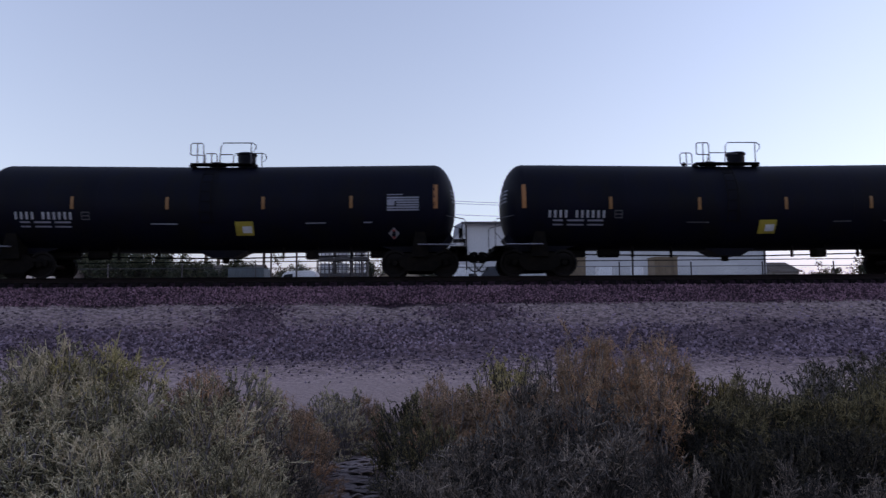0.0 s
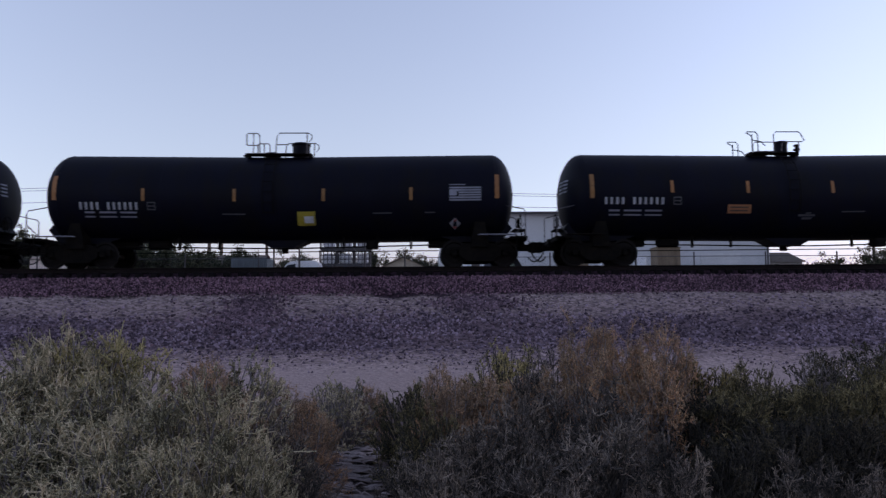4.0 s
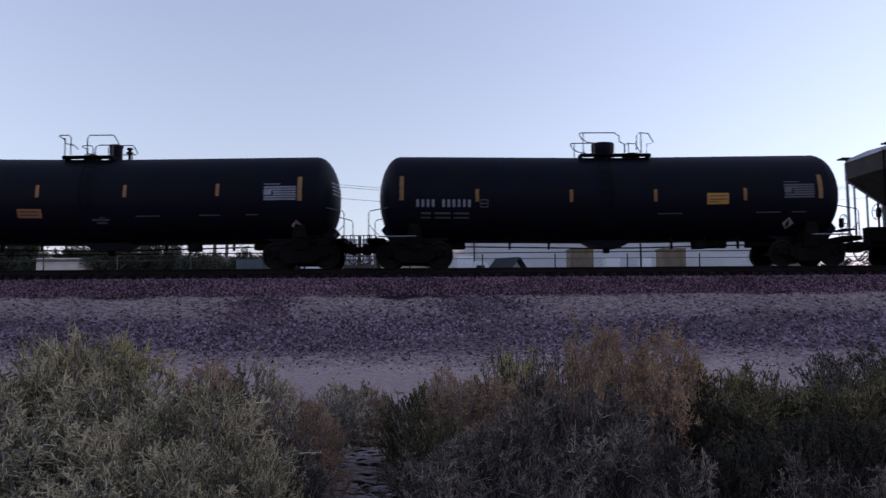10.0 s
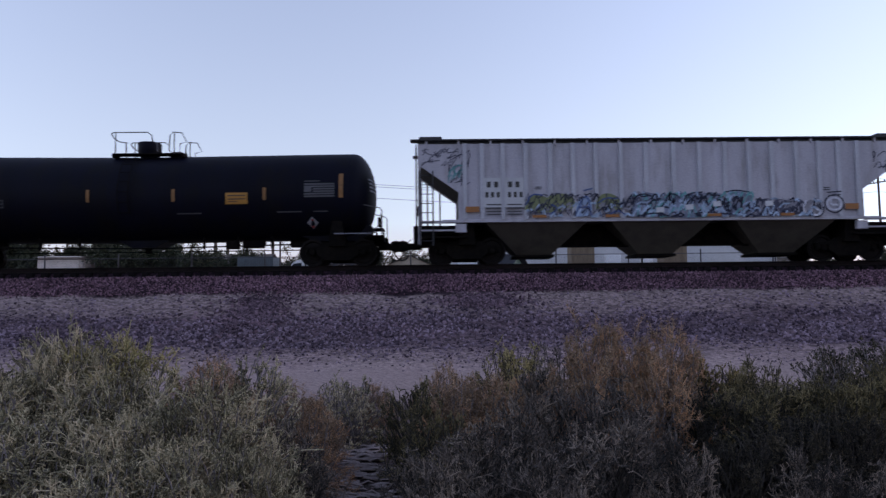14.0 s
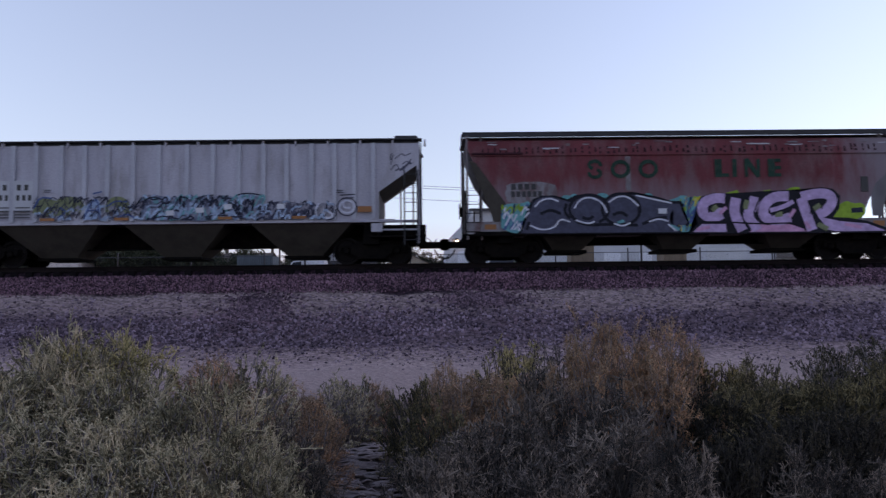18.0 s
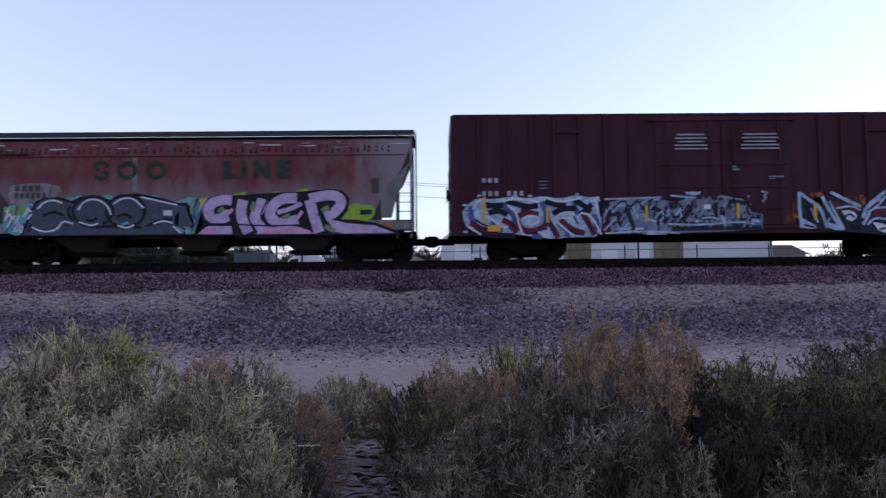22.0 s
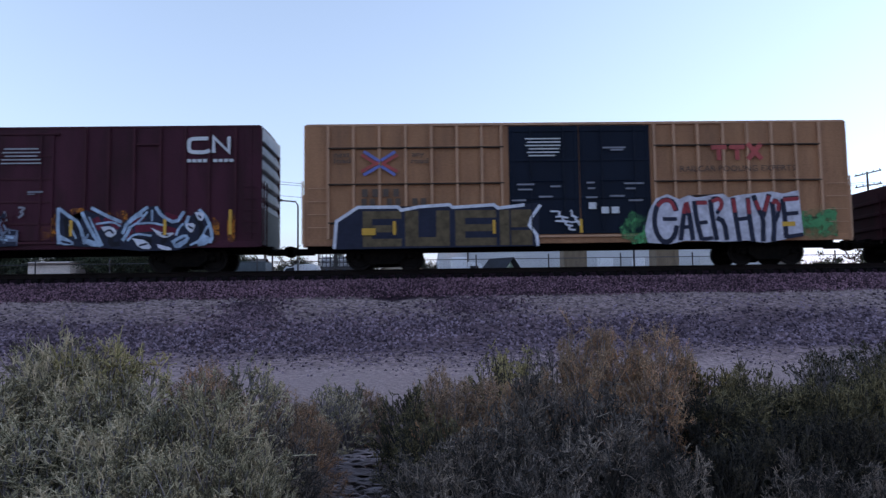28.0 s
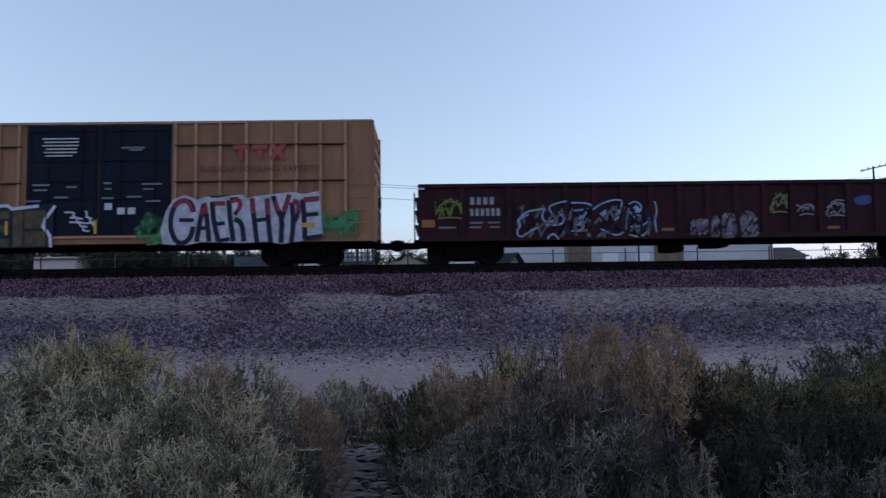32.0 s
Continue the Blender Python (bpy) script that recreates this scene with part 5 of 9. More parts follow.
    brush(g, first, "letter_outline", S_BLACK, 10.0, y - 0.050, [[(160, 122), (200, 136), (268, 130)], [(190, 172), (240, 158), (290, 180)], [(280, 108), (330, 122), (400, 142), (452, 132)], [(362, 152), (405, 166)], [(490, 108), (540, 130), (602, 136)], [(530, 178), (578, 150), (655, 148)], [(640, 102), (690, 130), (732, 168)], [(738, 128), (690, 168), (684, 182)], [(786, 112), (790, 195)], [(80, 262), (190, 290), (330, 292)]], smooth=1)
    brush(g, first, "letter_fill", S_WINE, 10.0, y - 0.056, [[(92, 222), (150, 258), (235, 274)], [(262, 208), (318, 236), (334, 276)], [(340, 208), (362, 262), (430, 268), (492, 240)], [(345, 190), (395, 168), (455, 182)], [(498, 205), (530, 256), (556, 304)], [(572, 206), (600, 240), (650, 266), (698, 282)], [(690, 178), (720, 230), (752, 288)], [(802, 190), (802, 280)]], smooth=1)
    brush(g, first, "letter_fill", S_BLACK, 3.0, y - 0.060, [[(120, 205), (160, 235), (240, 255)], [(350, 230), (372, 282), (460, 278)], [(515, 215), (545, 270)], [(590, 250), (660, 288)], [(705, 200), (738, 262)], [(300, 215), (330, 250)], [(640, 190), (662, 232)]], smooth=1)
    brush(g, first, "letter_highlight", S_WHITE, 3.3, y - 0.064, [[(108, 152), (130, 108), (172, 98)], [(165, 184), (200, 200), (262, 250), (292, 244)], [(290, 132), (338, 172), (350, 240), (372, 288)], [(270, 106), (340, 98), (420, 110), (455, 116)], [(372, 202), (400, 186), (450, 192), (460, 216), (420, 236), (382, 228)], [(490, 92), (560, 116), (640, 104), (682, 92)], [(540, 200), (580, 172), (642, 178)], [(545, 216), (600, 262), (640, 298)], [(676, 172), (728, 184), (768, 250), (784, 288)], [(735, 112), (760, 100), (774, 200)], [(450, 272), (500, 302)], [(80, 244), (150, 286)], [(560, 200), (625, 202)], [(150, 160), (182, 172)]], smooth=1)
    for k, (u, v) in enumerate(((74, 190), (62, 130), (70, 270), (140, 80), (410, 82), (330, 84), (660, 74))):
        shape(g, first, "paint_dab", S_ICE, y - 0.036, ring_line(u, v, 11 + k % 3 * 3, 7, n=9)[:-1])
    # steel-blue tangle across the doors
    g = backing(850, S_STEEL, [(2, 90), (100, 68), (260, 75), (350, 92), (430, 38), (482, 44), (540, 92), (600, 58), (720, 80), (732, 150), (822, 160), (820, 242), (600, 252), (300, 276), (2, 270)], 0.088, "steel-blue tangled graffiti over the doors")
    paint(850, g, "letter_outline", S_NAVY, 0.15, 0.094, [[(4, 155), (60, 150), (40, 190), (62, 214)], [(88, 120), (112, 180), (132, 244)], [(170, 152), (200, 120), (260, 130), (300, 164)], [(288, 204), (332, 150), (330, 92)], [(362, 80), (420, 62), (500, 66)], [(388, 192), (432, 140), (420, 108)], [(480, 160), (502, 182), (562, 176)], [(570, 70), (570, 244)], [(602, 120), (612, 204)], [(640, 92), (700, 96), (732, 104)], [(660, 202), (690, 232), (742, 226)], [(752, 170), (812, 176)], [(330, 236), (815, 232)], [(400, 208), (540, 216)], [(250, 168), (470, 164)], [(20, 250), (200, 246)]])
    paint(850, g, "letter_highlight", S_ICE, 0.085, 0.104, [[(340, 132), (362, 96)], [(350, 166), (392, 122), (382, 176)], [(432, 44), (480, 46)], [(518, 126), (548, 126)], [(460, 196), (540, 200)], [(745, 190), (800, 200)], [(10, 236), (180, 232)], [(120, 96), (152, 184)], [(600, 160), (622, 222)], [(190, 262), (300, 260)], [(200, 180), (250, 200)], [(30, 110), (90, 104)]])
    strokes(car, "scrawl", S_PALE, [[(px(850 + a / 3), pz(330 + b / 3)) for a, b in ln] for ln in ([(748, 60), (760, 112)], [(820, 40), (858, 44), (826, 66), (850, 70), (822, 96)])], 0.07, y - 0.089, "pale scrawled initials")
    # navy and white arrows with orange overspray
    for k, (a, b, c, d) in enumerate(((482, 524, 388, 512), (710, 800, 372, 432), (1140, 1182, 400, 512), (1210, 1246, 384, 520), (440, 480, 430, 500), (880, 960, 380, 430), (560, 620, 360, 400))):
        (x0, za), (x1, zb) = third(a, d), third(b, c)
        cloud(car, "orange_mist", M_ORANGE, x0, x1, za, zb, y - 0.036, 3 + k, 0.3, label="orange overspray")
    g = shape(car, third, "graffiti", S_NAVY, y - 0.040, [(510, 362), (562, 398), (602, 424), (622, 372), (700, 396), (772, 430), (862, 362), (922, 356), (965, 402), (1020, 432), (1096, 370), (1148, 430), (1160, 502), (1002, 540), (862, 542), (640, 524), (508, 516)], "navy and white jagged graffiti with orange mist")
    brush(g, third, "letter_fill", S_WINE, 12.6, y - 0.046, [[(664, 404), (690, 450)], [(706, 402), (768, 442)], [(816, 424), (866, 396)], [(830, 452), (930, 444), (1000, 466)], [(950, 396), (1010, 414)], [(790, 480), (826, 462)]], smooth=1)
    brush(g, third, "letter_outline", S_BLACK, 8.4, y - 0.050, [[(540, 404), (556, 470), (548, 505)], [(600, 450), (640, 505)], [(735, 470), (730, 516), (770, 512)], [(820, 470), (850, 500), (900, 500)], [(960, 492), (940, 510)], [(1080, 400), (1110, 450), (1100, 510)], [(1040, 500), (1060, 522)]], smooth=1)
    brush(g, third, "letter_highlight", S_ICE, 5.8, y - 0.056, [[(514, 362), (512, 430), (520, 512)], [(514, 364), (560, 398), (600, 424), (628, 512)], [(610, 380), (650, 460), (694, 522)], [(648, 362), (700, 390), (776, 424)], [(780, 472), (800, 420), (882, 360)], [(788, 440), (832, 402), (862, 392)], [(914, 360), (940, 400), (1000, 430), (1032, 380)], [(1094, 372), (1130, 410), (1152, 480), (1140, 512)], [(1052, 398), (1040, 436), (1060, 460)], [(780, 500), (800, 470), (812, 440)]], smooth=1)
    for mat, pts in ((S_WHITE, [(690, 442), (736, 438), (762, 468), (722, 492)]), (S_WHITE, [(822, 490), (880, 498), (906, 536), (850, 532)]), (S_WHITE, [(896, 446), (950, 470), (1002, 466), (960, 492), (930, 482)]), (S_WHITE, [(1038, 430), (1082, 428), (1070, 470), (1050, 462)]), (S_ICE, [(980, 502), (1040, 468), (1062, 498), (1004, 540)]), (S_ICE, [(520, 470), (600, 514), (520, 518)]), (S_WHITE, [(924, 514), (986, 530), (980, 542), (930, 534)]), (S_ICE, [(620, 486), (680, 504), (706, 524), (640, 522)]), (S_WHITE, [(1076, 384), (1116, 380), (1112, 420), (1090, 416)]), (S_ICE, [(1110, 470), (1146, 490), (1130, 520), (1080, 526)])):
        shape(g, third, "letter_face", mat, y - 0.062, pts, smooth=1)
    brush(g, third, "letter_highlight", S_ICE, 3.6, y - 0.058, [[(560, 430), (590, 490)], [(640, 400), (690, 500), (700, 520)], [(670, 430), (740, 420), (772, 440)], [(800, 500), (830, 470), (900, 480)], [(840, 430), (900, 425), (960, 440)], [(900, 372), (900, 420)], [(1000, 480), (1010, 450), (1030, 430)], [(1130, 440), (1100, 500), (1060, 520)], [(640, 470), (620, 510)], [(880, 380), (850, 420), (800, 450)]], smooth=1)
    brush(g, third, "letter_outline", S_NAVY, 3.4, y - 0.066, [[(700, 470), (726, 452), (744, 470)], [(850, 520), (884, 512)], [(940, 470), (968, 480)], [(1000, 510), (1040, 488)], [(1050, 440), (1070, 452)], [(530, 500), (570, 510)], [(1092, 396), (1104, 408)]], smooth=1)
    for u0, u1, v0, v1, mats, wd, n, dd, sd in ((626, 745, 364, 424, (S_LBLUE, S_NAVY), 3.4, 12, 0.106, 73), (740, 895, 362, 414, (S_NAVY, MAROON_DARK, S_STEEL), 3.4, 13, 0.106, 74)):
        tangle(car, at, "letter_shade", mats, wd, y - dd, u0, u1, v0, v1, n, sd, 16, 0.5)
    brush(car, at, "letter_highlight", S_ICE, 3.2, y - 0.112, [[(628, 364), (700, 362), (728, 361)], [(745, 358), (790, 362)], [(740, 408), (800, 410), (862, 404), (892, 408)], [(628, 424), (700, 420), (760, 424)], [(772, 352), (786, 358), (798, 352)], [(800, 398), (816, 396), (830, 400)]], smooth=1)
    brush(car, at, "white_patch", WHITE, 8, y - 0.114, [[(804, 378), (816, 378)]], smooth=0)
    for p, a, b in ((627, 1.35, 2.25), (739, 1.35, 1.9), (915, 1.35, 1.9), (1079, 1.45, 1.95), (1217, 1.35, 1.9), (1380, 1.35, 1.9), (1494, 1.35, 2.2)):
        bm = bmesh.new()
        cuboid(bm, px(p) - 0.05, px(p) + 0.05, y - 0.16, y - 0.155, a, b)
        part("reflector", bm, STRIP, car, "upright yellow reflector strip")
    bm = bmesh.new()
    cuboid(bm, px(633), px(656), y - 0.16, y - 0.155, 1.06, 1.28)
    part("notice", bm, STRIP, car)
    grab_irons(car, -half + 0.06, -half + 0.5, (1.4, 1.8, 2.2, 2.6), y, MAROON_DARK)
    grab_irons(car, half - 0.5, half - 0.06, (1.4, 1.8, 2.2, 2.6, 3.0), y, MAROON_DARK)


# ---- yellow boxcar ----
def yellow_boxcar(start):
    car = thing("boxcar", "faded yellow ribbed boxcar with dark blue doors and large graffiti", "boxcar", pose(start, TRACK, DECK))
    CARS.append((car, start))
    half, z0, z1 = 9.42, 1.02, 5.20
    box_body(car, half, z0, z1, TAN_YELLOW, TAN_DARK)
    underframe(car, half, 6.8)
    y = -1.55
    def px(p):
        return (p - 1017 + float(np.interp(p, [540, 640, 715, 900, 1020, 1150], [-7.5, -7.5, -5, -4, -2, 0]))) / 51.3
    def pz(v):
        return 5.21 - (v - 214.5) / 50.6
    for e in (-1, 1):
        # the -x end's shade is painted with END_GREY
        box_end(car, e * half, e, z0, z1 - 0.1, TAN_YELLOW if e > 0 else END_GREY, side=TAN_YELLOW)
        if e < 0:
            part("end_top_sheet", block(-half - 0.10, -half - 0.082, -1.48, 1.48, z1 - 0.60, z1 - 0.10, 0.006), END_PALE, car, "pale galvanised top sheet of the end")
        cross_ladder(car, e * (half + 0.16), -1.5, -1.05, 1.0, 3.2, 6, TAN_DARK)
    brake_wheel(car, half + 0.1, -0.6, 2.4, 1)
    for p in (579, 624, 669, 714, 760, 805, 849, 884, 1154, 1190, 1233, 1279, 1323, 1367, 1410, 1454):
        bm = bmesh.new()
        x = px(p)
        prism(bm, [(x - 0.045, z0 + 0.14), (x - 0.045, z1 - 0.12), (x + 0.045, z1 - 0.12), (x + 0.045, z0 + 0.14)], y - 0.10, y + 0.01)
        part("side_post", bm, TAN_DARK, car)
    for v in (259.5, 323.5, 391):
        for a, b in ((579, 888), (1152, 1454)):
            bm = bmesh.new()
            cuboid(bm, px(a), px(b), y - 0.085, y, pz(v) + 0.01, pz(v) + 0.05, 0.006)
            part("side_rail", bm, TAN_YELLOW, car)
            # dark flange: the shadow line below the rail, put into its colour
            bm = bmesh.new()
            cuboid(bm, px(a), px(b), y - 0.108, y, pz(v) - 0.036, pz(v) + 0.008, 0.004)
            part("side_rail", bm, FLANGE_SHADOW, car, "lower flange of the side rail, painted as its shadow line")
    for a, b in ((897, 1020), (1022, 1146)):
        x0, x1 = px(a), px(b)
        door = part("plug_door", block(x0, x1, y - 0.05, y + 0.02, z0 + 0.22, z1 - 0.16, 0.01), DOOR_BLUE, car, "dark blue plug door")
        bm = bmesh.new()
        for v in (232, 285, 352):
            cuboid(bm, x0 + 0.02, x1 - 0.02, y - 0.08, y - 0.045, pz(v) - 0.04, pz(v) + 0.04, 0.006)
        for x in (x0 + 0.12, x1 - 0.12):
            cuboid(bm, x - 0.04, x + 0.04, y - 0.075, y - 0.045, z0 + 0.25, z1 - 0.2, 0.006)
        part("door_frame", bm, DOOR_BLUE, door)
        bm = bmesh.new()
        for x in (x0 + 0.75, x1 - 0.55):
            tube(bm, [(x, y - 0.11, z0 + 0.25), (x, y - 0.11, z1 - 0.2)], 0.022, 6)
        tube(bm, [(x0 + 0.7, y - 0.12, pz(322)), (x1 - 0.5, y - 0.12, pz(322))], 0.02, 5)
        part("lock_rod", bm, DOOR_BLUE, door)
    bm = bmesh.new()
    cuboid(bm, px(760), px(1280), y - 0.07, y, z1 - 0.13, z1 - 0.05, 0.006)
    part("door_track", bm, TAN_DARK, car)
    bm = bmesh.new()
    cuboid(bm, px(780), px(1260), y - 0.11, y, z0 + 0.10, z0 + 0.18, 0.006)
    part("door_track", bm, TAN_DARK, car)
    y -= 0.052
    put = flat(y - 0.055)
    at = panel((-13.63099, 0.0195193, -0.0002418), (9.41579, -0.0002144, -0.0197074))
    # emblem: arms of a blue and a red band
    for mat, lines in ((BLUE_MARK, ([(320, 262), (349, 280)], [(320, 304), (349, 287)], [(376, 262), (351, 278)], [(376, 304), (351, 288)])), (RED_MARK, ([(316, 268), (346, 286)], [(316, 298), (346, 281)], [(380, 268), (353, 284)], [(380, 298), (353, 283)]))):
        brush(car, at, "pool_emblem", mat, 5.2, y - 0.055 - (0.004 if mat is RED_MARK else 0), lines, "crossed red and blue band emblem", 0)
    for word, u0, u1, v0, v1 in (("next", 268, 296, 273, 264), ("load", 268, 297, 283, 274), ("any", 405, 427, 274, 264), ("road", 404, 434, 283, 274)):
        (x0, za), (x1, zb) = at(u0, v0), at(u1, v1)
        lettering(car, "slogan", word, x0, x1, za, zb, BROWN_MARK, y - 0.056, 0.012, label="small brown painted words")
    bm = bmesh.new()
    char_bars(bm, put, px(635), px(706), pz(347), pz(333), 4, 0.45, ())
    char_bars(bm, put, px(635), px(752), pz(362), pz(350), 8, 0.4, (2, 5))
    part("reporting_mark", bm, BROWN_MARK, car)
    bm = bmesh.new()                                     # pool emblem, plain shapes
    for a, b in ((1256, 1284), (1289, 1317)):
        put(bm, px(a), px(b), pz(269), pz(259))
        put(bm, px(a + 10), px(b - 10), pz(288), pz(269.5))
    part("pool_sign", bm, RED_MARK, car, "faded red block emblem")
    bm = bmesh.new()
    ribbon(bm, [(px(1322), pz(287)), (px(1347), pz(259))], 0.17, y - 0.056)
    ribbon(bm, [(px(1322), pz(259)), (px(1347), pz(287))], 0.17, y - 0.058)
    part("pool_sign", bm, RED_MARK, car, "faded red block emblem")
    lettering(car, "slogan", "RAILCAR POOLING EXPERTS", px(1199), px(1407), pz(308), pz(298), BROWN_MARK, y - 0.056, label="small brown painted words")
    q = flat(y - 0.085)
    bm = bmesh.new()
    for k in range(6):
        q(bm, px(926) + 0.06 * (k % 2) + 0.05 * (k > 2), px(988) - (0.2 if k == 5 else 0.05 * (k > 2)), pz(247 + 6 * k) - 0.025, pz(247 + 6 * k) + 0.02)
    part("door_notice", bm, WHITE, car)
    bm = bmesh.new()
    for a, b, v in ((1062, 1102, 264), (1075, 1098, 268), (910, 940, 328), (912, 936, 337), (968, 986, 332), (1032, 1046, 326), (1034, 1046, 336), (1098, 1132, 328), (1100, 1118, 337), (948, 972, 350), (1030, 1050, 352), (1072, 1098, 350), (900, 925, 356), (1105, 1130, 358)):
        q(bm, px(a), px(b), pz(v) - 0.03, pz(v) + 0.03)
    part("door_stencil", bm, GREYPAINT, car)
    bm = bmesh.new()
    for p, v in ((1041, 366), (1063, 374), (1081, 374)):
        q(bm, px(p) - 0.13, px(p) + 0.13, pz(v) - 0.13, pz(v) + 0.10)
    part("door_patch", bm, WHITE, car)
    # block letters on the lower panels
    g = polygon(car, "graffiti", S_NAVY, [(px(592), pz(438)), (px(596), pz(388)), (px(632), pz(364)), (px(700), pz(364)), (px(706), pz(370)), (px(738), pz(364)), (px(790), pz(361)), (px(796), pz(366)), (px(868), pz(362)), (px(876), pz(368)), (px(948), pz(360)), (px(936), pz(400)), (px(946), pz(436))], y - 0.060, "dark block-letter graffiti with a white edge")
    letters = {"E": [(0, 0, 0.24, 1), (0.24, 0.78, 1, 1), (0.24, 0.4, 0.9, 0.6), (0.24, 0, 1, 0.22)], "U": [(0, 0, 0.3, 1), (0.7, 0, 1, 1), (0.3, 0, 0.7, 0.25)], "K": [(0, 0, 0.3, 1), (0.35, 0.5, 1, 1), (0.35, 0, 1, 0.42)]}
    bm = bmesh.new()
    for k, (ch, a, b) in enumerate((("E", 640, 706), ("U", 712, 790), ("E", 800, 872), ("K", 878, 935))):
        for u0, v0, u1, v1 in letters[ch]:
            flat(y - 0.064)(bm, px(a + (b - a) * u0), px(a + (b - a) * u1), pz(434 - 62 * v0), pz(434 - 62 * v1))
    part("letter_face", bm, S_TAN, g)
    strokes(g, "letter_edge", S_WHITE, [[(px(590), pz(437)), (px(594), pz(389)), (px(632), pz(365)), (px(700), pz(365)), (px(706), pz(371)), (px(738), pz(365)), (px(790), pz(362)), (px(796), pz(367)), (px(868), pz(363)), (px(876), pz(369)), (px(922), pz(364))],
                                        [(px(950), pz(364)), (px(934), pz(386)), (px(930), pz(400)), (px(942), pz(416)), (px(944), pz(436))]], 0.11, y - 0.068, smooth=0)
    r = random.Random(4)
    strokes(car, "scrawl", S_WHITE, [[(px(972 + 6 * k) + r.uniform(-.2, .2), pz(372 + 10 * (k % 4)) + r.uniform(-.1, .1)), (px(985 + 5 * k), pz(376 + 9 * (k % 4))), (px(980 + 6 * k), pz(384 + 8 * (k % 4))), (px(998 + 4 * k), pz(388 + 7 * (k % 4)))] for k in range(7)], 0.06, y - 0.092, "white scrawled tag on the door")
    cloud(car, "green_patch", M_GREEN, px(1085), px(1158), pz(436), pz(376), y - 0.089, 5, 0.4, label="green sprayed patch")
    cloud(car, "green_patch", M_GREEN, px(1400), px(1489), pz(433), pz(372), y - 0.058, 6, 0.35, label="green sprayed patch")
    h = shape(car, at, "graffiti", S_CHALK, y - 0.094, [(822, 424), (817, 400), (826, 366), (838, 346), (858, 338), (880, 347), (896, 340), (910, 344), (934, 340), (958, 337), (968, 344), (984, 340), (1000, 338), (1020, 336), (1046, 333), (1066, 337), (1094, 331), (1100, 410), (1062, 419), (1030, 424), (1000, 420), (960, 422), (890, 420), (862, 426)], "tall white graffiti letters outlined in navy and red")
    def tall(u, v):
        return at(745.5 + u / 3, 318 + v / 3)
    brush(h, tall, "letter_outline", S_NAVY, 9.0, y - 0.0955, [[(386, 150), (374, 104), (330, 86), (286, 112), (266, 180), (270, 250), (300, 308), (338, 316), (374, 282), (386, 226)], [(405, 306), (420, 200), (440, 95), (456, 180), (470, 304)], [(482, 96), (492, 200), (518, 304)], [(570, 88), (576, 180), (598, 304)], [(600, 186), (640, 206), (652, 304)], [(690, 78), (702, 180), (720, 312)], [(770, 78), (776, 180), (792, 312)], [(800, 66), (828, 146), (850, 184), (846, 312)], [(886, 60), (850, 178)], [(900, 100), (910, 200), (900, 312)], [(956, 84), (966, 180), (970, 294)]], smooth=1)
    brush(h, tall, "letter_outline", S_NAVY, 7.0, y - 0.0968, [[(310, 192), (388, 192)], [(418, 234), (464, 234)], [(490, 104), (548, 104)], [(498, 214), (552, 208)], [(518, 300), (578, 292)], [(574, 84), (620, 80), (634, 120), (600, 164)], [(700, 196), (782, 186)], [(904, 90), (936, 100), (936, 160), (910, 212)], [(960, 84), (1044, 78)], [(966, 166), (1040, 160)], [(970, 288), (1062, 274)]], smooth=1)
    brush(h, tall, "red_shade", S_RED, 7.0, y - 0.1005, [[(284, 124), (318, 90), (358, 96), (380, 146)], [(424, 164), (440, 97), (454, 160)], [(494, 107), (552, 106)], [(578, 100), (616, 82), (632, 112), (614, 146)], [(692, 84), (699, 158)], [(771, 84), (776, 166)], [(812, 94), (832, 144)], [(884, 68), (858, 152)], [(906, 112), (916, 92), (936, 112), (930, 150)], [(962, 90), (1042, 84)]], smooth=1)
    for p, a, b in ((652, 402, 414), (1390, 399, 407)):
        bm = bmesh.new()
        cuboid(bm, px(p) - 0.26, px(p) + 0.2, y - 0.106, y - 0.10, pz(b), pz(a))
        part("notice", bm, STRIP, car, "small yellow notice")
    for p in (694, 868, 1020):
        bm = bmesh.new()
        cuboid(bm, px(p) - 0.05, px(p) + 0.05, y - 0.106, y - 0.10, pz(414), pz(390))
        part("reflector", bm, STRIP, car, "upright amber reflector strip")
    grab_irons(car, -half + 0.06, -half + 0.75, (1.55, 2.0, 2.45, 2.9), y, TAN_DARK)
    grab_irons(car, half - 0.75, half - 0.06, (1.55, 2.0, 2.45, 2.9), y, TAN_DARK)
    for e in (-1, 1):
        bm = bmesh.new()
        cuboid(bm, *sorted((e * (half + 0.02), e * (half + 0.14))), -1.54, -1.2, 0.9, 2.7, 0.01)
        part("end_corner_plate", bm, TAN_DARK, car)


# ---- pale covered hopper ----
BULKHEAD = material("dusty_grey_brown_bulkhead", (0.105, 0.092, 0.090), 0.8, vary=0.3, scale=2, streak=0.6)
HOPPER_POST = material("pale_grey_hopper_post", (0.33, 0.34, 0.385), 0.6, vary=0.15, streak=0.7)


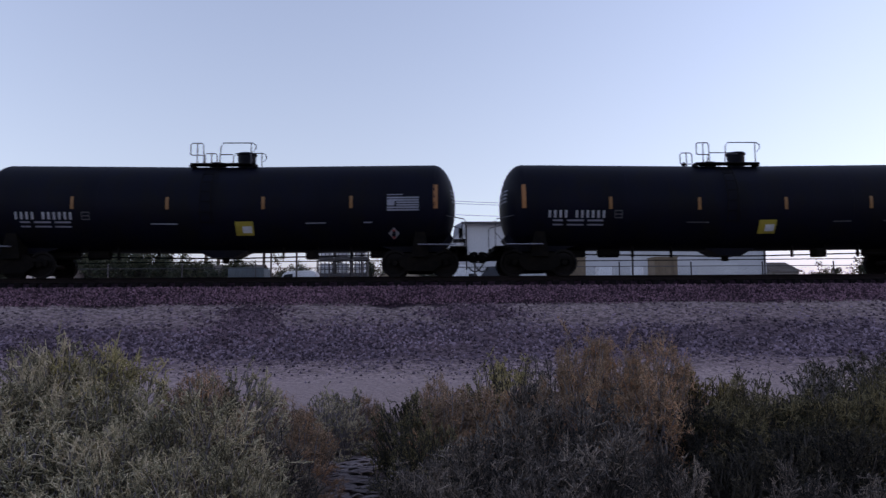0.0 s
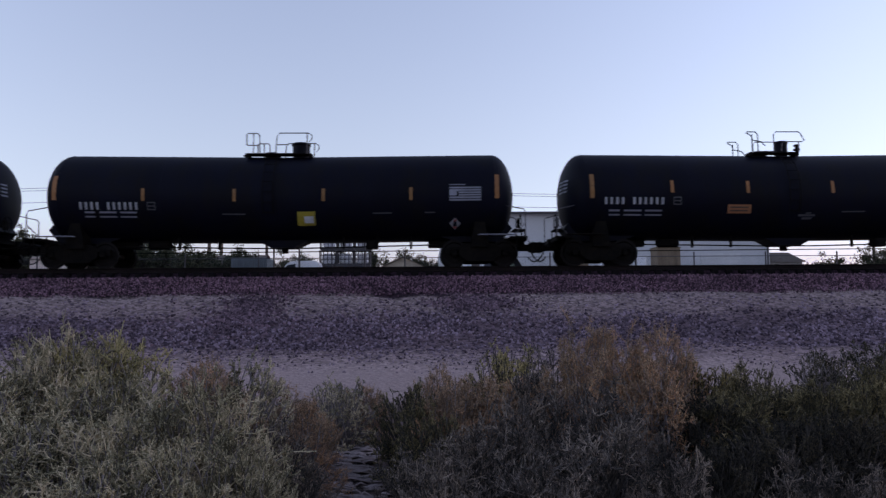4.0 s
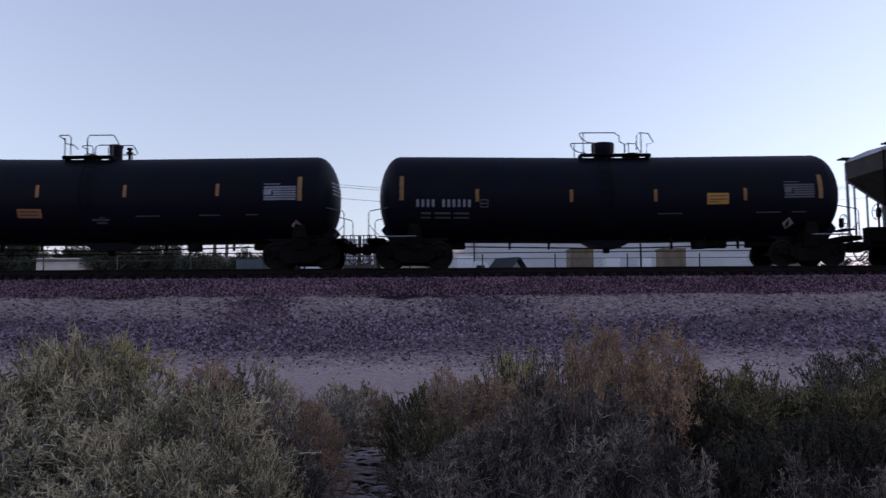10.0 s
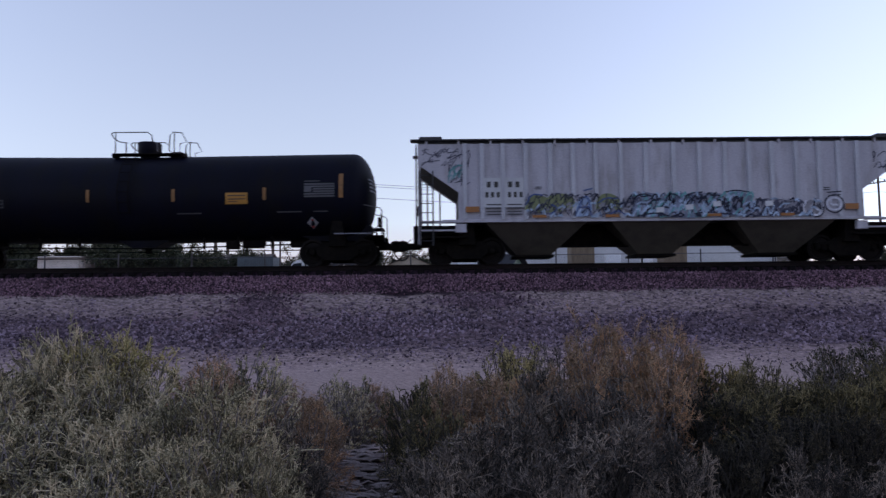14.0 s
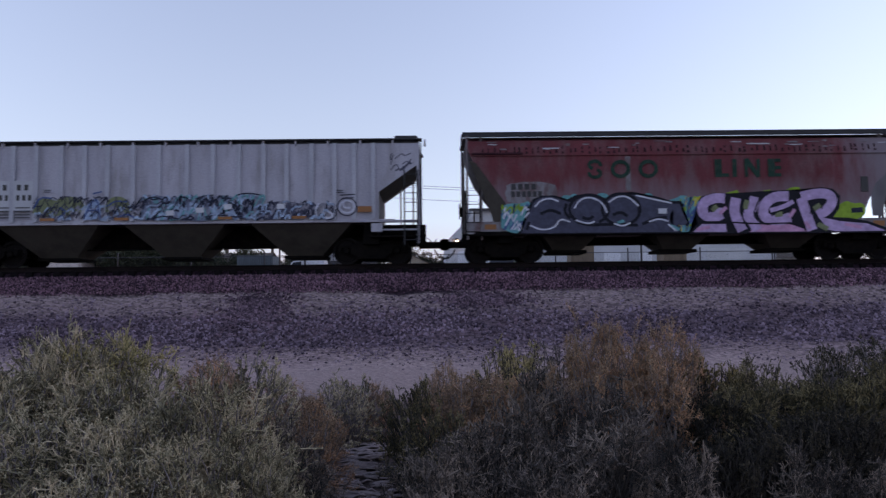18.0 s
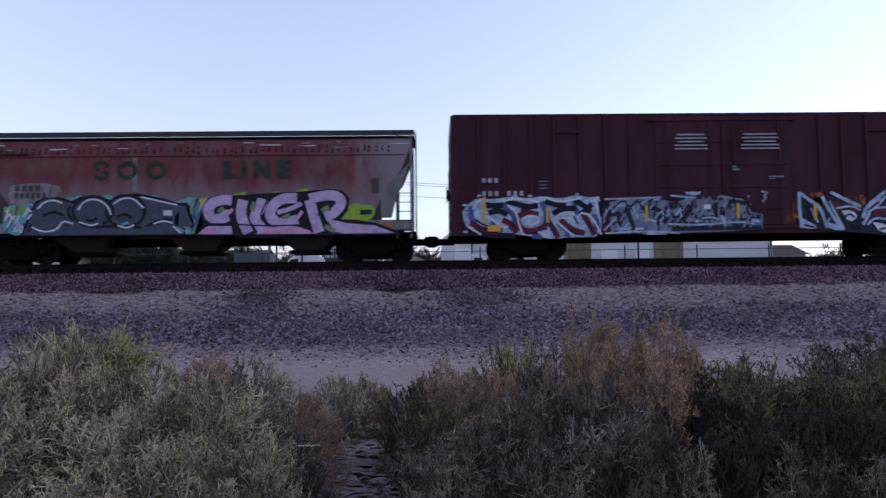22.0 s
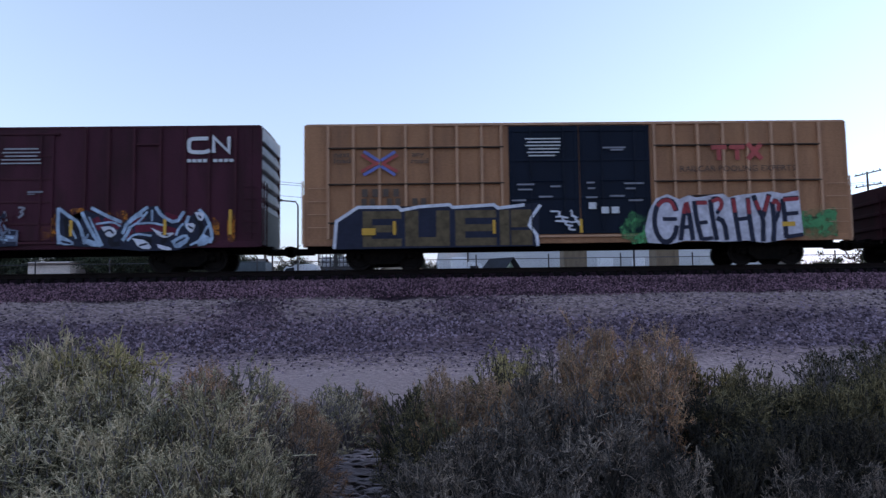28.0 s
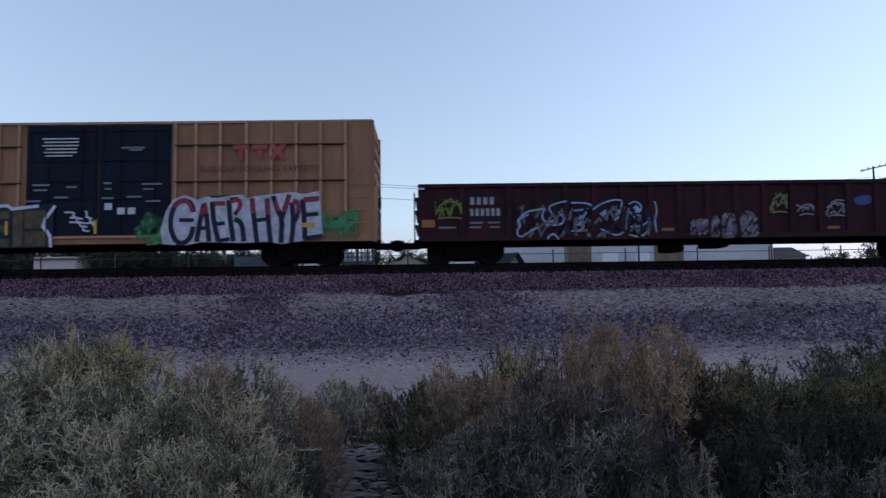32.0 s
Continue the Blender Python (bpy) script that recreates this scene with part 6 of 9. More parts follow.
def pale_hopper(start):
    car = thing("covered_hopper", "pale grey ribbed covered hopper with graffiti along its foot", "hopper car", pose(start, TRACK, DECK))
    CARS.append((car, start))
    half, z0, z1, w = 8.45, 1.61, 4.29, 1.55
    underframe(car, half, 6.75, 0.80, 1.58)
    outline = [(-half, z1), (-half, 3.58), (-7.05, 2.60), (-7.05, z0), (7.05, z0), (7.05, 2.60), (half, 3.58), (half, z1)]
    for s in (-1, 1):
        bm = bmesh.new()
        prism(bm, outline, *sorted((s * (w - 0.05), s * w)))
        part("side_sheet", bm, HOPPER_GREY, car)
    bm = bmesh.new()
    prism(bm, [(-half + 0.03, z1 - 0.02), (-half + 0.03, 3.62), (-7.0, 2.62), (-7.0, 1.64), (7.0, 1.64), (7.0, 2.62), (half - 0.03, 3.62), (half - 0.03, z1 - 0.02)], -w + 0.052, w - 0.052)
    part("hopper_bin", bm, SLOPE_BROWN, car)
    bm = bmesh.new()
    for y in (-1, 1):
        cuboid(bm, -7.6, 7.6, *sorted((y * (w + 0.04), y * (w - 0.1))), z0 - 0.07, z0 + 0.03, 0.008)
    part("side_sill", bm, HOPPER_GREY, car)
    def px(p):
        return (p - 752) / 51.6
    for p in (400, 431, 468, 509, 553, 594, 635, 680, 725, 775, 821, 867, 911, 952, 996, 1037, 1072, 1106):
        bm = bmesh.new()
        x = px(p)
        prism(bm, [(x - 0.07, z0 + 0.03), (x - 0.07, z1), (x + 0.07, z1), (x + 0.07, z0 + 0.03)], -w - 0.09, -w + 0.01)
        part("side_post", bm, HOPPER_POST, car)
        bm = bmesh.new()
        prism(bm, [(x - 0.07, z0 + 0.03), (x - 0.07, z1), (x + 0.07, z1), (x + 0.07, z0 + 0.03)], w - 0.01, w + 0.06)
        part("side_post", bm, HOPPER_POST, car)
    bm = bmesh.new()
    outline = [(-w, z1 - 0.02), (w, z1 - 0.02), (w * 0.8, z1 + 0.10), (0, z1 + 0.16), (-w * 0.8, z1 + 0.10)]
    a = [bm.verts.new((-half, y, z)) for y, z in outline]
    b = [bm.verts.new((half, y, z)) for y, z in outline]
    for i in range(5):
        bm.faces.new((a[i], a[(i + 1) % 5], b[(i + 1) % 5], b[i]))
    bm.faces.new(a)
    bm.faces.new(b)
    bmesh.ops.recalc_face_normals(bm, faces=bm.faces[:])
    part("roof", bm, HOPPER_GREY, car)
    for y in (-1.42, 1.42):
        bm = bmesh.new()
        cuboid(bm, -half - 0.25, half + 0.1, y - 0.22, y + 0.22, z1 + 0.11, z1 + 0.16, 0.008)
        part("running_board", bm, ROOF_DARK, car)
        bm = bmesh.new()
        cuboid(bm, -half, half, y - 0.05, y + 0.05, z1 - 0.01, z1 + 0.11, 0.005)
        part("board_support", bm, ROOF_DARK, car)
    for k in range(16):
        x = -half + 0.3 + k * 1.12
        bm = bmesh.new()
        cuboid(bm, x - 0.03, x + 0.03, -1.60, -1.2, z1 - 0.06, z1 + 0.11, 0.005)
        part("board_bracket", bm, HOPPER_GREY, car)
    for k in range(8):
        bm = bmesh.new()
        cuboid(bm, -7.6 + k * 2.0, -6.2 + k * 2.0, -0.35, 0.35, z1 + 0.12, z1 + 0.22, 0.03)
        part("roof_hatch", bm, ROOF_DARK, car)
    for cx in (-4.35, 0.0, 4.35):
        bm = bmesh.new()
        a = [bm.verts.new((cx + x, y, z)) for x, y, z in ((-1.75, -1.48, 1.54), (1.75, -1.48, 1.54), (1.75, 1.48, 1.54), (-1.75, 1.48, 1.54))]
        b = [bm.verts.new((cx + x, y, z)) for x, y, z in ((-0.62, -0.62, 0.46), (0.62, -0.62, 0.46), (0.62, 0.62, 0.46), (-0.62, 0.62, 0.46))]
        for i in range(4):
            bm.faces.new((a[i], a[(i + 1) % 4], b[(i + 1) % 4], b[i]))
        bm.faces.new(b)
        bmesh.ops.recalc_face_normals(bm, faces=bm.faces[:])
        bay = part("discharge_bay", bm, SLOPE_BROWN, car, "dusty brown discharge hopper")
        part("outlet_gate", block(cx - 0.72, cx + 0.72, -0.72, 0.72, 0.37, 0.46, 0.01), FRAME_BLACK, bay)
    for e in (-1, 1):
        bm = bmesh.new()
        cuboid(bm, *sorted((e * 7.004, e * 7.03)), -1.49, 1.49, 1.64, 2.58, 0.004)
        part("end_bulkhead", bm, BULKHEAD, car, "dusty grey-brown end bulkhead")
        bm = bmesh.new()
        cuboid(bm, *sorted((e * 6.78, e * 7.16)), -1.56, -1.40, 1.20, 1.50, 0.01)
        part("jacking_pad", bm, HOPPER_GREY, car)
        for x, y, a in ((half - 0.05, -1.5, 0.9), (half - 0.05, 1.5, 0.9)):
            bm = bmesh.new()
            cuboid(bm, e * x - 0.045, e * x + 0.045, y - 0.045, y + 0.045, a - 0.1, 3.9, 0.006)
            part("end_post", bm, HOPPER_GREY, car)
        ladder(car, *sorted((e * (half - 0.52), e * (half - 0.06))), -1.56, 0.75, 3.35, 8, ROOF_DARK, "side_ladder")
        cross_ladder(car, e * (half + 0.06), -1.5, -1.05, 0.75, 4.3, 11, FRAME_BLACK)
        bm = bmesh.new()
        cuboid(bm, *sorted((e * (half - 1.7), e * (half + 0.15))), -1.5, 1.5, 1.02, 1.08, 0.01)
        part("end_platform", bm, FRAME_BLACK, car)
        bm = bmesh.new()
        cuboid(bm, *sorted((e * (half - 1.4), e * half)), -1.52, -1.46, 1.52, 1.62, 0.008)
        part("end_rail", bm, HOPPER_GREY, car)
        bm = bmesh.new()
        cuboid(bm, *sorted((e * (half - 1.4), e * half)), -1.52, -1.46, 1.25, 1.31, 0.008)
        part("end_rail", bm, HOPPER_GREY, car)
        for x, zt in ((half - 0.30, 3.46), (half - 0.78, 3.12)):
            bm = bmesh.new()
            cuboid(bm, e * x - 0.03, e * x + 0.03, 1.44, 1.50, 1.06, zt, 0.004)
            part("end_post", bm, HOPPER_POST, car)
        bm = bmesh.new()
        cuboid(bm, *sorted((e * (half - 0.85), e * (half - 0.05))), -1.60, -1.20, z1 + 0.10, z1 + 0.26, 0.03)
        part("board_end_box", bm, ROOF_DARK, car)
    brake_wheel(car, -half + 0.05, -0.5, 2.1, -1)
    bm = bmesh.new()
    lathe(bm, [(0.06, -0.45), (0.19, -0.38), (0.19, 0.38), (0.06, 0.45)], "x", 14, (-7.4, -0.5, 1.32))
    part("air_reservoir", bm, FRAME_BLACK, car, smooth=True)
    yy = -w - 0.096
    bm = bmesh.new()
    flat(yy)(bm, px(433), px(464), 2.05, 3.07)
    flat(yy)(bm, px(471), px(505), 2.05, 3.07)
    part("relabel_patch", bm, HOPPER_PATCH, car, "lighter repainted number patch")
    bm = bmesh.new()
    q = flat(yy - 0.005)
    char_bars(bm, q, px(436), px(462), 2.74, 2.94, 2, 0.45)
    char_bars(bm, q, px(474), px(500), 2.74, 2.94, 2, 0.45)
    char_bars(bm, q, px(434), px(464), 2.39, 2.58, 3, 0.45)
    char_bars(bm, q, px(474), px(505), 2.39, 2.58, 3, 0.45)
    part("reporting_mark", bm, BLACK_MARK, car)
    bm = bmesh.new()
    for a in (438, 475):
        for z in (1.78, 1.88, 2.0, 2.12):
            q(bm, px(a), px(a + 26), z, z + 0.045)
    for a, z in ((525, 2.72), (524, 2.66), (1041, 2.55), (1041, 2.62)):
        q(bm, px(a), px(a + 12), z, z + 0.035)
    part("small_stencil", bm, DIMPAINT, car)
    for p in (413, 532, 662, 844, 975, 1091):
        bm = bmesh.new()
        big = p in (413, 1091)
        cuboid(bm, px(p) - (0.24 if big else 0.24), px(p) + 0.24, yy - 0.024, yy - 0.018, 1.88 if big else 1.67, 2.08 if big else 1.77)
        part("reflector", bm, ORANGE, car, "orange reflector plate")
    at = panel((-12.43216, 0.0195191, -0.0001962), (9.36525, -0.0002141, -0.0196980))
    # three pieces side by side along the foot
    g = shape(car, at, "graffiti", S_OLIVE, yy - 0.002, [(396, 372), (400, 350), (418, 342), (432, 352), (444, 346), (466, 342), (484, 350), (486, 366), (470, 374), (430, 378)], "faded olive and blue graffiti letters", 1)
    shape(g, at, "letter_fill", S_OLIVE, yy - 0.002, [(522, 372), (524, 352), (536, 342), (556, 344), (566, 358), (576, 370), (560, 374), (540, 368)], "", 1)
    shape(g, at, "letter_fill", S_LBLUE, yy - 0.003, [(484, 384), (490, 356), (500, 346), (514, 350), (516, 382)], "", 1)
    tangle(g, at, "graffiti_tag", (S_PALE, S_ICE), 3.4, yy - 0.004, 400, 588, 360, 384, 15, 21, 12)
    tangle(g, at, "graffiti_tag", (S_SLATE, S_NAVY), 1.9, yy - 0.006, 396, 590, 343, 382, 26, 22, 16)
    brush(g, at, "graffiti_tag", S_BLUE, 2.6, yy - 0.009, [[(486, 382), (498, 352), (508, 346), (514, 382)], [(492, 368), (512, 366)], [(398, 364), (408, 344), (428, 346)], [(440, 380), (456, 370), (444, 362)], [(526, 360), (540, 350), (560, 352)], [(546, 380), (560, 372), (574, 380)], [(500, 338), (516, 334)]], smooth=1)
    h = shape(car, at, "graffiti", S_STEEL, yy - 0.002, [(584, 384), (588, 350), (612, 340), (640, 346), (668, 340), (700, 344), (728, 340), (752, 344), (776, 338), (800, 346), (800, 382), (740, 380), (690, 386), (640, 384)], "pale blue and navy wild graffiti", 0)
    tangle(h, at, "graffiti_tag", (S_PALE, S_LBLUE, S_TEAL, S_SLATE, S_ICE, S_NAVY), 2.6, yy - 0.004, 584, 802, 340, 384, 30, 23, 14)
    brush(h, at, "graffiti_tag", S_NAVY, 2.4, yy - 0.012, [[(588, 352), (606, 342), (622, 348)], [(640, 366), (652, 342), (668, 346)], [(676, 350), (690, 342), (712, 340)], [(720, 372), (732, 344), (748, 348)], [(752, 340), (772, 336), (796, 340)], [(600, 382), (630, 376), (650, 382)], [(690, 380), (720, 374), (760, 380), (798, 372)], [(768, 372), (776, 350), (790, 362)]], smooth=1)
    k = shape(car, at, "graffiti", S_SLATE, yy - 0.002, [(800, 384), (802, 354), (830, 350), (850, 352), (872, 356), (884, 350), (896, 360), (890, 380), (850, 378)], "grey and white bubble graffiti", 1)
    tangle(k, at, "graffiti_tag", (S_PALE, S_NAVY, S_ICE), 2.6, yy - 0.004, 800, 925, 350, 382, 15, 24, 12)
    brush(k, at, "graffiti_tag", S_WHITE, 3.0, yy - 0.009, [[(918, 352), (906, 362), (904, 376), (914, 382), (922, 374), (912, 368)], [(896, 354), (890, 368), (896, 382)], ring_line(946, 360, 13, 11), [(940, 352), (940, 362), (952, 362)]], smooth=1)
    brush(k, at, "graffiti_tag", S_NAVY, 1.8, yy - 0.011, [ring_line(946, 360, 17, 16), [(934, 340), (960, 338)], [(936, 346), (958, 344)], [(910, 384), (926, 380), (926, 364)]], smooth=1)
    for u, v in ((636, 372), (688, 367), (737, 361), (830, 360)):
        brush(h, at, "white_patch", WHITE, 9, yy - 0.020, [[(u - 7, v), (u + 7, v - 1)]], smooth=0)
    t = brush(car, at, "graffiti_tag", S_SLATE, 1.6, yy + 0.094, [[(214, 266), (232, 276), (244, 272)], [(216, 288), (246, 284)]], "thin dark tag near the top corner")
    tangle(t, at, "graffiti_tag", (S_SLATE,), 1.8, yy + 0.092, 214, 288, 262, 294, 14, 25, 12, 0.9)
    tangle(t, at, "graffiti_tag", (S_SLATE, S_TEAL), 1.8, yy + 0.090, 262, 288, 292, 324, 9, 26, 10, 0.9)
    tangle(t, at, "graffiti_tag", (S_SLATE,), 1.6, yy + 0.092, 284, 300, 262, 330, 7, 27, 7)
    tangle(t, at, "graffiti_tag", (S_SLATE,), 1.6, yy + 0.092, 1022, 1062, 264, 296, 9, 28, 11, 0.9)


# ---- faded red covered hopper ----
def red_hopper(start):
    car = thing("covered_hopper", "faded red smooth-sided covered hopper with pink and slate graffiti", "hopper car", pose(start, TRACK, DECK))
    CARS.append((car, start))
    half, w = 7.66, 1.55
    underframe(car, 7.45, 6.2, 0.78, 1.05)
    def px(p):
        return (p - 984.5) / 51.6
    def pz(v):
        return 4.63 - (v - 234) / 50.6
    # curved body: the section bulges, the ends slope in below
    sec = [(0.95, 4.55), (1.38, 4.36), (1.50, 4.0), (1.555, 3.2), (1.555, 2.2), (1.53, 1.16)]
    def xend(z):
        return float(np.interp(z, [1.16, 1.9, 3.6, 4.55], [6.0, 6.25, 7.45, 7.55]))
    bm = bmesh.new()
    cols = []
    nx = 24
    for y, z in sec:
        cols.append([bm.verts.new((xend(z) * (2 * i / nx - 1), -y, z)) for i in range(nx + 1)])
    other = [[bm.verts.new((v.co.x, -v.co.y, v.co.z)) for v in c] for c in cols]
    for cc, flip in ((cols, False), (other, True)):
        for a, b in zip(cc, cc[1:]):
            for i in range(nx):
                f = (a[i], a[i + 1], b[i + 1], b[i])
                bm.faces.new(f[::-1] if flip else f)
    for i in range(nx):
        bm.faces.new((cols[0][i], cols[0][i + 1], other[0][i + 1], other[0][i]))
        bm.faces.new((cols[-1][i], other[-1][i], other[-1][i + 1], cols[-1][i + 1]))
    bmesh.ops.recalc_face_normals(bm, faces=bm.faces[:])
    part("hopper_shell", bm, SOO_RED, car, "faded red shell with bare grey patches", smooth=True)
    for e in (-1, 1):
        bm = bmesh.new()
        a = [bm.verts.new((e * (xend(z) - 0.004), -y, z)) for y, z in sec]
        b = [bm.verts.new((e * (xend(z) - 0.004), y, z)) for y, z in sec]
        for i in range(len(sec) - 1):
            bm.faces.new((a[i], a[i + 1], b[i + 1], b[i]))
        bmesh.ops.solidify(bm, geom=bm.faces[:], thickness=0.03)
        part("end_slope", bm, SOO_GREY, car, "grey sloping end sheet")
    # bare patches where the red has gone
    yy = -1.564
    cloud(car, "bare_patch", SOO_GREY, px(660), px(758), pz(362), pz(322), yy - 0.004, 3, 0.1, label="grey repainted number patch")
    rr = random.Random(12)
    for k in range(26):
        x = rr.choice((-1, 1)) * rr.uniform(0.5, 7.0)
        z = 4.0 + rr.uniform(0.0, 0.3)
        yq = -float(np.interp(z, [3.2, 4.0, 4.36], [1.555, 1.50, 1.38])) - 0.03
        cloud(car, "bare_patch", SOO_GREY if k % 3 else HOPPER_PATCH, x, x + rr.uniform(0.15, 0.8), z, z + rr.uniform(0.03, 0.09), yq, 200 + k, 0.6, 12)
    bm = bmesh.new()
    x = px(884)
    flat(yy - 0.003)(bm, x - 0.09, x + 0.09, 2.55, 3.75)
    part("bare_weld_strip", bm, SOO_GREY, car)
    bm = bmesh.new()
    cuboid(bm, px(604), px(696), yy - 0.03, yy + 0.08, pz(273), pz(270), 0.004)
    part("seam_strip", bm, MAROON_DARK, car)
    bm = bmesh.new()
    cuboid(bm, -7.3, 7.3, yy + 0.005, yy + 0.06, 3.80, 3.83, 0.004)
    part("seam_strip", bm, SOO_RED, car)
    bm = bmesh.new()                                     # run-off streaks above the seam
    for k in range(64):
        x = -7.0 + 14.0 * (k + rr.uniform(-0.2, 0.2)) / 64
        za, zb = 3.86 + rr.uniform(0, 0.08), 4.02 + rr.uniform(0, 0.16)
        pts = [(z, -float(np.interp(z, [3.2, 4.0, 4.36], [1.555, 1.50, 1.38])) - 0.012) for z in (za, zb)]
        u = rr.uniform(0.03, 0.06)
        bm.faces.new([bm.verts.new(p) for p in ((x - u, pts[0][1], pts[0][0]), (x + u, pts[0][1], pts[0][0]), (x + u * 0.6, pts[1][1], pts[1][0]), (x - u * 0.6, pts[1][1], pts[1][0]))])
    part("rust_streak", bm, GON_BROWN, car)
    # left gusset darker than the right: its shade is put into the colour
    polygon(car, "end_gusset", SLOPE_BROWN, [(px(599), pz(284)), (px(611), pz(288)), (px(664), pz(360)), (px(664), pz(392)), (px(641), pz(392)), (px(636), pz(374))], -1.572, "dark gusset on the sloping end, its shade painted in")
    polygon(car, "end_gusset", GUSSET, [(px(1372), pz(288)), (px(1358), pz(306)), (px(1330), pz(330)), (px(1321), pz(348)), (px(1319), pz(366)), (px(1321), pz(388)), (px(1339), pz(388)), (px(1346), pz(360)), (px(1355), pz(334))], -1.572, "dull grey gusset on the sloping end")
    # roof
    bm = bmesh.new()
    cuboid(bm, -half, half, -1.0, 1.0, 4.53, 4.58, 0.01)
    part("roof", bm, SOO_GREY, car)
    for y in (-1.15, 1.15):
        bm = bmesh.new()
        cuboid(bm, -half - 0.02, half, y - 0.3, y + 0.3, 4.62, 4.68, 0.008)
        cuboid(bm, -half - 0.02, half, y - 0.3, y - 0.27, 4.50, 4.62)
        part("running_board", bm, ROOF_DARK, car)
    bm = bmesh.new()
    cuboid(bm, -6.9, 6.9, -0.35, 0.35, 4.58, 4.66, 0.03)
    part("trough_hatch", bm, ROOF_DARK, car)
    bm = bmesh.new()
    for y in (-1, 1):
        cuboid(bm, -7.3, 7.3, *sorted((y * 1.56, y * 1.40)), 1.02, 1.17, 0.01)
    part("side_sill", bm, FRAME_BLACK, car)
    for cx in (-3.95, 0.0, 3.85):
        bm = bmesh.new()
        a = [bm.verts.new((cx + x, y, 1.14)) for x, y in ((-1.05, -1.35), (1.05, -1.35), (1.05, 1.35), (-1.05, 1.35))]
        b = [bm.verts.new((cx + x, y, 0.55)) for x, y in ((-0.5, -0.6), (0.5, -0.6), (0.5, 0.6), (-0.5, 0.6))]
        for i in range(4):
            bm.faces.new((a[i], a[(i + 1) % 4], b[(i + 1) % 4], b[i]))
        bm.faces.new(b)
        bmesh.ops.recalc_face_normals(bm, faces=bm.faces[:])
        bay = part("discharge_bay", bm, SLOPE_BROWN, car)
        part("outlet_gate", block(cx - 0.68, cx + 0.68, -0.7, 0.7, 0.45, 0.56, 0.01), FRAME_BLACK, bay)
    for e in (-1, 1):
        for x, y in ((half - 0.12, -1.42), (half - 0.12, 1.42), (half - 0.62, -1.3)):
            bm = bmesh.new()
            cuboid(bm, e * x - 0.035, e * x + 0.035, y - 0.035, y + 0.035, 0.9, 4.55, 0.006)
            part("end_post", bm, SOO_GREY, car)
        ladder(car, *sorted((e * (half - 0.55), e * (half - 0.05))), -1.52, 0.7, 2.6, 6, FRAME_BLACK, "side_ladder")
        cross_ladder(car, e * (half + 0.05), -1.45, -1.0, 0.75, 4.6, 12, FRAME_BLACK)
        bm = bmesh.new()
        cuboid(bm, *sorted((e * 5.95, e * (half + 0.05))), -1.5, 1.5, 1.04, 1.10, 0.01)
        part("end_platform", bm, FRAME_BLACK, car)
        bm = bmesh.new()
        cuboid(bm, *sorted((e * 6.0, e * (half - 0.15))), -1.54, -1.46, 1.12, 1.52, 0.01)
        part("sill_plate", bm, SOO_GREY, car)
        bm = bmesh.new()
        cuboid(bm, e * 6.75 - 0.2, e * 6.75 + 0.2, -1.552, -1.546, 1.24, 1.42)
        part("reflector", bm, ORANGE, car, "orange reflector plate")
    brake_wheel(car, -half + 0.0, -0.6, 2.0, -1)
    bm = bmesh.new()
    cuboid(bm, px(1303), px(1316), -1.575, -1.55, pz(345), pz(318), 0.004)
    part("door_recess", bm, BLACK_MARK, car)
    q = flat(yy - 0.014)
    bm = bmesh.new()
    char_bars(bm, q, px(672), px(720), pz(336), pz(326), 4, 0.3)
    char_bars(bm, q, px(672), px(730), pz(349), pz(339), 6, 0.3)
    part("reporting_mark", bm, BLACK_MARK, car)
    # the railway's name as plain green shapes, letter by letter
    bm = bmesh.new()
    z0, z1 = pz(317), pz(285)
    def ring(a, b):
        x0, x1 = px(a), px(b)
        pts = [((x0 + x1) / 2 + (x1 - x0) / 2 * 0.82 * math.cos(t), (z0 + z1) / 2 + (z1 - z0) / 2 * 0.82 * math.sin(t)) for t in [2 * math.pi * k / 20 for k in range(21)]]
        ribbon(bm, pts, 0.13, yy - 0.010)
    ring(853, 888)
    ring(903, 938)
    for cv, a0, a1 in ((0.74, -20, 250), (0.27, 160, 430)):
        cx, cz = px(824.5), z0 + (z1 - z0) * cv
        ribbon(bm, [(cx + 0.2 * math.cos(radians(a0 + (a1 - a0) * k / 12)), cz + 0.135 * math.sin(radians(a0 + (a1 - a0) * k / 12))) for k in range(13)], 0.12, yy - 0.010)
    ribbon(bm, [(px(1097), z1), (px(1119), z0)], 0.16, yy - 0.011)
    for a, b in ((1040, 1053), (1072, 1080), (1094, 1100), (1116, 1122), (1136, 1149)):
        flat(yy - 0.010)(bm, px(a), px(b), z0, z1)
    for v in (285, 298, 311):
        flat(yy - 0.010)(bm, px(1149.3), px(1160), pz(v + 6), pz(v))
    flat(yy - 0.010)(bm, px(1053.3), px(1066), z0, z0 + 0.13)
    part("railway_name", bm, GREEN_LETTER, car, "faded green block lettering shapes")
    # graffiti
    y = yy - 0.018
    at = panel((-20.96690, 0.0195317, -0.0001961), (9.48688, -0.0001826, -0.0197308))
    t = shape(car, at, "graffiti_ground", S_TEAL, y, [(750, 408), (751, 372), (764, 365), (786, 366), (802, 360), (806, 380), (790, 400), (782, 418), (770, 418)], "turquoise and lime sprayed ground", 1)
    shape(t, at, "graffiti_ground", S_TEAL, y, [(1040, 362), (1062, 356), (1072, 350), (1090, 356), (1104, 352), (1112, 362), (1104, 380), (1108, 395), (1086, 416), (1060, 416), (1050, 395)], "", 1)
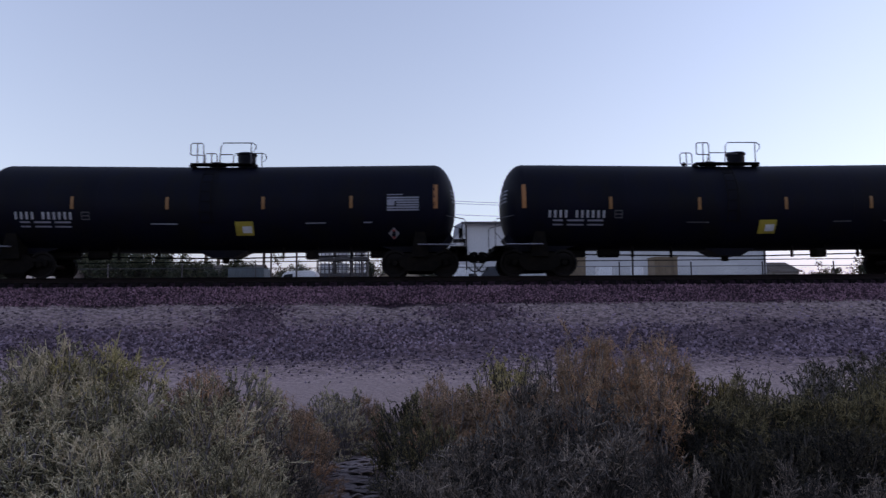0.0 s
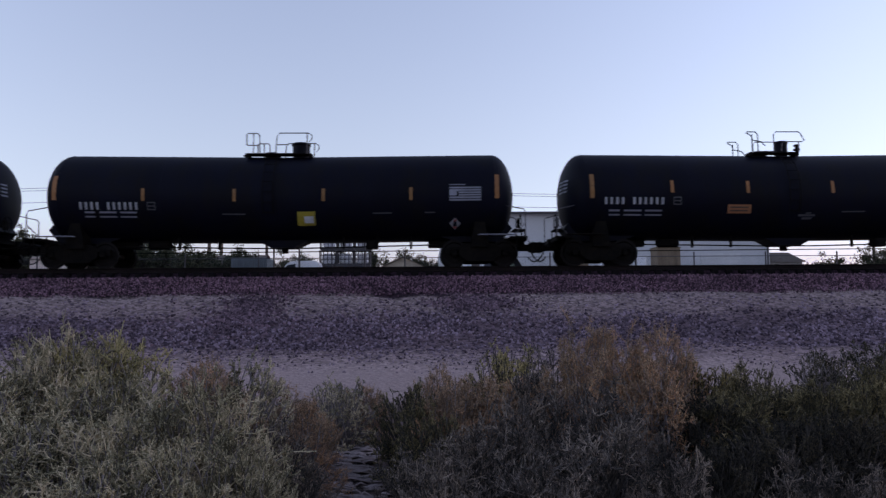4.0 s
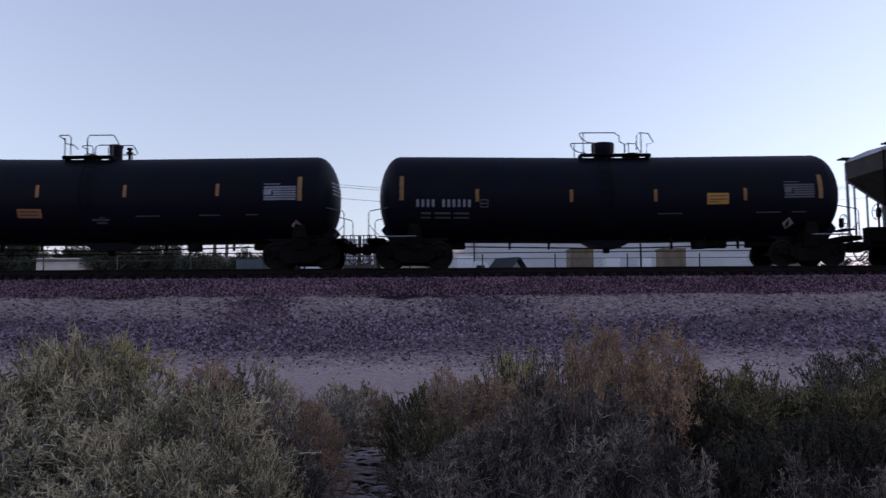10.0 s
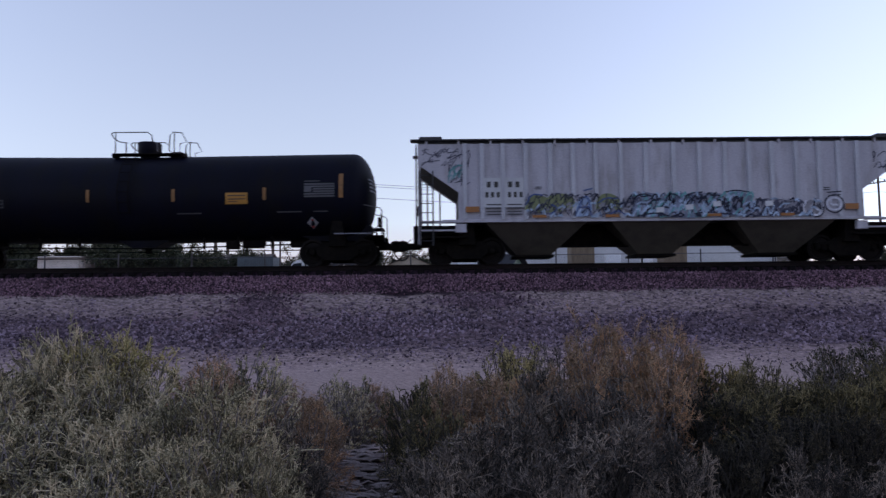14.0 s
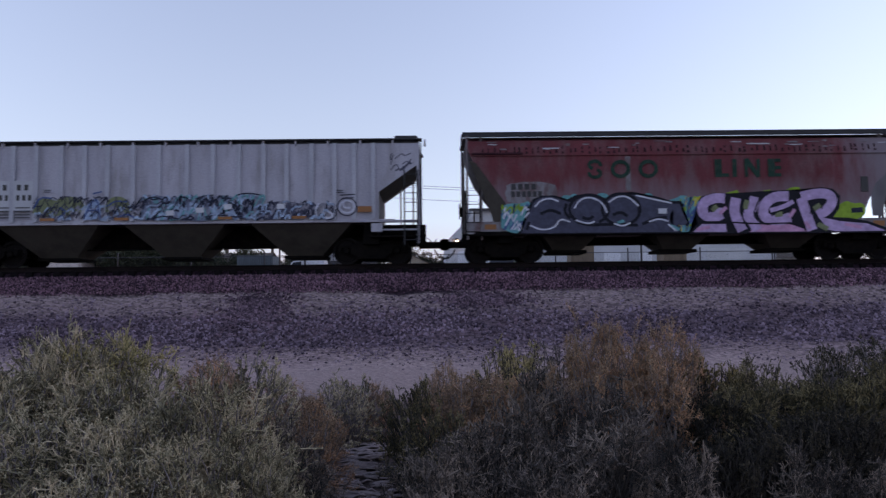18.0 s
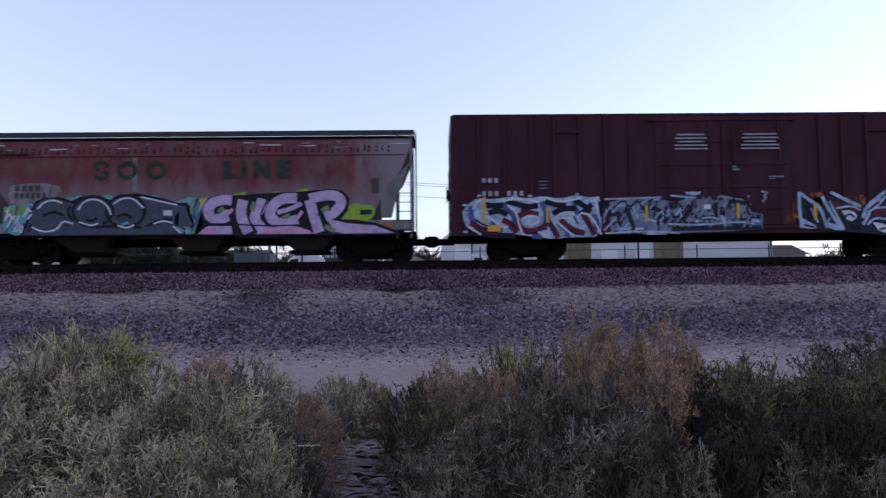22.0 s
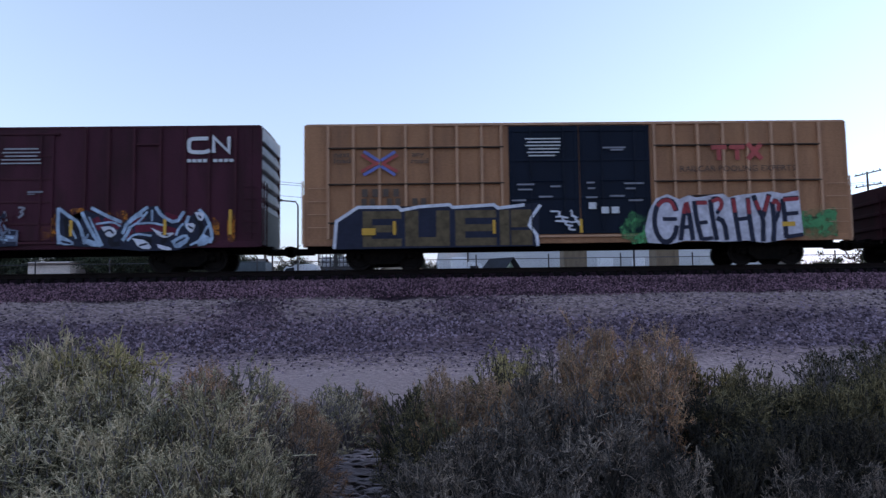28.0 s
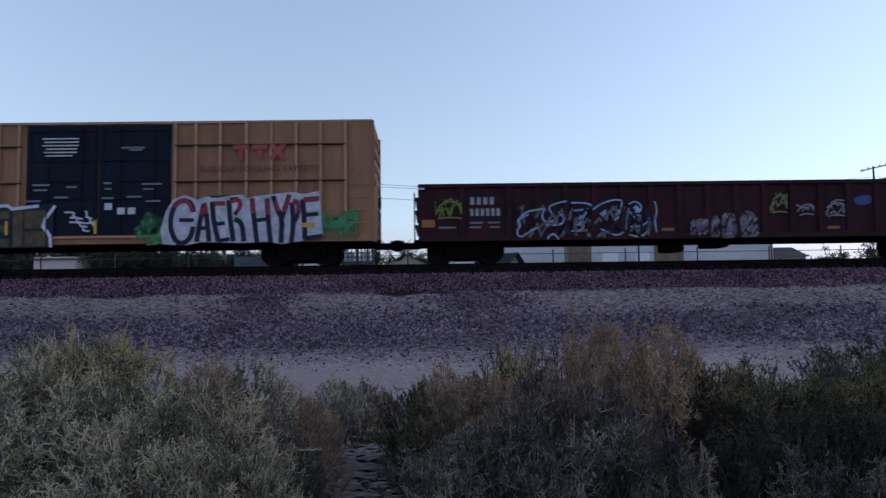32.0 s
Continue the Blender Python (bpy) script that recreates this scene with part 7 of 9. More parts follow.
    for k, (u0, v0, r) in enumerate(((866, 356, 9), (930, 354, 12), (880, 352, 6), (1012, 352, 8))):
        shape(t, at, "graffiti_ground", S_TEAL, y - 0.001, ring_line(u0, v0, r, r * 0.6, n=9)[:-1])
    tangle(t, at, "lime_edge", (S_LIME, S_BLUE, S_WHITE), 3.2, y - 0.002, 752, 800, 366, 412, 7, 31, 10)
    tangle(t, at, "lime_edge", (S_LIME, S_YELLOW, S_BLUE), 3.6, y - 0.002, 1060, 1108, 354, 414, 7, 32, 10)
    body = [(782, 419), (800, 388), (797, 374), (806, 358), (822, 352), (845, 351), (858, 359), (868, 358), (882, 351), (906, 348), (926, 355), (936, 356), (946, 349), (966, 346), (980, 350), (984, 345), (1000, 351), (1030, 354), (1052, 361), (1070, 361), (1075, 368), (1064, 384), (1084, 401), (1080, 406), (1060, 398), (1070, 418)]
    g = shape(car, at, "graffiti", S_BLACK, y - 0.006, body, "slate bubble-letter graffiti with white highlights")
    shape(g, at, "letter_fill", S_SLATE, y - 0.0070, [(u + (4 if u < 900 else 0 if u < 1000 else -4), v + 5 if v < 400 else v - 2) for u, v in body])
    shape(g, at, "letter_fill", S_SLATE, y - 0.0075, [(792, 418), (803, 402), (826, 408), (870, 398), (905, 400), (962, 408), (1000, 399), (1040, 402), (1056, 416)], "", 1)
    brush(g, at, "letter_fill", S_SLATE, 15, y - 0.009, [[(852, 366), (838, 360), (816, 364), (810, 378), (822, 386), (850, 390), (862, 398), (858, 408), (838, 412), (812, 408)], ring_line(906, 376, 26, 17), ring_line(963, 376, 25, 19)])
    shape(g, at, "letter_fill", S_SLATE, y - 0.010, [(994, 358), (1048, 366), (1060, 372), (1046, 388), (1058, 410), (1042, 414), (1022, 397), (1004, 399), (998, 416), (986, 416), (994, 388)], "", 1)
    brush(g, at, "letter_outline", S_BLACK, 5.2, y - 0.012, [ring_line(906, 376, 35, 26, -60, 250), ring_line(963, 376, 34, 28, -70, 250), [(820, 384), (838, 376), (856, 384)], [(894, 390), (905, 394), (914, 388)], [(948, 386), (962, 380), (974, 388)], [(884, 398), (905, 404), (940, 402), (992, 404)], [(866, 366), (862, 380), (872, 392)], [(1000, 402), (1024, 392), (1044, 390)], [(800, 398), (795, 412)]])
    brush(g, at, "letter_highlight", S_WHITE, 2.6, y - 0.014, [[(810, 372), (820, 360), (838, 356), (852, 362)], [(880, 374), (890, 358), (910, 354), (930, 364), (938, 382)], [(941, 364), (956, 353), (976, 353), (994, 370)], [(989, 351), (1020, 358), (1053, 365)], [(801, 404), (822, 413), (846, 408), (854, 392), (872, 398)], [(882, 395), (905, 402), (916, 397)], [(950, 401), (965, 406), (979, 400)], [(1012, 398), (1030, 392), (1046, 397)], [(1046, 402), (1060, 414)]])
    brush(g, at, "letter_fill", S_TEAL, 5, y - 0.015, [[(956, 400), (968, 396)], [(1050, 404), (1066, 412)]], smooth=0)
    brush(g, at, "white_patch", WHITE, 9, y - 0.016, [[(1029, 379), (1044, 379)]], smooth=0)
    # lilac letters
    shape(t, at, "graffiti_ground", S_LIME, y - 0.004, [(1338, 398), (1350, 370), (1364, 360), (1378, 366), (1394, 364), (1400, 376), (1396, 388), (1380, 394), (1360, 400)], "lime sprayed ground", 1)
    brush(t, at, "lime_edge", S_LIME, 7, y - 0.004, [[(1152, 350), (1172, 345)], [(1212, 348), (1230, 344)], [(1258, 346), (1268, 340), (1282, 340)]])
    brush(t, at, "black_block", S_NAVY, 9, y - 0.0055, [[(1373, 378), (1394, 377)]], smooth=0)
    h = shape(car, at, "graffiti", S_BLACK, y - 0.006, [(1082, 419), (1098, 402), (1096, 374), (1104, 354), (1128, 347), (1156, 348), (1170, 348), (1212, 344), (1240, 343), (1262, 342), (1290, 345), (1322, 337), (1342, 340), (1354, 352), (1352, 374), (1340, 390), (1368, 391), (1400, 396), (1440, 410), (1446, 417)], "lilac and pink graffiti letters outlined in black")
    shape(h, at, "letter_fill", S_LILAC, y - 0.008, [(1090, 416), (1106, 402), (1148, 402), (1150, 416)])
    shape(h, at, "letter_fill", S_PINK, y - 0.008, [(1190, 416), (1206, 402), (1226, 404), (1262, 402), (1300, 415)])
    shape(h, at, "letter_fill", S_LILAC, y - 0.008, [(1314, 389), (1330, 412), (1345, 415), (1434, 414), (1400, 401), (1352, 397)])
    brush(h, at, "letter_fill", S_LILAC, 18, y - 0.009, [[(1148, 357), (1130, 356), (1112, 362), (1106, 376), (1112, 388), (1128, 391), (1142, 384)], [(1168, 356), (1163, 380), (1170, 398), (1178, 414)], [(1202, 354), (1198, 372), (1186, 386), (1198, 400), (1204, 413)], [(1262, 353), (1238, 353), (1220, 364), (1214, 382), (1222, 394), (1246, 396), (1264, 390)], [(1284, 356), (1291, 380), (1302, 413)], [(1284, 354), (1310, 348), (1332, 348), (1342, 360), (1330, 378), (1312, 386)]])
    brush(h, at, "letter_fill", S_LILAC, 8, y - 0.0105, [[(1228, 378), (1252, 372), (1270, 362)], [(1128, 376), (1146, 378)]])
    brush(h, at, "letter_fill", S_OLIVE, 9, y - 0.0120, [[(1124, 378), (1134, 370)], [(1183, 376), (1188, 360)], [(1306, 376), (1318, 368)], [(1312, 402), (1330, 411)], [(1236, 386), (1250, 384)]], smooth=0)
    brush(h, at, "letter_outline", S_BLACK, 2.6, y - 0.0135, [[(1156, 350), (1152, 372), (1158, 398), (1166, 416)], [(1213, 346), (1206, 366), (1196, 386), (1212, 402)], [(1276, 346), (1274, 366), (1280, 392), (1290, 414)], [(1118, 382), (1126, 366), (1142, 366)], [(1230, 388), (1244, 378), (1266, 374)], [(1300, 384), (1302, 364), (1322, 362), (1320, 376)], [(1160, 352), (1176, 350)], [(1100, 398), (1150, 398), (1200, 402), (1270, 400)], [(1180, 382), (1178, 360), (1190, 354)]])
    brush(h, at, "letter_blush", S_PINK, 6, y - 0.0150, [[(1138, 384), (1150, 372)], [(1096, 412), (1120, 407)], [(1262, 390), (1272, 376)], [(1290, 398), (1298, 410)], [(1360, 402), (1390, 408)]])


# ---- brown gondola ----
def gondola(start):
    car = thing("gondola", "brown steel gondola with white markings and pale graffiti", "gondola car", pose(start, TRACK, DECK))
    CARS.append((car, start))
    half, z0, z1, w = 10.2, 0.98, 2.86, 1.55
    underframe(car, half, 8.55)
    def px(p):
        return (p - 1264) / 51.2
    def pz(v, p=738):
        return 2.88 - (v - 326 + (p - 738) * 0.009) / 50.8
    bm = bmesh.new()
    for y in (-1, 1):
        cuboid(bm, -half, half, *sorted((y * w, y * (w - 0.06))), z0, z1 - 0.12)
    part("side_sheet", bm, GON_BROWN, car)
    bm = bmesh.new()
    cuboid(bm, -half, half, -w + 0.06, w - 0.06, z0, z0 + 0.08)
    part("floor_sheet", bm, GON_BROWN, car)
    for e in (-1, 1):
        bm = bmesh.new()
        cuboid(bm, *sorted((e * half, e * (half - 0.08))), -w + 0.06, w - 0.06, z0 + 0.08, z1 - 0.12)
        for z in (1.4, 1.9, 2.35):
            cuboid(bm, *sorted((e * half, e * (half + 0.1))), -w, w, z - 0.06, z + 0.06, 0.01)
        part("end_sheet", bm, GON_BROWN, car)
        cross_ladder(car, e * (half + 0.13), -1.5, -1.05, 0.8, 2.6, 5, GON_BROWN)
    bm = bmesh.new()
    for y in (-1, 1):
        cuboid(bm, -half, half, *sorted((y * (w + 0.09), y * (w - 0.09))), z1 - 0.14, z1, 0.02)
    for e in (-1, 1):
        cuboid(bm, *sorted((e * (half - 0.16), e * half)), -w + 0.09, w - 0.09, z1 - 0.14, z1, 0.02)
    part("top_chord", bm, GON_BROWN, car)
    bm = bmesh.new()
    for y in (-1, 1):
        cuboid(bm, -half, half, *sorted((y * (w + 0.07), y * w)), z0 - 0.12, z0 + 0.08, 0.012)
    part("side_sill", bm, GON_BROWN, car)
    posts = [px(820), px(903)]
    while posts[-1] + 1.0 < half - 0.5:
        posts.append(posts[-1] + 0.985)
    for x in posts:
        bm = bmesh.new()
        prism(bm, [(x - 0.11, z0 + 0.08), (x - 0.09, z1 - 0.14), (x + 0.09, z1 - 0.14), (x + 0.11, z0 + 0.08)], -w - 0.085, -w + 0.01)
        part("side_post", bm, GON_BROWN, car)
        bm = bmesh.new()
        prism(bm, [(x - 0.11, z0 + 0.08), (x - 0.09, z1 - 0.14), (x + 0.09, z1 - 0.14), (x + 0.11, z0 + 0.08)], w - 0.01, w + 0.085)
        part("side_post", bm, GON_BROWN, car)
    for x, hw, lo in ((-2.85, 0.32, 0.74), (-1.12, 0.34, 0.46), (0.42, 0.40, 0.60)):
        bm = bmesh.new()
        cuboid(bm, x - hw, x + hw, -0.9, 0.1, lo, 0.90, 0.06)
        part("brake_gear", bm, FRAME_BLACK, car)
    yy = -w - 0.006
    q = flat(yy)
    bm = bmesh.new()
    char_bars(bm, q, px(832), px(878), pz(364), pz(351), 4, 0.4)
    char_bars(bm, q, px(832), px(888), pz(384), pz(371), 6, 0.4)
    part("reporting_mark", bm, STENCIL, car)
    bm = bmesh.new()
    for a, b, v in ((833, 855, 396), (865, 886, 396), (833, 852, 404), (868, 886, 404), (778, 808, 404), (778, 793, 420)):
        q(bm, px(a), px(b), pz(v) - 0.03, pz(v) + 0.03)
    part("small_stencil", bm, GREYPAINT, car)
    bm = bmesh.new()
    q(bm, px(748), px(771), pz(403), pz(390))
    part("reflector", bm, ORANGE, car, "orange reflector plate")
    for p in (1030, 1184, 1306, 1480):
        bm = bmesh.new()
        q(bm, px(p) - 0.22, px(p) + 0.22, 1.14, 1.24)
        part("reflector", bm, ORANGE, car, "orange reflector strip")
    bm = bmesh.new()
    cuboid(bm, px(741), px(753), -w - 0.10, -w - 0.09, pz(337), pz(334))
    part("white_plate", bm, WHITE, car)
    at = panel((-24.50972, 0.0195252, -0.0002449), (9.47231, -0.0002283, -0.0197184))
    d = -w - 0.094
    # outlined letters
    g = brush(car, at, "graffiti", S_LBLUE, 3.0, d, [[(932, 380), (912, 391), (919, 398), (910, 412), (918, 422), (935, 409), (948, 404)], [(913, 392), (926, 376), (948, 372), (963, 370)], [(960, 372), (955, 385), (963, 395), (984, 389), (971, 376), (968, 366), (985, 360), (1000, 357)], [(962, 398), (988, 400), (997, 389), (986, 376)], [(965, 423), (975, 412), (986, 424)], [(1008, 360), (1035, 360), (1048, 366), (1030, 372), (1012, 374)], [(1035, 376), (1026, 390), (1031, 402), (1021, 411), (1008, 409)], [(1012, 399), (1026, 398)], [(1046, 372), (1062, 361), (1085, 354), (1098, 356)]], "pale blue outlined graffiti letters")
    brush(g, at, "letter_outline", S_LBLUE, 2.8, d - 0.001, [[(1098, 358), (1096, 375), (1085, 392)], [(1060, 406), (1075, 413), (1090, 418), (1100, 411)], [(1110, 362), (1124, 356), (1136, 370), (1117, 378), (1132, 384)], [(1112, 402), (1138, 401), (1146, 386)], [(1110, 416), (1130, 421), (1143, 410)], [(1156, 357), (1161, 374), (1155, 392), (1159, 412)], [(1108, 372), (1124, 390)]])
    brush(g, at, "letter_fill", S_ICE, 7, d - 0.002, [[(1060, 382), (1074, 372), (1068, 390)], [(1092, 372), (1088, 388)], [(1120, 366), (1130, 376)], [(1026, 382), (1024, 398)]])
    tangle(g, at, "letter_shade", (S_NAVY, S_DUSK), 4.5, d + 0.0025, 912, 1150, 366, 420, 26, 4, 12)
    for k, pts in enumerate(([(1218, 417), (1220, 396), (1235, 386), (1250, 391), (1252, 415)], [(1256, 420), (1256, 387), (1270, 380), (1273, 420)], [(1276, 423), (1273, 385), (1288, 376), (1300, 384), (1302, 422)], [(1310, 421), (1306, 379), (1325, 372), (1338, 385), (1332, 410), (1342, 420)])):
        p = shape(car, at, "graffiti_patch", S_DUSK, d - 0.0005 * k, pts, "washed-out pale graffiti letter", 1)
        tangle(p, at, "letter_shade", (S_PALE, GON_BROWN), 3.4, d - 0.003, min(a for a, b in pts) + 3, max(a for a, b in pts) - 3, min(b for a, b in pts) + 4, 416, 4, 50 + k, 9)
    for nm, mt, u0, u1, v0, v1, n, lab in (("scribble", S_DIMLIME, 768, 814, 353, 388, 12, "bright green scribbled tag"), ("tag", S_OLIVE, 1362, 1392, 342, 378, 6, "dull green tag"), ("tag", S_PALE, 1410, 1440, 358, 382, 5, "grey tag"), ("tag", S_PALE, 1462, 1495, 355, 384, 6, "pale tag")):
        p = brush(car, at, "graffiti_tag", mt, 2.4, d, [[(u0, v1 - 6), (u0 + 8, v0 + 8), (u1 - 6, v0 + 3), (u1, v1 - 8)], [(u0 + 4, v1), ((u0 + u1) / 2, v1 - 3), (u1, v1 - 1)]], lab)
        tangle(p, at, "graffiti_tag", (mt,), 2.6, d - 0.002, u0, u1, v0, v1, n, int(u0), 16)
    shape(car, at, "graffiti_patch", S_BLUE, yy, [(1514, 352), (1530, 346), (1545, 345), (1548, 358), (1535, 364), (1516, 362)], "blue sprayed patch", 1)


pale_hopper(41.15)
red_hopper(58.80)
maroon_boxcar(77.20)
yellow_boxcar(97.64)
gondola(118.85)


# ---- the yard and houses beyond the track ----
YARD = 2.0
WALL_WHITE = material("white_corrugated_wall", (0.47, 0.475, 0.50), 0.6, vary=0.06, scale=0.6, grain=12, streak=0.8, bump=0.05)
ROOF_GREY = material("pale_metal_roof", (0.5, 0.5, 0.52), 0.45, 0.1, vary=0.1)
CONCRETE = material("grey_block_wall", (0.30, 0.28, 0.27), 0.9, vary=0.15)
PLYWOOD = material("weathered_plywood", (0.185, 0.125, 0.085), 0.85, vary=0.25, streak=0.7, scale=3)
SHED_GREEN = material("pale_green_boards", (0.28, 0.42, 0.36), 0.7, vary=0.1)
SHED_ROOF = material("dark_shingle_roof", (0.035, 0.04, 0.05), 0.8, vary=0.3)
CONTAINER = material("faded_blue_container", (0.065, 0.09, 0.105), 0.6, vary=0.2, streak=0.6)
PLASTIC = material("white_plastic_tank", (0.80, 0.80, 0.82), 0.4, vary=0.08)
GALVPIPE = material("weathered_galvanised_pipe", (0.06, 0.055, 0.06), 0.6, 0.3, vary=0.2)
BEIGE = material("beige_stucco", (0.46, 0.36, 0.28), 0.9, vary=0.1)
STUCCO = material("pale_pink_stucco", (0.68, 0.56, 0.52), 0.9, vary=0.1)
TILE = material("brown_roof_tile", (0.17, 0.13, 0.11), 0.9, vary=0.2, scale=4)
PAINTWHITE = material("white_car_paint", (0.66, 0.67, 0.70), 0.3, vary=0.03, bump=0)
DARKGLASS = material("dark_window_glass", (0.02, 0.025, 0.03), 0.1, vary=0.1, bump=0)
POLEWOOD = material("weathered_pole_wood", (0.10, 0.075, 0.06), 0.9, vary=0.25, streak=0.8)
TARP_BLUE = material("blue_tarpaulin", (0.07, 0.22, 0.42), 0.5, vary=0.2)
LAMP_GLOW = glow("lit_wall_lamp", (1.0, 0.85, 0.65), 12)


pn, pl = PLASTIC.node_tree.nodes, PLASTIC.node_tree.links      # thin milky plastic lets light through
thin = pn.new("ShaderNodeBsdfTranslucent")
thin.inputs["Color"].default_value = (0.85, 0.83, 0.86, 1)
both = pn.new("ShaderNodeMixShader")
both.inputs[0].default_value = 0.55
pl.new(pn["Principled BSDF"].outputs[0], both.inputs[1])
pl.new(thin.outputs[0], both.inputs[2])
pl.new(both.outputs[0], pn["Material Output"].inputs[0])


def gable_house(name, x0, x1, y0, y1, eave, ridge, wallmat, roofmat, label, ridge_x=True, door=None, window=(), m=None):
    h = thing(name, label, "building", m or pose(0, 0, YARD))
    part("wall", block(x0, x1, y0, y1, 0, eave, 0.02), wallmat, h)
    bm = bmesh.new()
    o = 0.35
    if ridge_x:
        mid = (y0 + y1) / 2
        for ya in (y0 - o, y1 + o):
            a = [bm.verts.new(p) for p in ((x0 - o, ya, eave - 0.1), (x1 + o, ya, eave - 0.1), (x1 + o, mid, ridge), (x0 - o, mid, ridge))]
            bm.faces.new(a)
    else:
        mid = (x0 + x1) / 2
        for xa in (x0 - o, x1 + o):
            a = [bm.verts.new(p) for p in ((xa, y0 - o, eave - 0.1), (xa, y1 + o, eave - 0.1), (mid, y1 + o, ridge), (mid, y0 - o, ridge))]
            bm.faces.new(a)
    bmesh.ops.solidify(bm, geom=bm.faces[:], thickness=0.12)
    part("roof", bm, roofmat, h)
    for y in (y0, y1) if not ridge_x else ():
        bm = bmesh.new()
        prism(bm, [(x0, eave), (x1, eave), ((x0 + x1) / 2, ridge - 0.06)], y - 0.02 if y == y1 else y, y if y == y1 else y + 0.02)
        part("gable", bm, wallmat, h)
    for x in (x0, x1) if ridge_x else ():
        bm = bmesh.new()
        vs = [bm.verts.new(p) for p in ((x, y0, eave), (x, y1, eave), (x, (y0 + y1) / 2, ridge - 0.06))]
        bm.faces.new(vs)
        bmesh.ops.solidify(bm, geom=bm.faces[:], thickness=0.05)
        part("gable", bm, wallmat, h)
    for a, b, c, d in window:
        fr = part("window_frame", block(a - 0.06, b + 0.06, y0 - 0.05, y0 + 0.02, c - 0.06, d + 0.06, 0.01), PAINTWHITE, h)
        part("pane", block(a, b, y0 - 0.06, y0 - 0.045, c, d, 0.0), DARKGLASS, fr)
    if door:
        part("door", block(*door[:2], y0 - 0.05, y0, 0, door[2], 0.01), TILE, h)
    return h


def build_warehouse():
    w = thing("warehouse", "long white metal warehouse with a low gable roof", "building", pose(0, 58, YARD))
    x0, x1, eave, ridge, d = 0.9, 27.35, 6.95, 8.3, 26.0
    part("wall", block(x0 + 2.2, x1, 0, d, 0, eave, 0.02), WALL_WHITE, w)
    bm = bmesh.new()
    prism(bm, [(x0, 0), (x0, 4.35), (x0 + 2.2, 6.55), (x0 + 2.2, 0)], 0.05, d)
    part("lean_to", bm, WALL_WHITE, w, "sloping lean-to at the end of the warehouse")
    bm = bmesh.new()
    for i in range(88):
        x = x0 + 2.35 + i * 0.277
        cuboid(bm, x - 0.025, x + 0.025, -0.02, 0.0, 0.1, eave - 0.1)
    tagged(part("wall_rib", bm, WALL_WHITE, w), kind="stuff")
    bm = bmesh.new()
    for ya, yb in ((-0.4, d / 2), (d + 0.4, d / 2)):
        bm.faces.new([bm.verts.new(p) for p in ((x0 + 1.9, ya, eave - 0.02), (x1 + 0.3, ya, eave - 0.02), (x1 + 0.3, yb, ridge), (x0 + 1.9, yb, ridge))])
    bmesh.ops.solidify(bm, geom=bm.faces[:], thickness=0.1)
    part("roof", bm, ROOF_GREY, w)
    bm = bmesh.new()
    cuboid(bm, x0 + 1.9, x1 + 0.3, -0.5, -0.38, eave - 0.16, eave + 0.02, 0.01)
    part("gutter", bm, GALVPIPE, w)
    for a, b, hgt in ((5.2, 6.3, 2.1), (21.8, 25.0, 3.6)):
        dr = part("door", block(a, b, -0.06, 0.0, 0, hgt, 0.01), ROOF_GREY, w)
        part("door_handle", block(a + 0.1, a + 0.16, -0.12, -0.06, 1.0, 1.15, 0.005), GALVPIPE, dr)
    lamp = part("wall_lamp", block(x0 + 0.75, x0 + 1.0, -0.3, 0.05, 4.45, 4.62, 0.02), GALVPIPE, w)
    part("lamp_glass", block(x0 + 0.77, x0 + 0.98, -0.31, -0.1, 4.36, 4.45, 0.01), LAMP_GLOW, lamp, "lit lamp glass")
    for x in (x0 + 2.3, x1 - 0.15):
        bm = bmesh.new()
        tube(bm, [(x, -0.12, 0), (x, -0.12, eave - 0.2)], 0.06, 8)
        part("downpipe", bm, GALVPIPE, w)


build_warehouse()
gable_house("house", -4.6, -0.1, 66, 72, 2.9, 4.0, BEIGE, TILE, "small house with a shallow brown tiled roof", ridge_x=False, window=((-3.4, -2.4, 1.0, 2.1),))
gable_house("garden_shed", -0.55, 0.55, -0.6, 0.6, 2.0, 2.62, SHED_GREEN, SHED_ROOF, "pale green garden shed with a dark roof", door=(-0.35, 0.35, 1.8), m=pose(4.62, 45.5, YARD, 0, 0, -38))
gable_house("house", -26.9, -24.1, 49.5, 55, 3.02, 3.22, STUCCO, TILE, "low pale pink house with a flat-pitched roof", window=((-26.9, -26.2, 1.0, 2.0), (-24.9, -24.3, 1.0, 2.0)))
gable_house("house", -26.0, -15.5, 65, 73, 3.2, 4.4, CONCRETE, TILE, "grey house behind trees", window=((-24.5, -23.3, 1.2, 2.3), (-20.0, -18.8, 1.2, 2.3)))
gable_house("house", 37.0, 43.5, 84, 92, 4.4, 5.7, CONCRETE, TILE, "distant house with a grey roof", window=((38.5, 39.6, 2.2, 3.4),))
gable_house("house", 46.0, 60.0, 100, 108, 3.6, 5.0, BEIGE, TILE, "distant low beige house with tiled roof")
for x0, x1, h in ((9.4, 11.0, 3.45), (15.8, 17.4, 3.45)):
    c = thing("storage_box", "tan plywood storage box standing on end", "crate", pose(0, 50, YARD))
    part("body", block(x0, x1, 0, 1.6, 0, h, 0.02), PLYWOOD, c)
    for k in range(3):
        xx = x0 + (x1 - x0) * (k + 0.5) / 3
        part("batten", block(xx - 0.04, xx + 0.04, -0.04, 0, 0.1, h - 0.1, 0.005), PLYWOOD, c)
    part("lid", block(x0 - 0.05, x1 + 0.05, -0.06, 1.66, h, h + 0.06, 0.01), PLYWOOD, c)
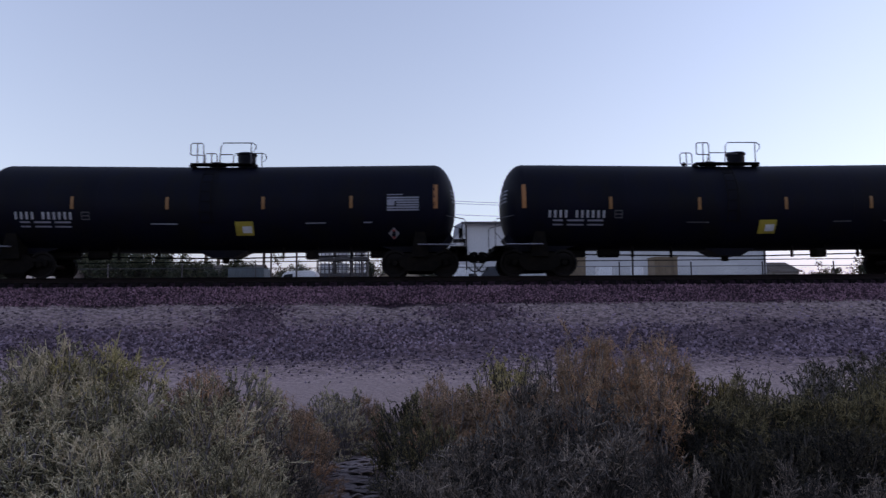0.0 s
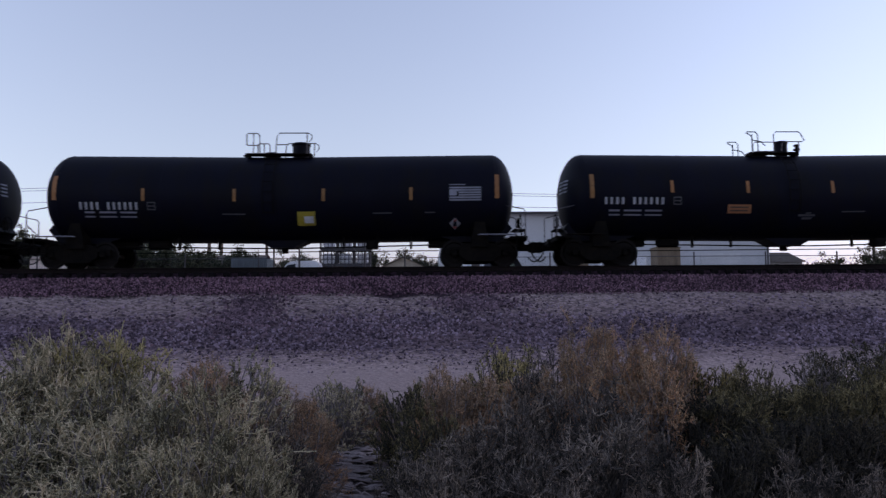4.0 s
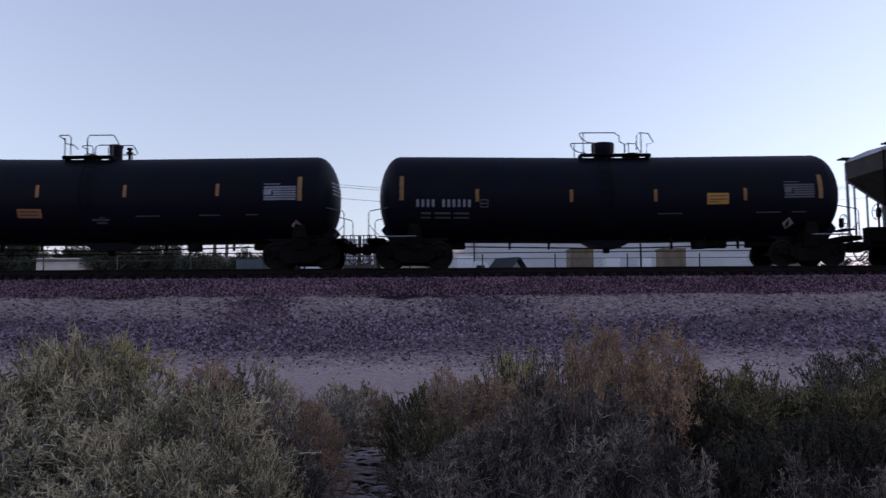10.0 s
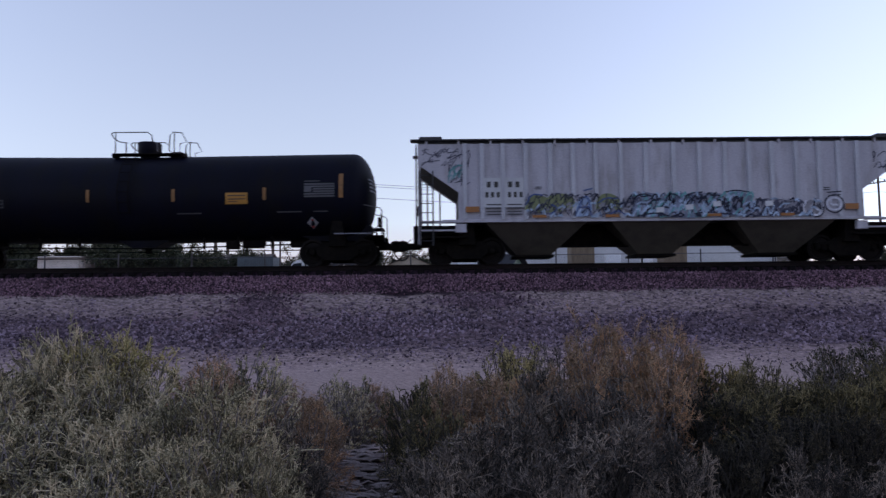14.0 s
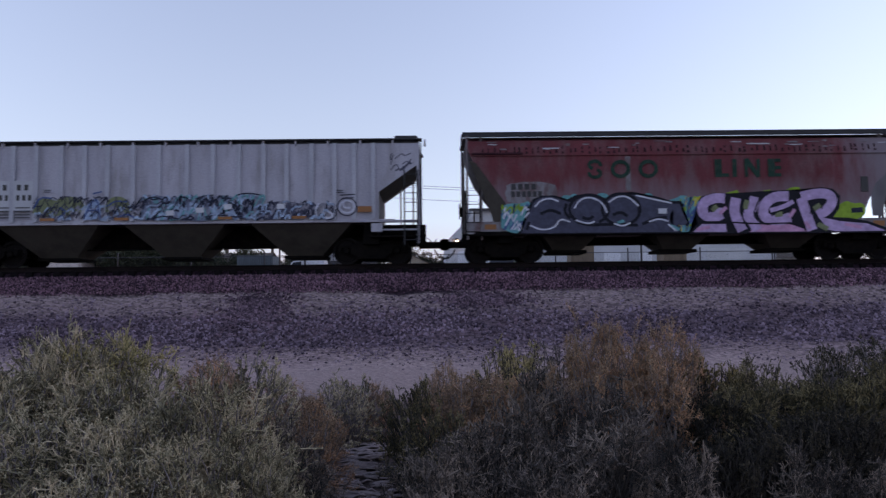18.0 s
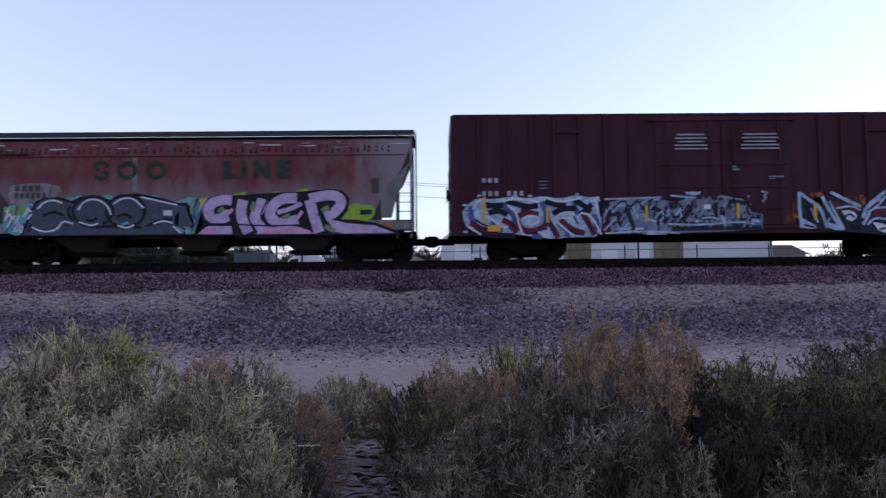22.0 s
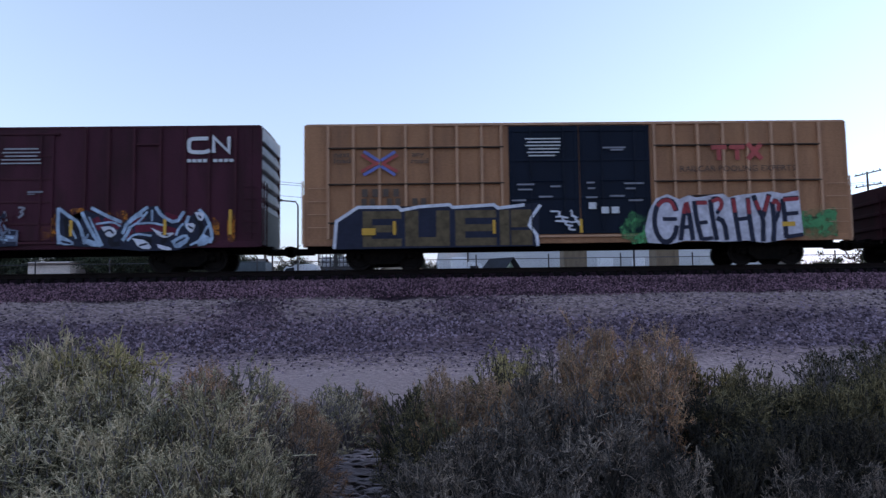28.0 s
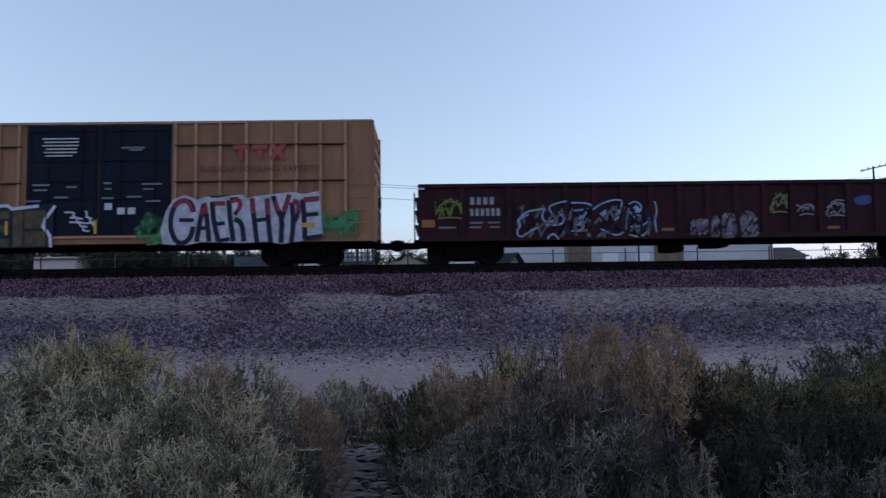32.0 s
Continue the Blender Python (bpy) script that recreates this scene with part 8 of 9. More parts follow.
for x0, x1, h, d in ((11.4, 12.3, 2.72, 0.9), (13.75, 14.4, 2.75, 0.8)):
    c = thing("freezer_box", "white upright steel box", "cabinet", pose(0, 48, YARD))
    part("body", block(x0, x1, 0, d, 0, h, 0.03), PAINTWHITE, c)
    part("door", block(x0 + 0.04, x1 - 0.04, -0.05, 0, 0.3, h - 0.08, 0.02), PAINTWHITE, c)
    part("handle", block(x0 + 0.1, x0 + 0.14, -0.1, -0.05, 1.2, 1.6, 0.005), GALVPIPE, c)
# stacked liquid totes
def tote():
    t = thing("liquid_tote", "white plastic liquid tote in a wire cage", "tote", pose(-7.0, 50, YARD), group="stacked totes")
    part("pallet", block(-0.55, 0.55, -0.5, 0.5, 0, 0.13, 0.01), GALVPIPE, t)
    part("bottle", block(-0.39, 0.39, -0.36, 0.36, 0.2, 0.88, 0.09), PLASTIC, t)
    bm = bmesh.new()
    for z in (0.16, 0.46, 0.76, 1.05):
        tube(bm, [(-0.54, -0.49, z), (0.54, -0.49, z)], 0.03, 4)
    for k in range(5):
        x = -0.54 + 1.08 * k / 4
        tube(bm, [(x, -0.49, 0.13), (x, -0.49, 1.1)], 0.026, 4)
    for k in range(5):
        y = -0.49 + 0.98 * k / 4
        tube(bm, [(-0.54, y, 0.13), (-0.54, y, 1.1)], 0.014, 4)
        tube(bm, [(0.54, y, 0.13), (0.54, y, 1.1)], 0.014, 4)
    part("cage", bm, GALVPIPE, t)
    bm = bmesh.new()
    lathe(bm, [(0.11, 1.1), (0.11, 1.14), (0.08, 1.15)], "z", 12)
    part("filler_cap", bm, TARP_BLUE, t)
    return t


first_tote = tote()
for lvl in range(4):
    for k in range(3):
        if (lvl, k) != (0, 0):
            copy_thing(first_tote, pose(-6.95 + 1.17 * k + 0.03 * lvl, 50, YARD + 1.13 * lvl))
# faded blue container
c = thing("shipping_container", "faded blue corrugated shipping container", "container", pose(-13.6, 50, YARD))
part("body", block(0.05, 2.5, 0, 2.4, 0.15, 2.9, 0.02), CONTAINER, c)
for k in range(16):
    part("corrugation", block(0.1 + k * 0.15, 0.175 + k * 0.15, -0.04, 0.0, 0.3, 2.75, 0.01), CONTAINER, c)
# parked white van with tarps beside it
def van():
    v = thing("parked_van", "white van parked behind the fence", "van", pose(-8.6, 46, YARD))
    bm = bmesh.new()
    prism(bm, [(-1.6, 0.45), (-1.6, 1.0), (-1.5, 1.2), (-0.75, 1.3), (-0.2, 2.2), (0.1, 2.35), (1.6, 2.38), (1.75, 2.2), (1.8, 0.5)], -0.9, 0.9)
    bmesh.ops.bevel(bm, geom=bm.edges[:], offset=0.05, segments=2, affect="EDGES")
    part("body", bm, PAINTWHITE, v)
    bm = bmesh.new()
    prism(bm, [(-0.62, 1.38), (-0.15, 2.12), (0.35, 2.18), (0.35, 1.38)], -0.91, -0.89)
    part("side_window", bm, DARKGLASS, v)
    for x in (-1.0, 1.15):
        bm = bmesh.new()
        lathe(bm, [(0.2, -0.93), (0.34, -0.93), (0.36, -0.9), (0.36, -0.72), (0.2, -0.7)], "y", 18, (x, 0, 0.36))
        part("wheel", bm, RUBBER, v)


van()


def box_truck():
    v = thing("parked_truck", "pale box truck parked by the warehouse", "truck", pose(1.9, 50, YARD))
    part("cargo_box", block(-0.3, 0.75, -1.0, 1.0, 0.75, 2.95, 0.04), PAINTWHITE, v)
    bm = bmesh.new()
    prism(bm, [(0.78, 0.5), (0.78, 2.62), (1.35, 2.62), (1.75, 2.45), (1.95, 1.3), (1.98, 0.5)], -0.95, 0.95)
    bmesh.ops.bevel(bm, geom=bm.edges[:], offset=0.04, segments=2, affect="EDGES")
    part("cab", bm, PAINTWHITE, v)
    bm = bmesh.new()
    prism(bm, [(0.95, 1.5), (0.95, 2.35), (1.5, 2.35), (1.68, 1.5)], -0.965, -0.945)
    part("side_window", bm, DARKGLASS, v)
    part("chassis", block(-0.3, 1.9, -0.8, 0.8, 0.42, 0.74, 0.02), FRAME_BLACK, v)
    for x in (0.1, 1.4):
        bm = bmesh.new()
        lathe(bm, [(0.2, -0.93), (0.38, -0.93), (0.4, -0.9), (0.4, -0.72), (0.2, -0.7)], "y", 18, (x, 0, 0.4))
        part("wheel", bm, RUBBER, v)


box_truck()
c = thing("tarpaulin_heap", "heap of crates under blue and white tarpaulin", "crates", pose(-7.6, 47.2, YARD))
rr = random.Random(8)
for k in range(9):
    x = -0.5 + rr.uniform(0, 1.2)
    z = rr.uniform(0, 1.9)
    part("crate", block(x, x + rr.uniform(0.25, 0.5), rr.uniform(-0.3, 0), 0.4, 0 if k < 4 else 1.0 + z * 0.3, 0.9 + z * 0.75, 0.03), (TARP_BLUE, PLASTIC, DARKGLASS)[k % 3], c)


# chain-link fence
def build_fence():
    f = thing("yard_fence", "chain-link fence on steel posts", "fence", pose(0, 36, YARD - 0.02))
    pb = bmesh.new()
    tube(pb, [(0, 0, 0), (0, 0, 2.12)], 0.035, 8)
    lathe(pb, [(0.045, 2.1), (0.045, 2.14), (0.02, 2.18)], "z", 8)
    post = part("post", pb, GALVPIPE, f)
    post.matrix_basis = pose(-40.8, 0, 0)
    for k in range(1, 24):
        q = new("post", post.data)
        q.parent = f
        q.matrix_basis = pose(-40.8 + 3.6 * k, 0, 0)
    for z in (0.1, 1.96):
        bm = bmesh.new()
        tube(bm, [(-41, 0, z), (42.2, 0, z)], 0.02, 6)
        part("rail", bm, GALVPIPE, f)
    v, e = [], []
    n = 0
    verts, faces = [], []
    for s in (-1, 1):
        for k in range(-300, 300):
            x = k * 0.14
            a, b = (x, 0.03 * s, 0.1), (x + s * 1.86, 0.03 * s, 1.96)
            if not (-41 < a[0] < 42 and -41 < b[0] < 42):
                continue
            r = 0.0025
            verts += [(a[0] - r, a[1], a[2]), (a[0] + r, a[1], a[2]), (b[0] + r, b[1], b[2]), (b[0] - r, b[1], b[2])]
            faces.append((n, n + 1, n + 2, n + 3))
            n += 4
    me = quick_mesh("wire_mesh", verts, faces)
    tagged(mesh_part("wire_mesh", me, GALVPIPE, f), kind="stuff")
    for x in (-3.2, 10.3):
        bm = bmesh.new()
        tube(bm, [(x, 0.1, 0), (x, 0.1, 3.2)], 0.05, 8)
        part("tall_post", bm, GALVPIPE, f)


build_fence()


def utility_pole(x, y, top, arms, label):
    p = thing("utility_pole", label, "utility pole", pose(x, y, YARD))
    h = top - YARD
    bm = bmesh.new()
    tube(bm, [(0, 0, -0.3), (0.03, 0, h * 0.5), (0, 0, h)], 0.17, 10, 0.10)
    part("pole", bm, POLEWOOD, p)
    for z, w, tilt in arms:
        arm = bmesh.new()
        a = Vector((-w, -0.15, h - z - tilt))
        b = Vector((w, -0.15, h - z + tilt))
        tube(arm, [a, b], 0.07, 4)
        ar = part("crossarm", arm, POLEWOOD, p)
        for k in range(4):
            q = a.lerp(b, (0.06, 0.3, 0.7, 0.94)[k])
            bm = bmesh.new()
            lathe(bm, [(0.03, 0.05), (0.06, 0.1), (0.04, 0.14), (0.06, 0.18), (0.03, 0.24)], "z", 8, tuple(q))
            part("insulator", bm, DARKGLASS, ar)
    return p


utility_pole(-16.7, 75, 16.0, ((1.25, 1.1, 0.12),), "wooden utility pole with one crossarm")
utility_pole(49.5, 80, 16.1, ((0.2, 1.55, 0.35), (1.6, 1.55, 0.25)), "wooden utility pole with two tilted crossarms")
c = thing("power_lines", "thin overhead power lines between poles", "cable", pose(0, 0, 0))
for dz, dy in ((0, -0.2), (-0.15, 0.4), (-1.4, 0.1)):
    for xa, xb, ya, yb in ((-16.7, 49.5, 75, 80), (-90, -16.7, 70, 75), (49.5, 130, 80, 86)):
        bm = bmesh.new()
        tube(bm, [(xa + (xb - xa) * k / 12, ya + (yb - ya) * k / 12 + dy, 14.9 + dz - 1.6 * (1 - (k / 6 - 1) ** 2)) for k in range(13)], 0.02, 4)
        part("cable", bm, RUBBER, c)
# street lamp
s = thing("street_lamp", "grey street lamp with a short arm", "street lamp", pose(-8.0, 45, YARD))
bm = bmesh.new()
tube(bm, [(0, 0, 0), (0, 0, 6.0), (-0.15, 0, 6.25), (-1.2, 0, 6.35)], 0.06, 8, 0.04)
part("pole", bm, GALVPIPE, s)
part("lamp_head", block(-1.5, -0.95, -0.12, 0.12, 6.28, 6.42, 0.03), GALVPIPE, s)
s = thing("camera_post", "short steel post with a box on top", "post", pose(-8.5, 40, YARD))
bm = bmesh.new()
tube(bm, [(0, 0, 0), (0, 0, 3.9)], 0.05, 8)
part("pole", bm, GALVPIPE, s)
part("box", block(-0.12, 0.14, -0.1, 0.1, 3.7, 3.95, 0.02), FRAME_BLACK, s)


# ---- plants: many thin tubes and leaves in one go ----
def unit(v):
    return v / np.maximum(1e-9, np.linalg.norm(v, axis=-1, keepdims=True))


def tubes(lines, r0, r1, rng, sides=3):
    """lines: n polylines of s points; gives verts and quads."""
    n, s, _ = lines.shape
    d = unit(lines[:, -1] - lines[:, 0])
    a = unit(np.cross(d, rng.normal(size=(n, 3))))
    b = np.cross(d, a)
    rad = np.linspace(1, 0, s)[None, :] * (r0 - r1) + r1
    v = np.empty((n, s, sides, 3))
    for k in range(sides):
        t = 2 * math.pi * k / sides
        v[:, :, k] = lines + rad[..., None] * (math.cos(t) * a + math.sin(t) * b)[:, None, :]
    base = (np.arange(n) * s * sides)[:, None, None]
    j = np.arange(s - 1)[None, :, None] * sides
    k = np.arange(sides)[None, None, :]
    k2 = (k + 1) % sides
    q = np.stack([base + j + k, base + j + k2, base + j + sides + k2, base + j + sides + k], -1).reshape(-1, 4)
    return v.reshape(-1, 3), q


def leaves(pos, d, length, width, rng):
    """One pointed, slightly folded blade at each place."""
    side = unit(np.cross(d, rng.normal(size=d.shape)))
    nor = np.cross(d, side)
    l_, w = length[:, None], width[:, None]
    v = np.stack([pos, pos + d * l_ * 0.5 + side * w + nor * w * 0.5, pos + d * l_, pos + d * l_ * 0.5 - side * w + nor * w * 0.5], 1)
    q = (np.arange(len(pos)) * 4)[:, None] + np.arange(4)[None, :]
    return v.reshape(-1, 3), q


def np_mesh(name, blocks):
    vs, qs, off = [], [], 0
    for v, q in blocks:
        vs.append(v)
        qs.append(q + off)
        off += len(v)
    v, q = np.concatenate(vs), np.concatenate(qs)
    me = bpy.data.meshes.new(name)
    me.vertices.add(len(v))
    me.vertices.foreach_set("co", v.reshape(-1))
    me.loops.add(q.size)
    me.loops.foreach_set("vertex_index", q.reshape(-1).astype(np.int32))
    me.polygons.add(len(q))
    me.polygons.foreach_set("loop_start", np.arange(0, q.size, 4, dtype=np.int32))
    me.polygons.foreach_set("loop_total", np.full(len(q), 4, dtype=np.int32))
    me.update(calc_edges=True)
    return me


def shoots(start, d, length, s, rng, lift=0.15, wob=0.12):
    """Curved shoots from start in direction d."""
    n = len(start)
    u = np.linspace(0, 1, s)[None, :, None]
    bend = rng.normal(size=(n, 1, 3)) * wob + np.array([0, 0, lift])
    return start[:, None, :] + length[:, None, None] * (d[:, None, :] * u + bend * u * u)


def along(lines, u):
    """The point at u in 0..1 of each line."""
    s = lines.shape[1]
    f = u * (s - 1)
    i = np.minimum(f.astype(int), s - 2)
    w = (f - i)[:, None]
    r = np.arange(len(lines))
    return lines[r, i] * (1 - w) + lines[r, i + 1] * w


def shrub_meshes(seed, R, H, limbs, per, forks, leafy, shoot=(0.09, 0.2), leaf=(0.02, 0.005), twig=0.0045, erect=0.3, curl=0.25, low=0.12, lobes=16, seedy=0.0, loose=0.62, outer=0.15):
    """A shrub in uneven lobes: bare limbs from the root, curling leafy shoots on their outer part, each with short forks."""
    rng = np.random.default_rng(seed)
    phi = np.arange(lobes) * 2.39996 + rng.normal(size=lobes) * 0.35
    th = np.arccos(np.clip(1 - (np.arange(lobes) + 0.5) / lobes * 1.08, -0.08, 1)) + rng.normal(size=lobes) * 0.1
    lobe = np.stack([np.sin(th) * np.cos(phi), np.sin(th) * np.sin(phi), np.cos(th)], 1)
    lobe /= (np.abs(lobe) ** 2.5).sum(1)[:, None] ** 0.4          # fuller shoulders than a ball
    size = rng.uniform(0.82, 1.05, lobes)
    c = np.arange(limbs) % lobes
    tip = lobe[c] * np.array([R, R, H]) * (size[c] * 0.84)[:, None] + rng.normal(size=(limbs, 3)) * R * np.array([0.07, 0.07, 0.05])
    tip[:, 2] = np.maximum(tip[:, 2], low * H)
    base = np.stack([rng.normal(size=limbs) * R * 0.14, rng.normal(size=limbs) * R * 0.14, np.full(limbs, -0.03)], 1)
    u = np.linspace(0, 1, 6)[None, :, None]
    l1 = base[:, None, :] + (tip - base)[:, None, :] * u + rng.normal(size=(limbs, 1, 3)) * 0.35 * R * u * (1 - u)
    o1 = np.repeat(np.arange(limbs), per)
    p2 = along(l1[o1], 1.0 - 0.42 * rng.random(len(o1)) ** 1.3)
    d2 = unit(0.6 * unit(p2 / np.array([R, R, H])) + np.array([0, 0, erect]) + loose * rng.normal(size=p2.shape))
    l2 = shoots(p2, d2, rng.uniform(*shoot, len(o1)), 4, rng, 0.08, curl)
    o2 = np.repeat(np.arange(len(l2)), forks)
    p3 = along(l2[o2], rng.uniform(0.15 + outer, 0.95, len(o2)))
    d3 = unit(0.7 * d2[o2] + np.array([0, 0, 0.15]) + 0.6 * rng.normal(size=p3.shape))
    l3 = shoots(p3, d3, rng.uniform(0.3, 0.6, len(o2)) * shoot[1] * 0.6, 3, rng, 0.15, curl)
    o3 = np.repeat(np.arange(len(l2)), leafy)
    p4 = along(l2[o3], rng.uniform(outer, 1.0, len(o3)))
    o4 = np.repeat(np.arange(len(l3)), max(1, leafy // 2))
    p4 = np.concatenate([p4, along(l3[o4], rng.uniform(0.15, 1.0, len(o4)))])
    d4 = unit(0.55 * np.concatenate([d2[o3], d3[o4]]) + 0.75 * rng.normal(size=p4.shape))
    keep = rng.random(len(p4)) < np.clip(0.35 + p4[:, 2] / (0.45 * H), 0, 1)
    p4, d4 = p4[keep], d4[keep]
    stems = np_mesh("branchwork", [tubes(l1, 0.0085, 0.0038, rng)])
    fol = np_mesh("foliage", [tubes(l2, twig, twig * 0.6, rng), tubes(l3, twig * 0.8, twig * 0.5, rng), leaves(p4, d4, rng.uniform(0.6, 1.3, len(p4)) * leaf[0], rng.uniform(0.7, 1.2, len(p4)) * leaf[1], rng)])
    seeds = None
    if seedy:
        pick = (l3[:, -1, 2] > H * 0.45) & (rng.random(len(l3)) < seedy)
        o5 = np.repeat(np.nonzero(pick)[0], 7)
        p5 = along(l3[o5], rng.uniform(0.3, 1.0, len(o5))) + rng.normal(size=(len(o5), 3)) * 0.014
        d5 = unit(rng.normal(size=p5.shape) + np.array([0, 0, 0.6]))
        seeds = np_mesh("seed_crown", [leaves(p5, d5, rng.uniform(0.012, 0.028, len(p5)), rng.uniform(0.002, 0.0045, len(p5)), rng)])
    return stems, fol, seeds


def plant_with(name, label, meshes, leafmat, m, group="desert shrubs", stemmat=BARK, seedmat=SEED):
    s = thing(name, label, "shrub", m, group)
    for nm, me, mt in (("branchwork", meshes[0], stemmat), ("foliage", meshes[1], leafmat), ("seed_crown", meshes[2], seedmat)):
        if me is None:
            continue
        if not me.materials:
            me.materials.append(mt)
        ob = new(nm, me)
        ob.parent = s
        ob.material_slots[0].link = "OBJECT"
        ob.material_slots[0].material = mt
    return s


# upright saltbush, tight rounded bush, wispy seeding brush, sparse coral-like twigs
TALL = [shrub_meshes(sd, 0.62, hh, 180, 8, 3, 5, (0.04, 0.10), (0.0125, 0.0058), 0.0048, 0.12, 0.5, 0.16, 56, 0.0, 0.46, 0.35) for sd, hh in ((101, 1.15), (102, 1.0))]
ROUND = [shrub_meshes(sd, rr, hh, 200, 7, 2, 6, (0.022, 0.055), (0.0125, 0.005), 0.0036, 0.0, 0.35, 0.06, 44, 0.0, 0.6, 0.2) for sd, rr, hh in ((111, 0.50, 0.80), (112, 0.55, 0.76))]
DRY = [shrub_meshes(103, 0.48, 1.05, 130, 9, 3, 5, (0.035, 0.085), (0.013, 0.0036), 0.0026, 0.06, 0.25, 0.06, 46, 0.8), shrub_meshes(104, 0.52, 0.90, 130, 9, 3, 5, (0.035, 0.08), (0.013, 0.0036), 0.0026, 0.06, 0.25, 0.06, 56, 0.75)]
CORAL = [shrub_meshes(sd, rr, hh, 80, 8, 4, 4, (0.045, 0.105), (0.0105, 0.0048), 0.0048, 0.15, 0.48, 0.1, 26, 0.0, 0.45, 0.4) for sd, rr, hh in ((107, 0.48, 0.75), (108, 0.50, 0.8))]


def shrub(x, y, r, top, meshes, mat, label, turn):
    """Scaled so that its highest twigs reach the given level, a little wider or narrower to suit r."""
    foot = ground_height(x, y) - 0.02
    tall = float(np.percentile([v.co.z for v in meshes[1].vertices], 99.6))
    wide = float(np.percentile([v.co.x for v in meshes[1].vertices], 99.6))
    k = (top - foot) / tall
    w = min(1.5 * k, max(0.65 * k, 1.12 * r / wide))
    m = pose(x, y, foot, 0, 0, turn) @ Matrix.Diagonal((w, w, k, 1))
    # dark bark on these stems paints the shade inside the shrub
    return plant_with("shrub", label, meshes, mat, m, stemmat=DARKBARK if mat in (SHADESAGE, GREYSAGE, MIDSAGE, OLIVE, DULLGOLD) else BARK)


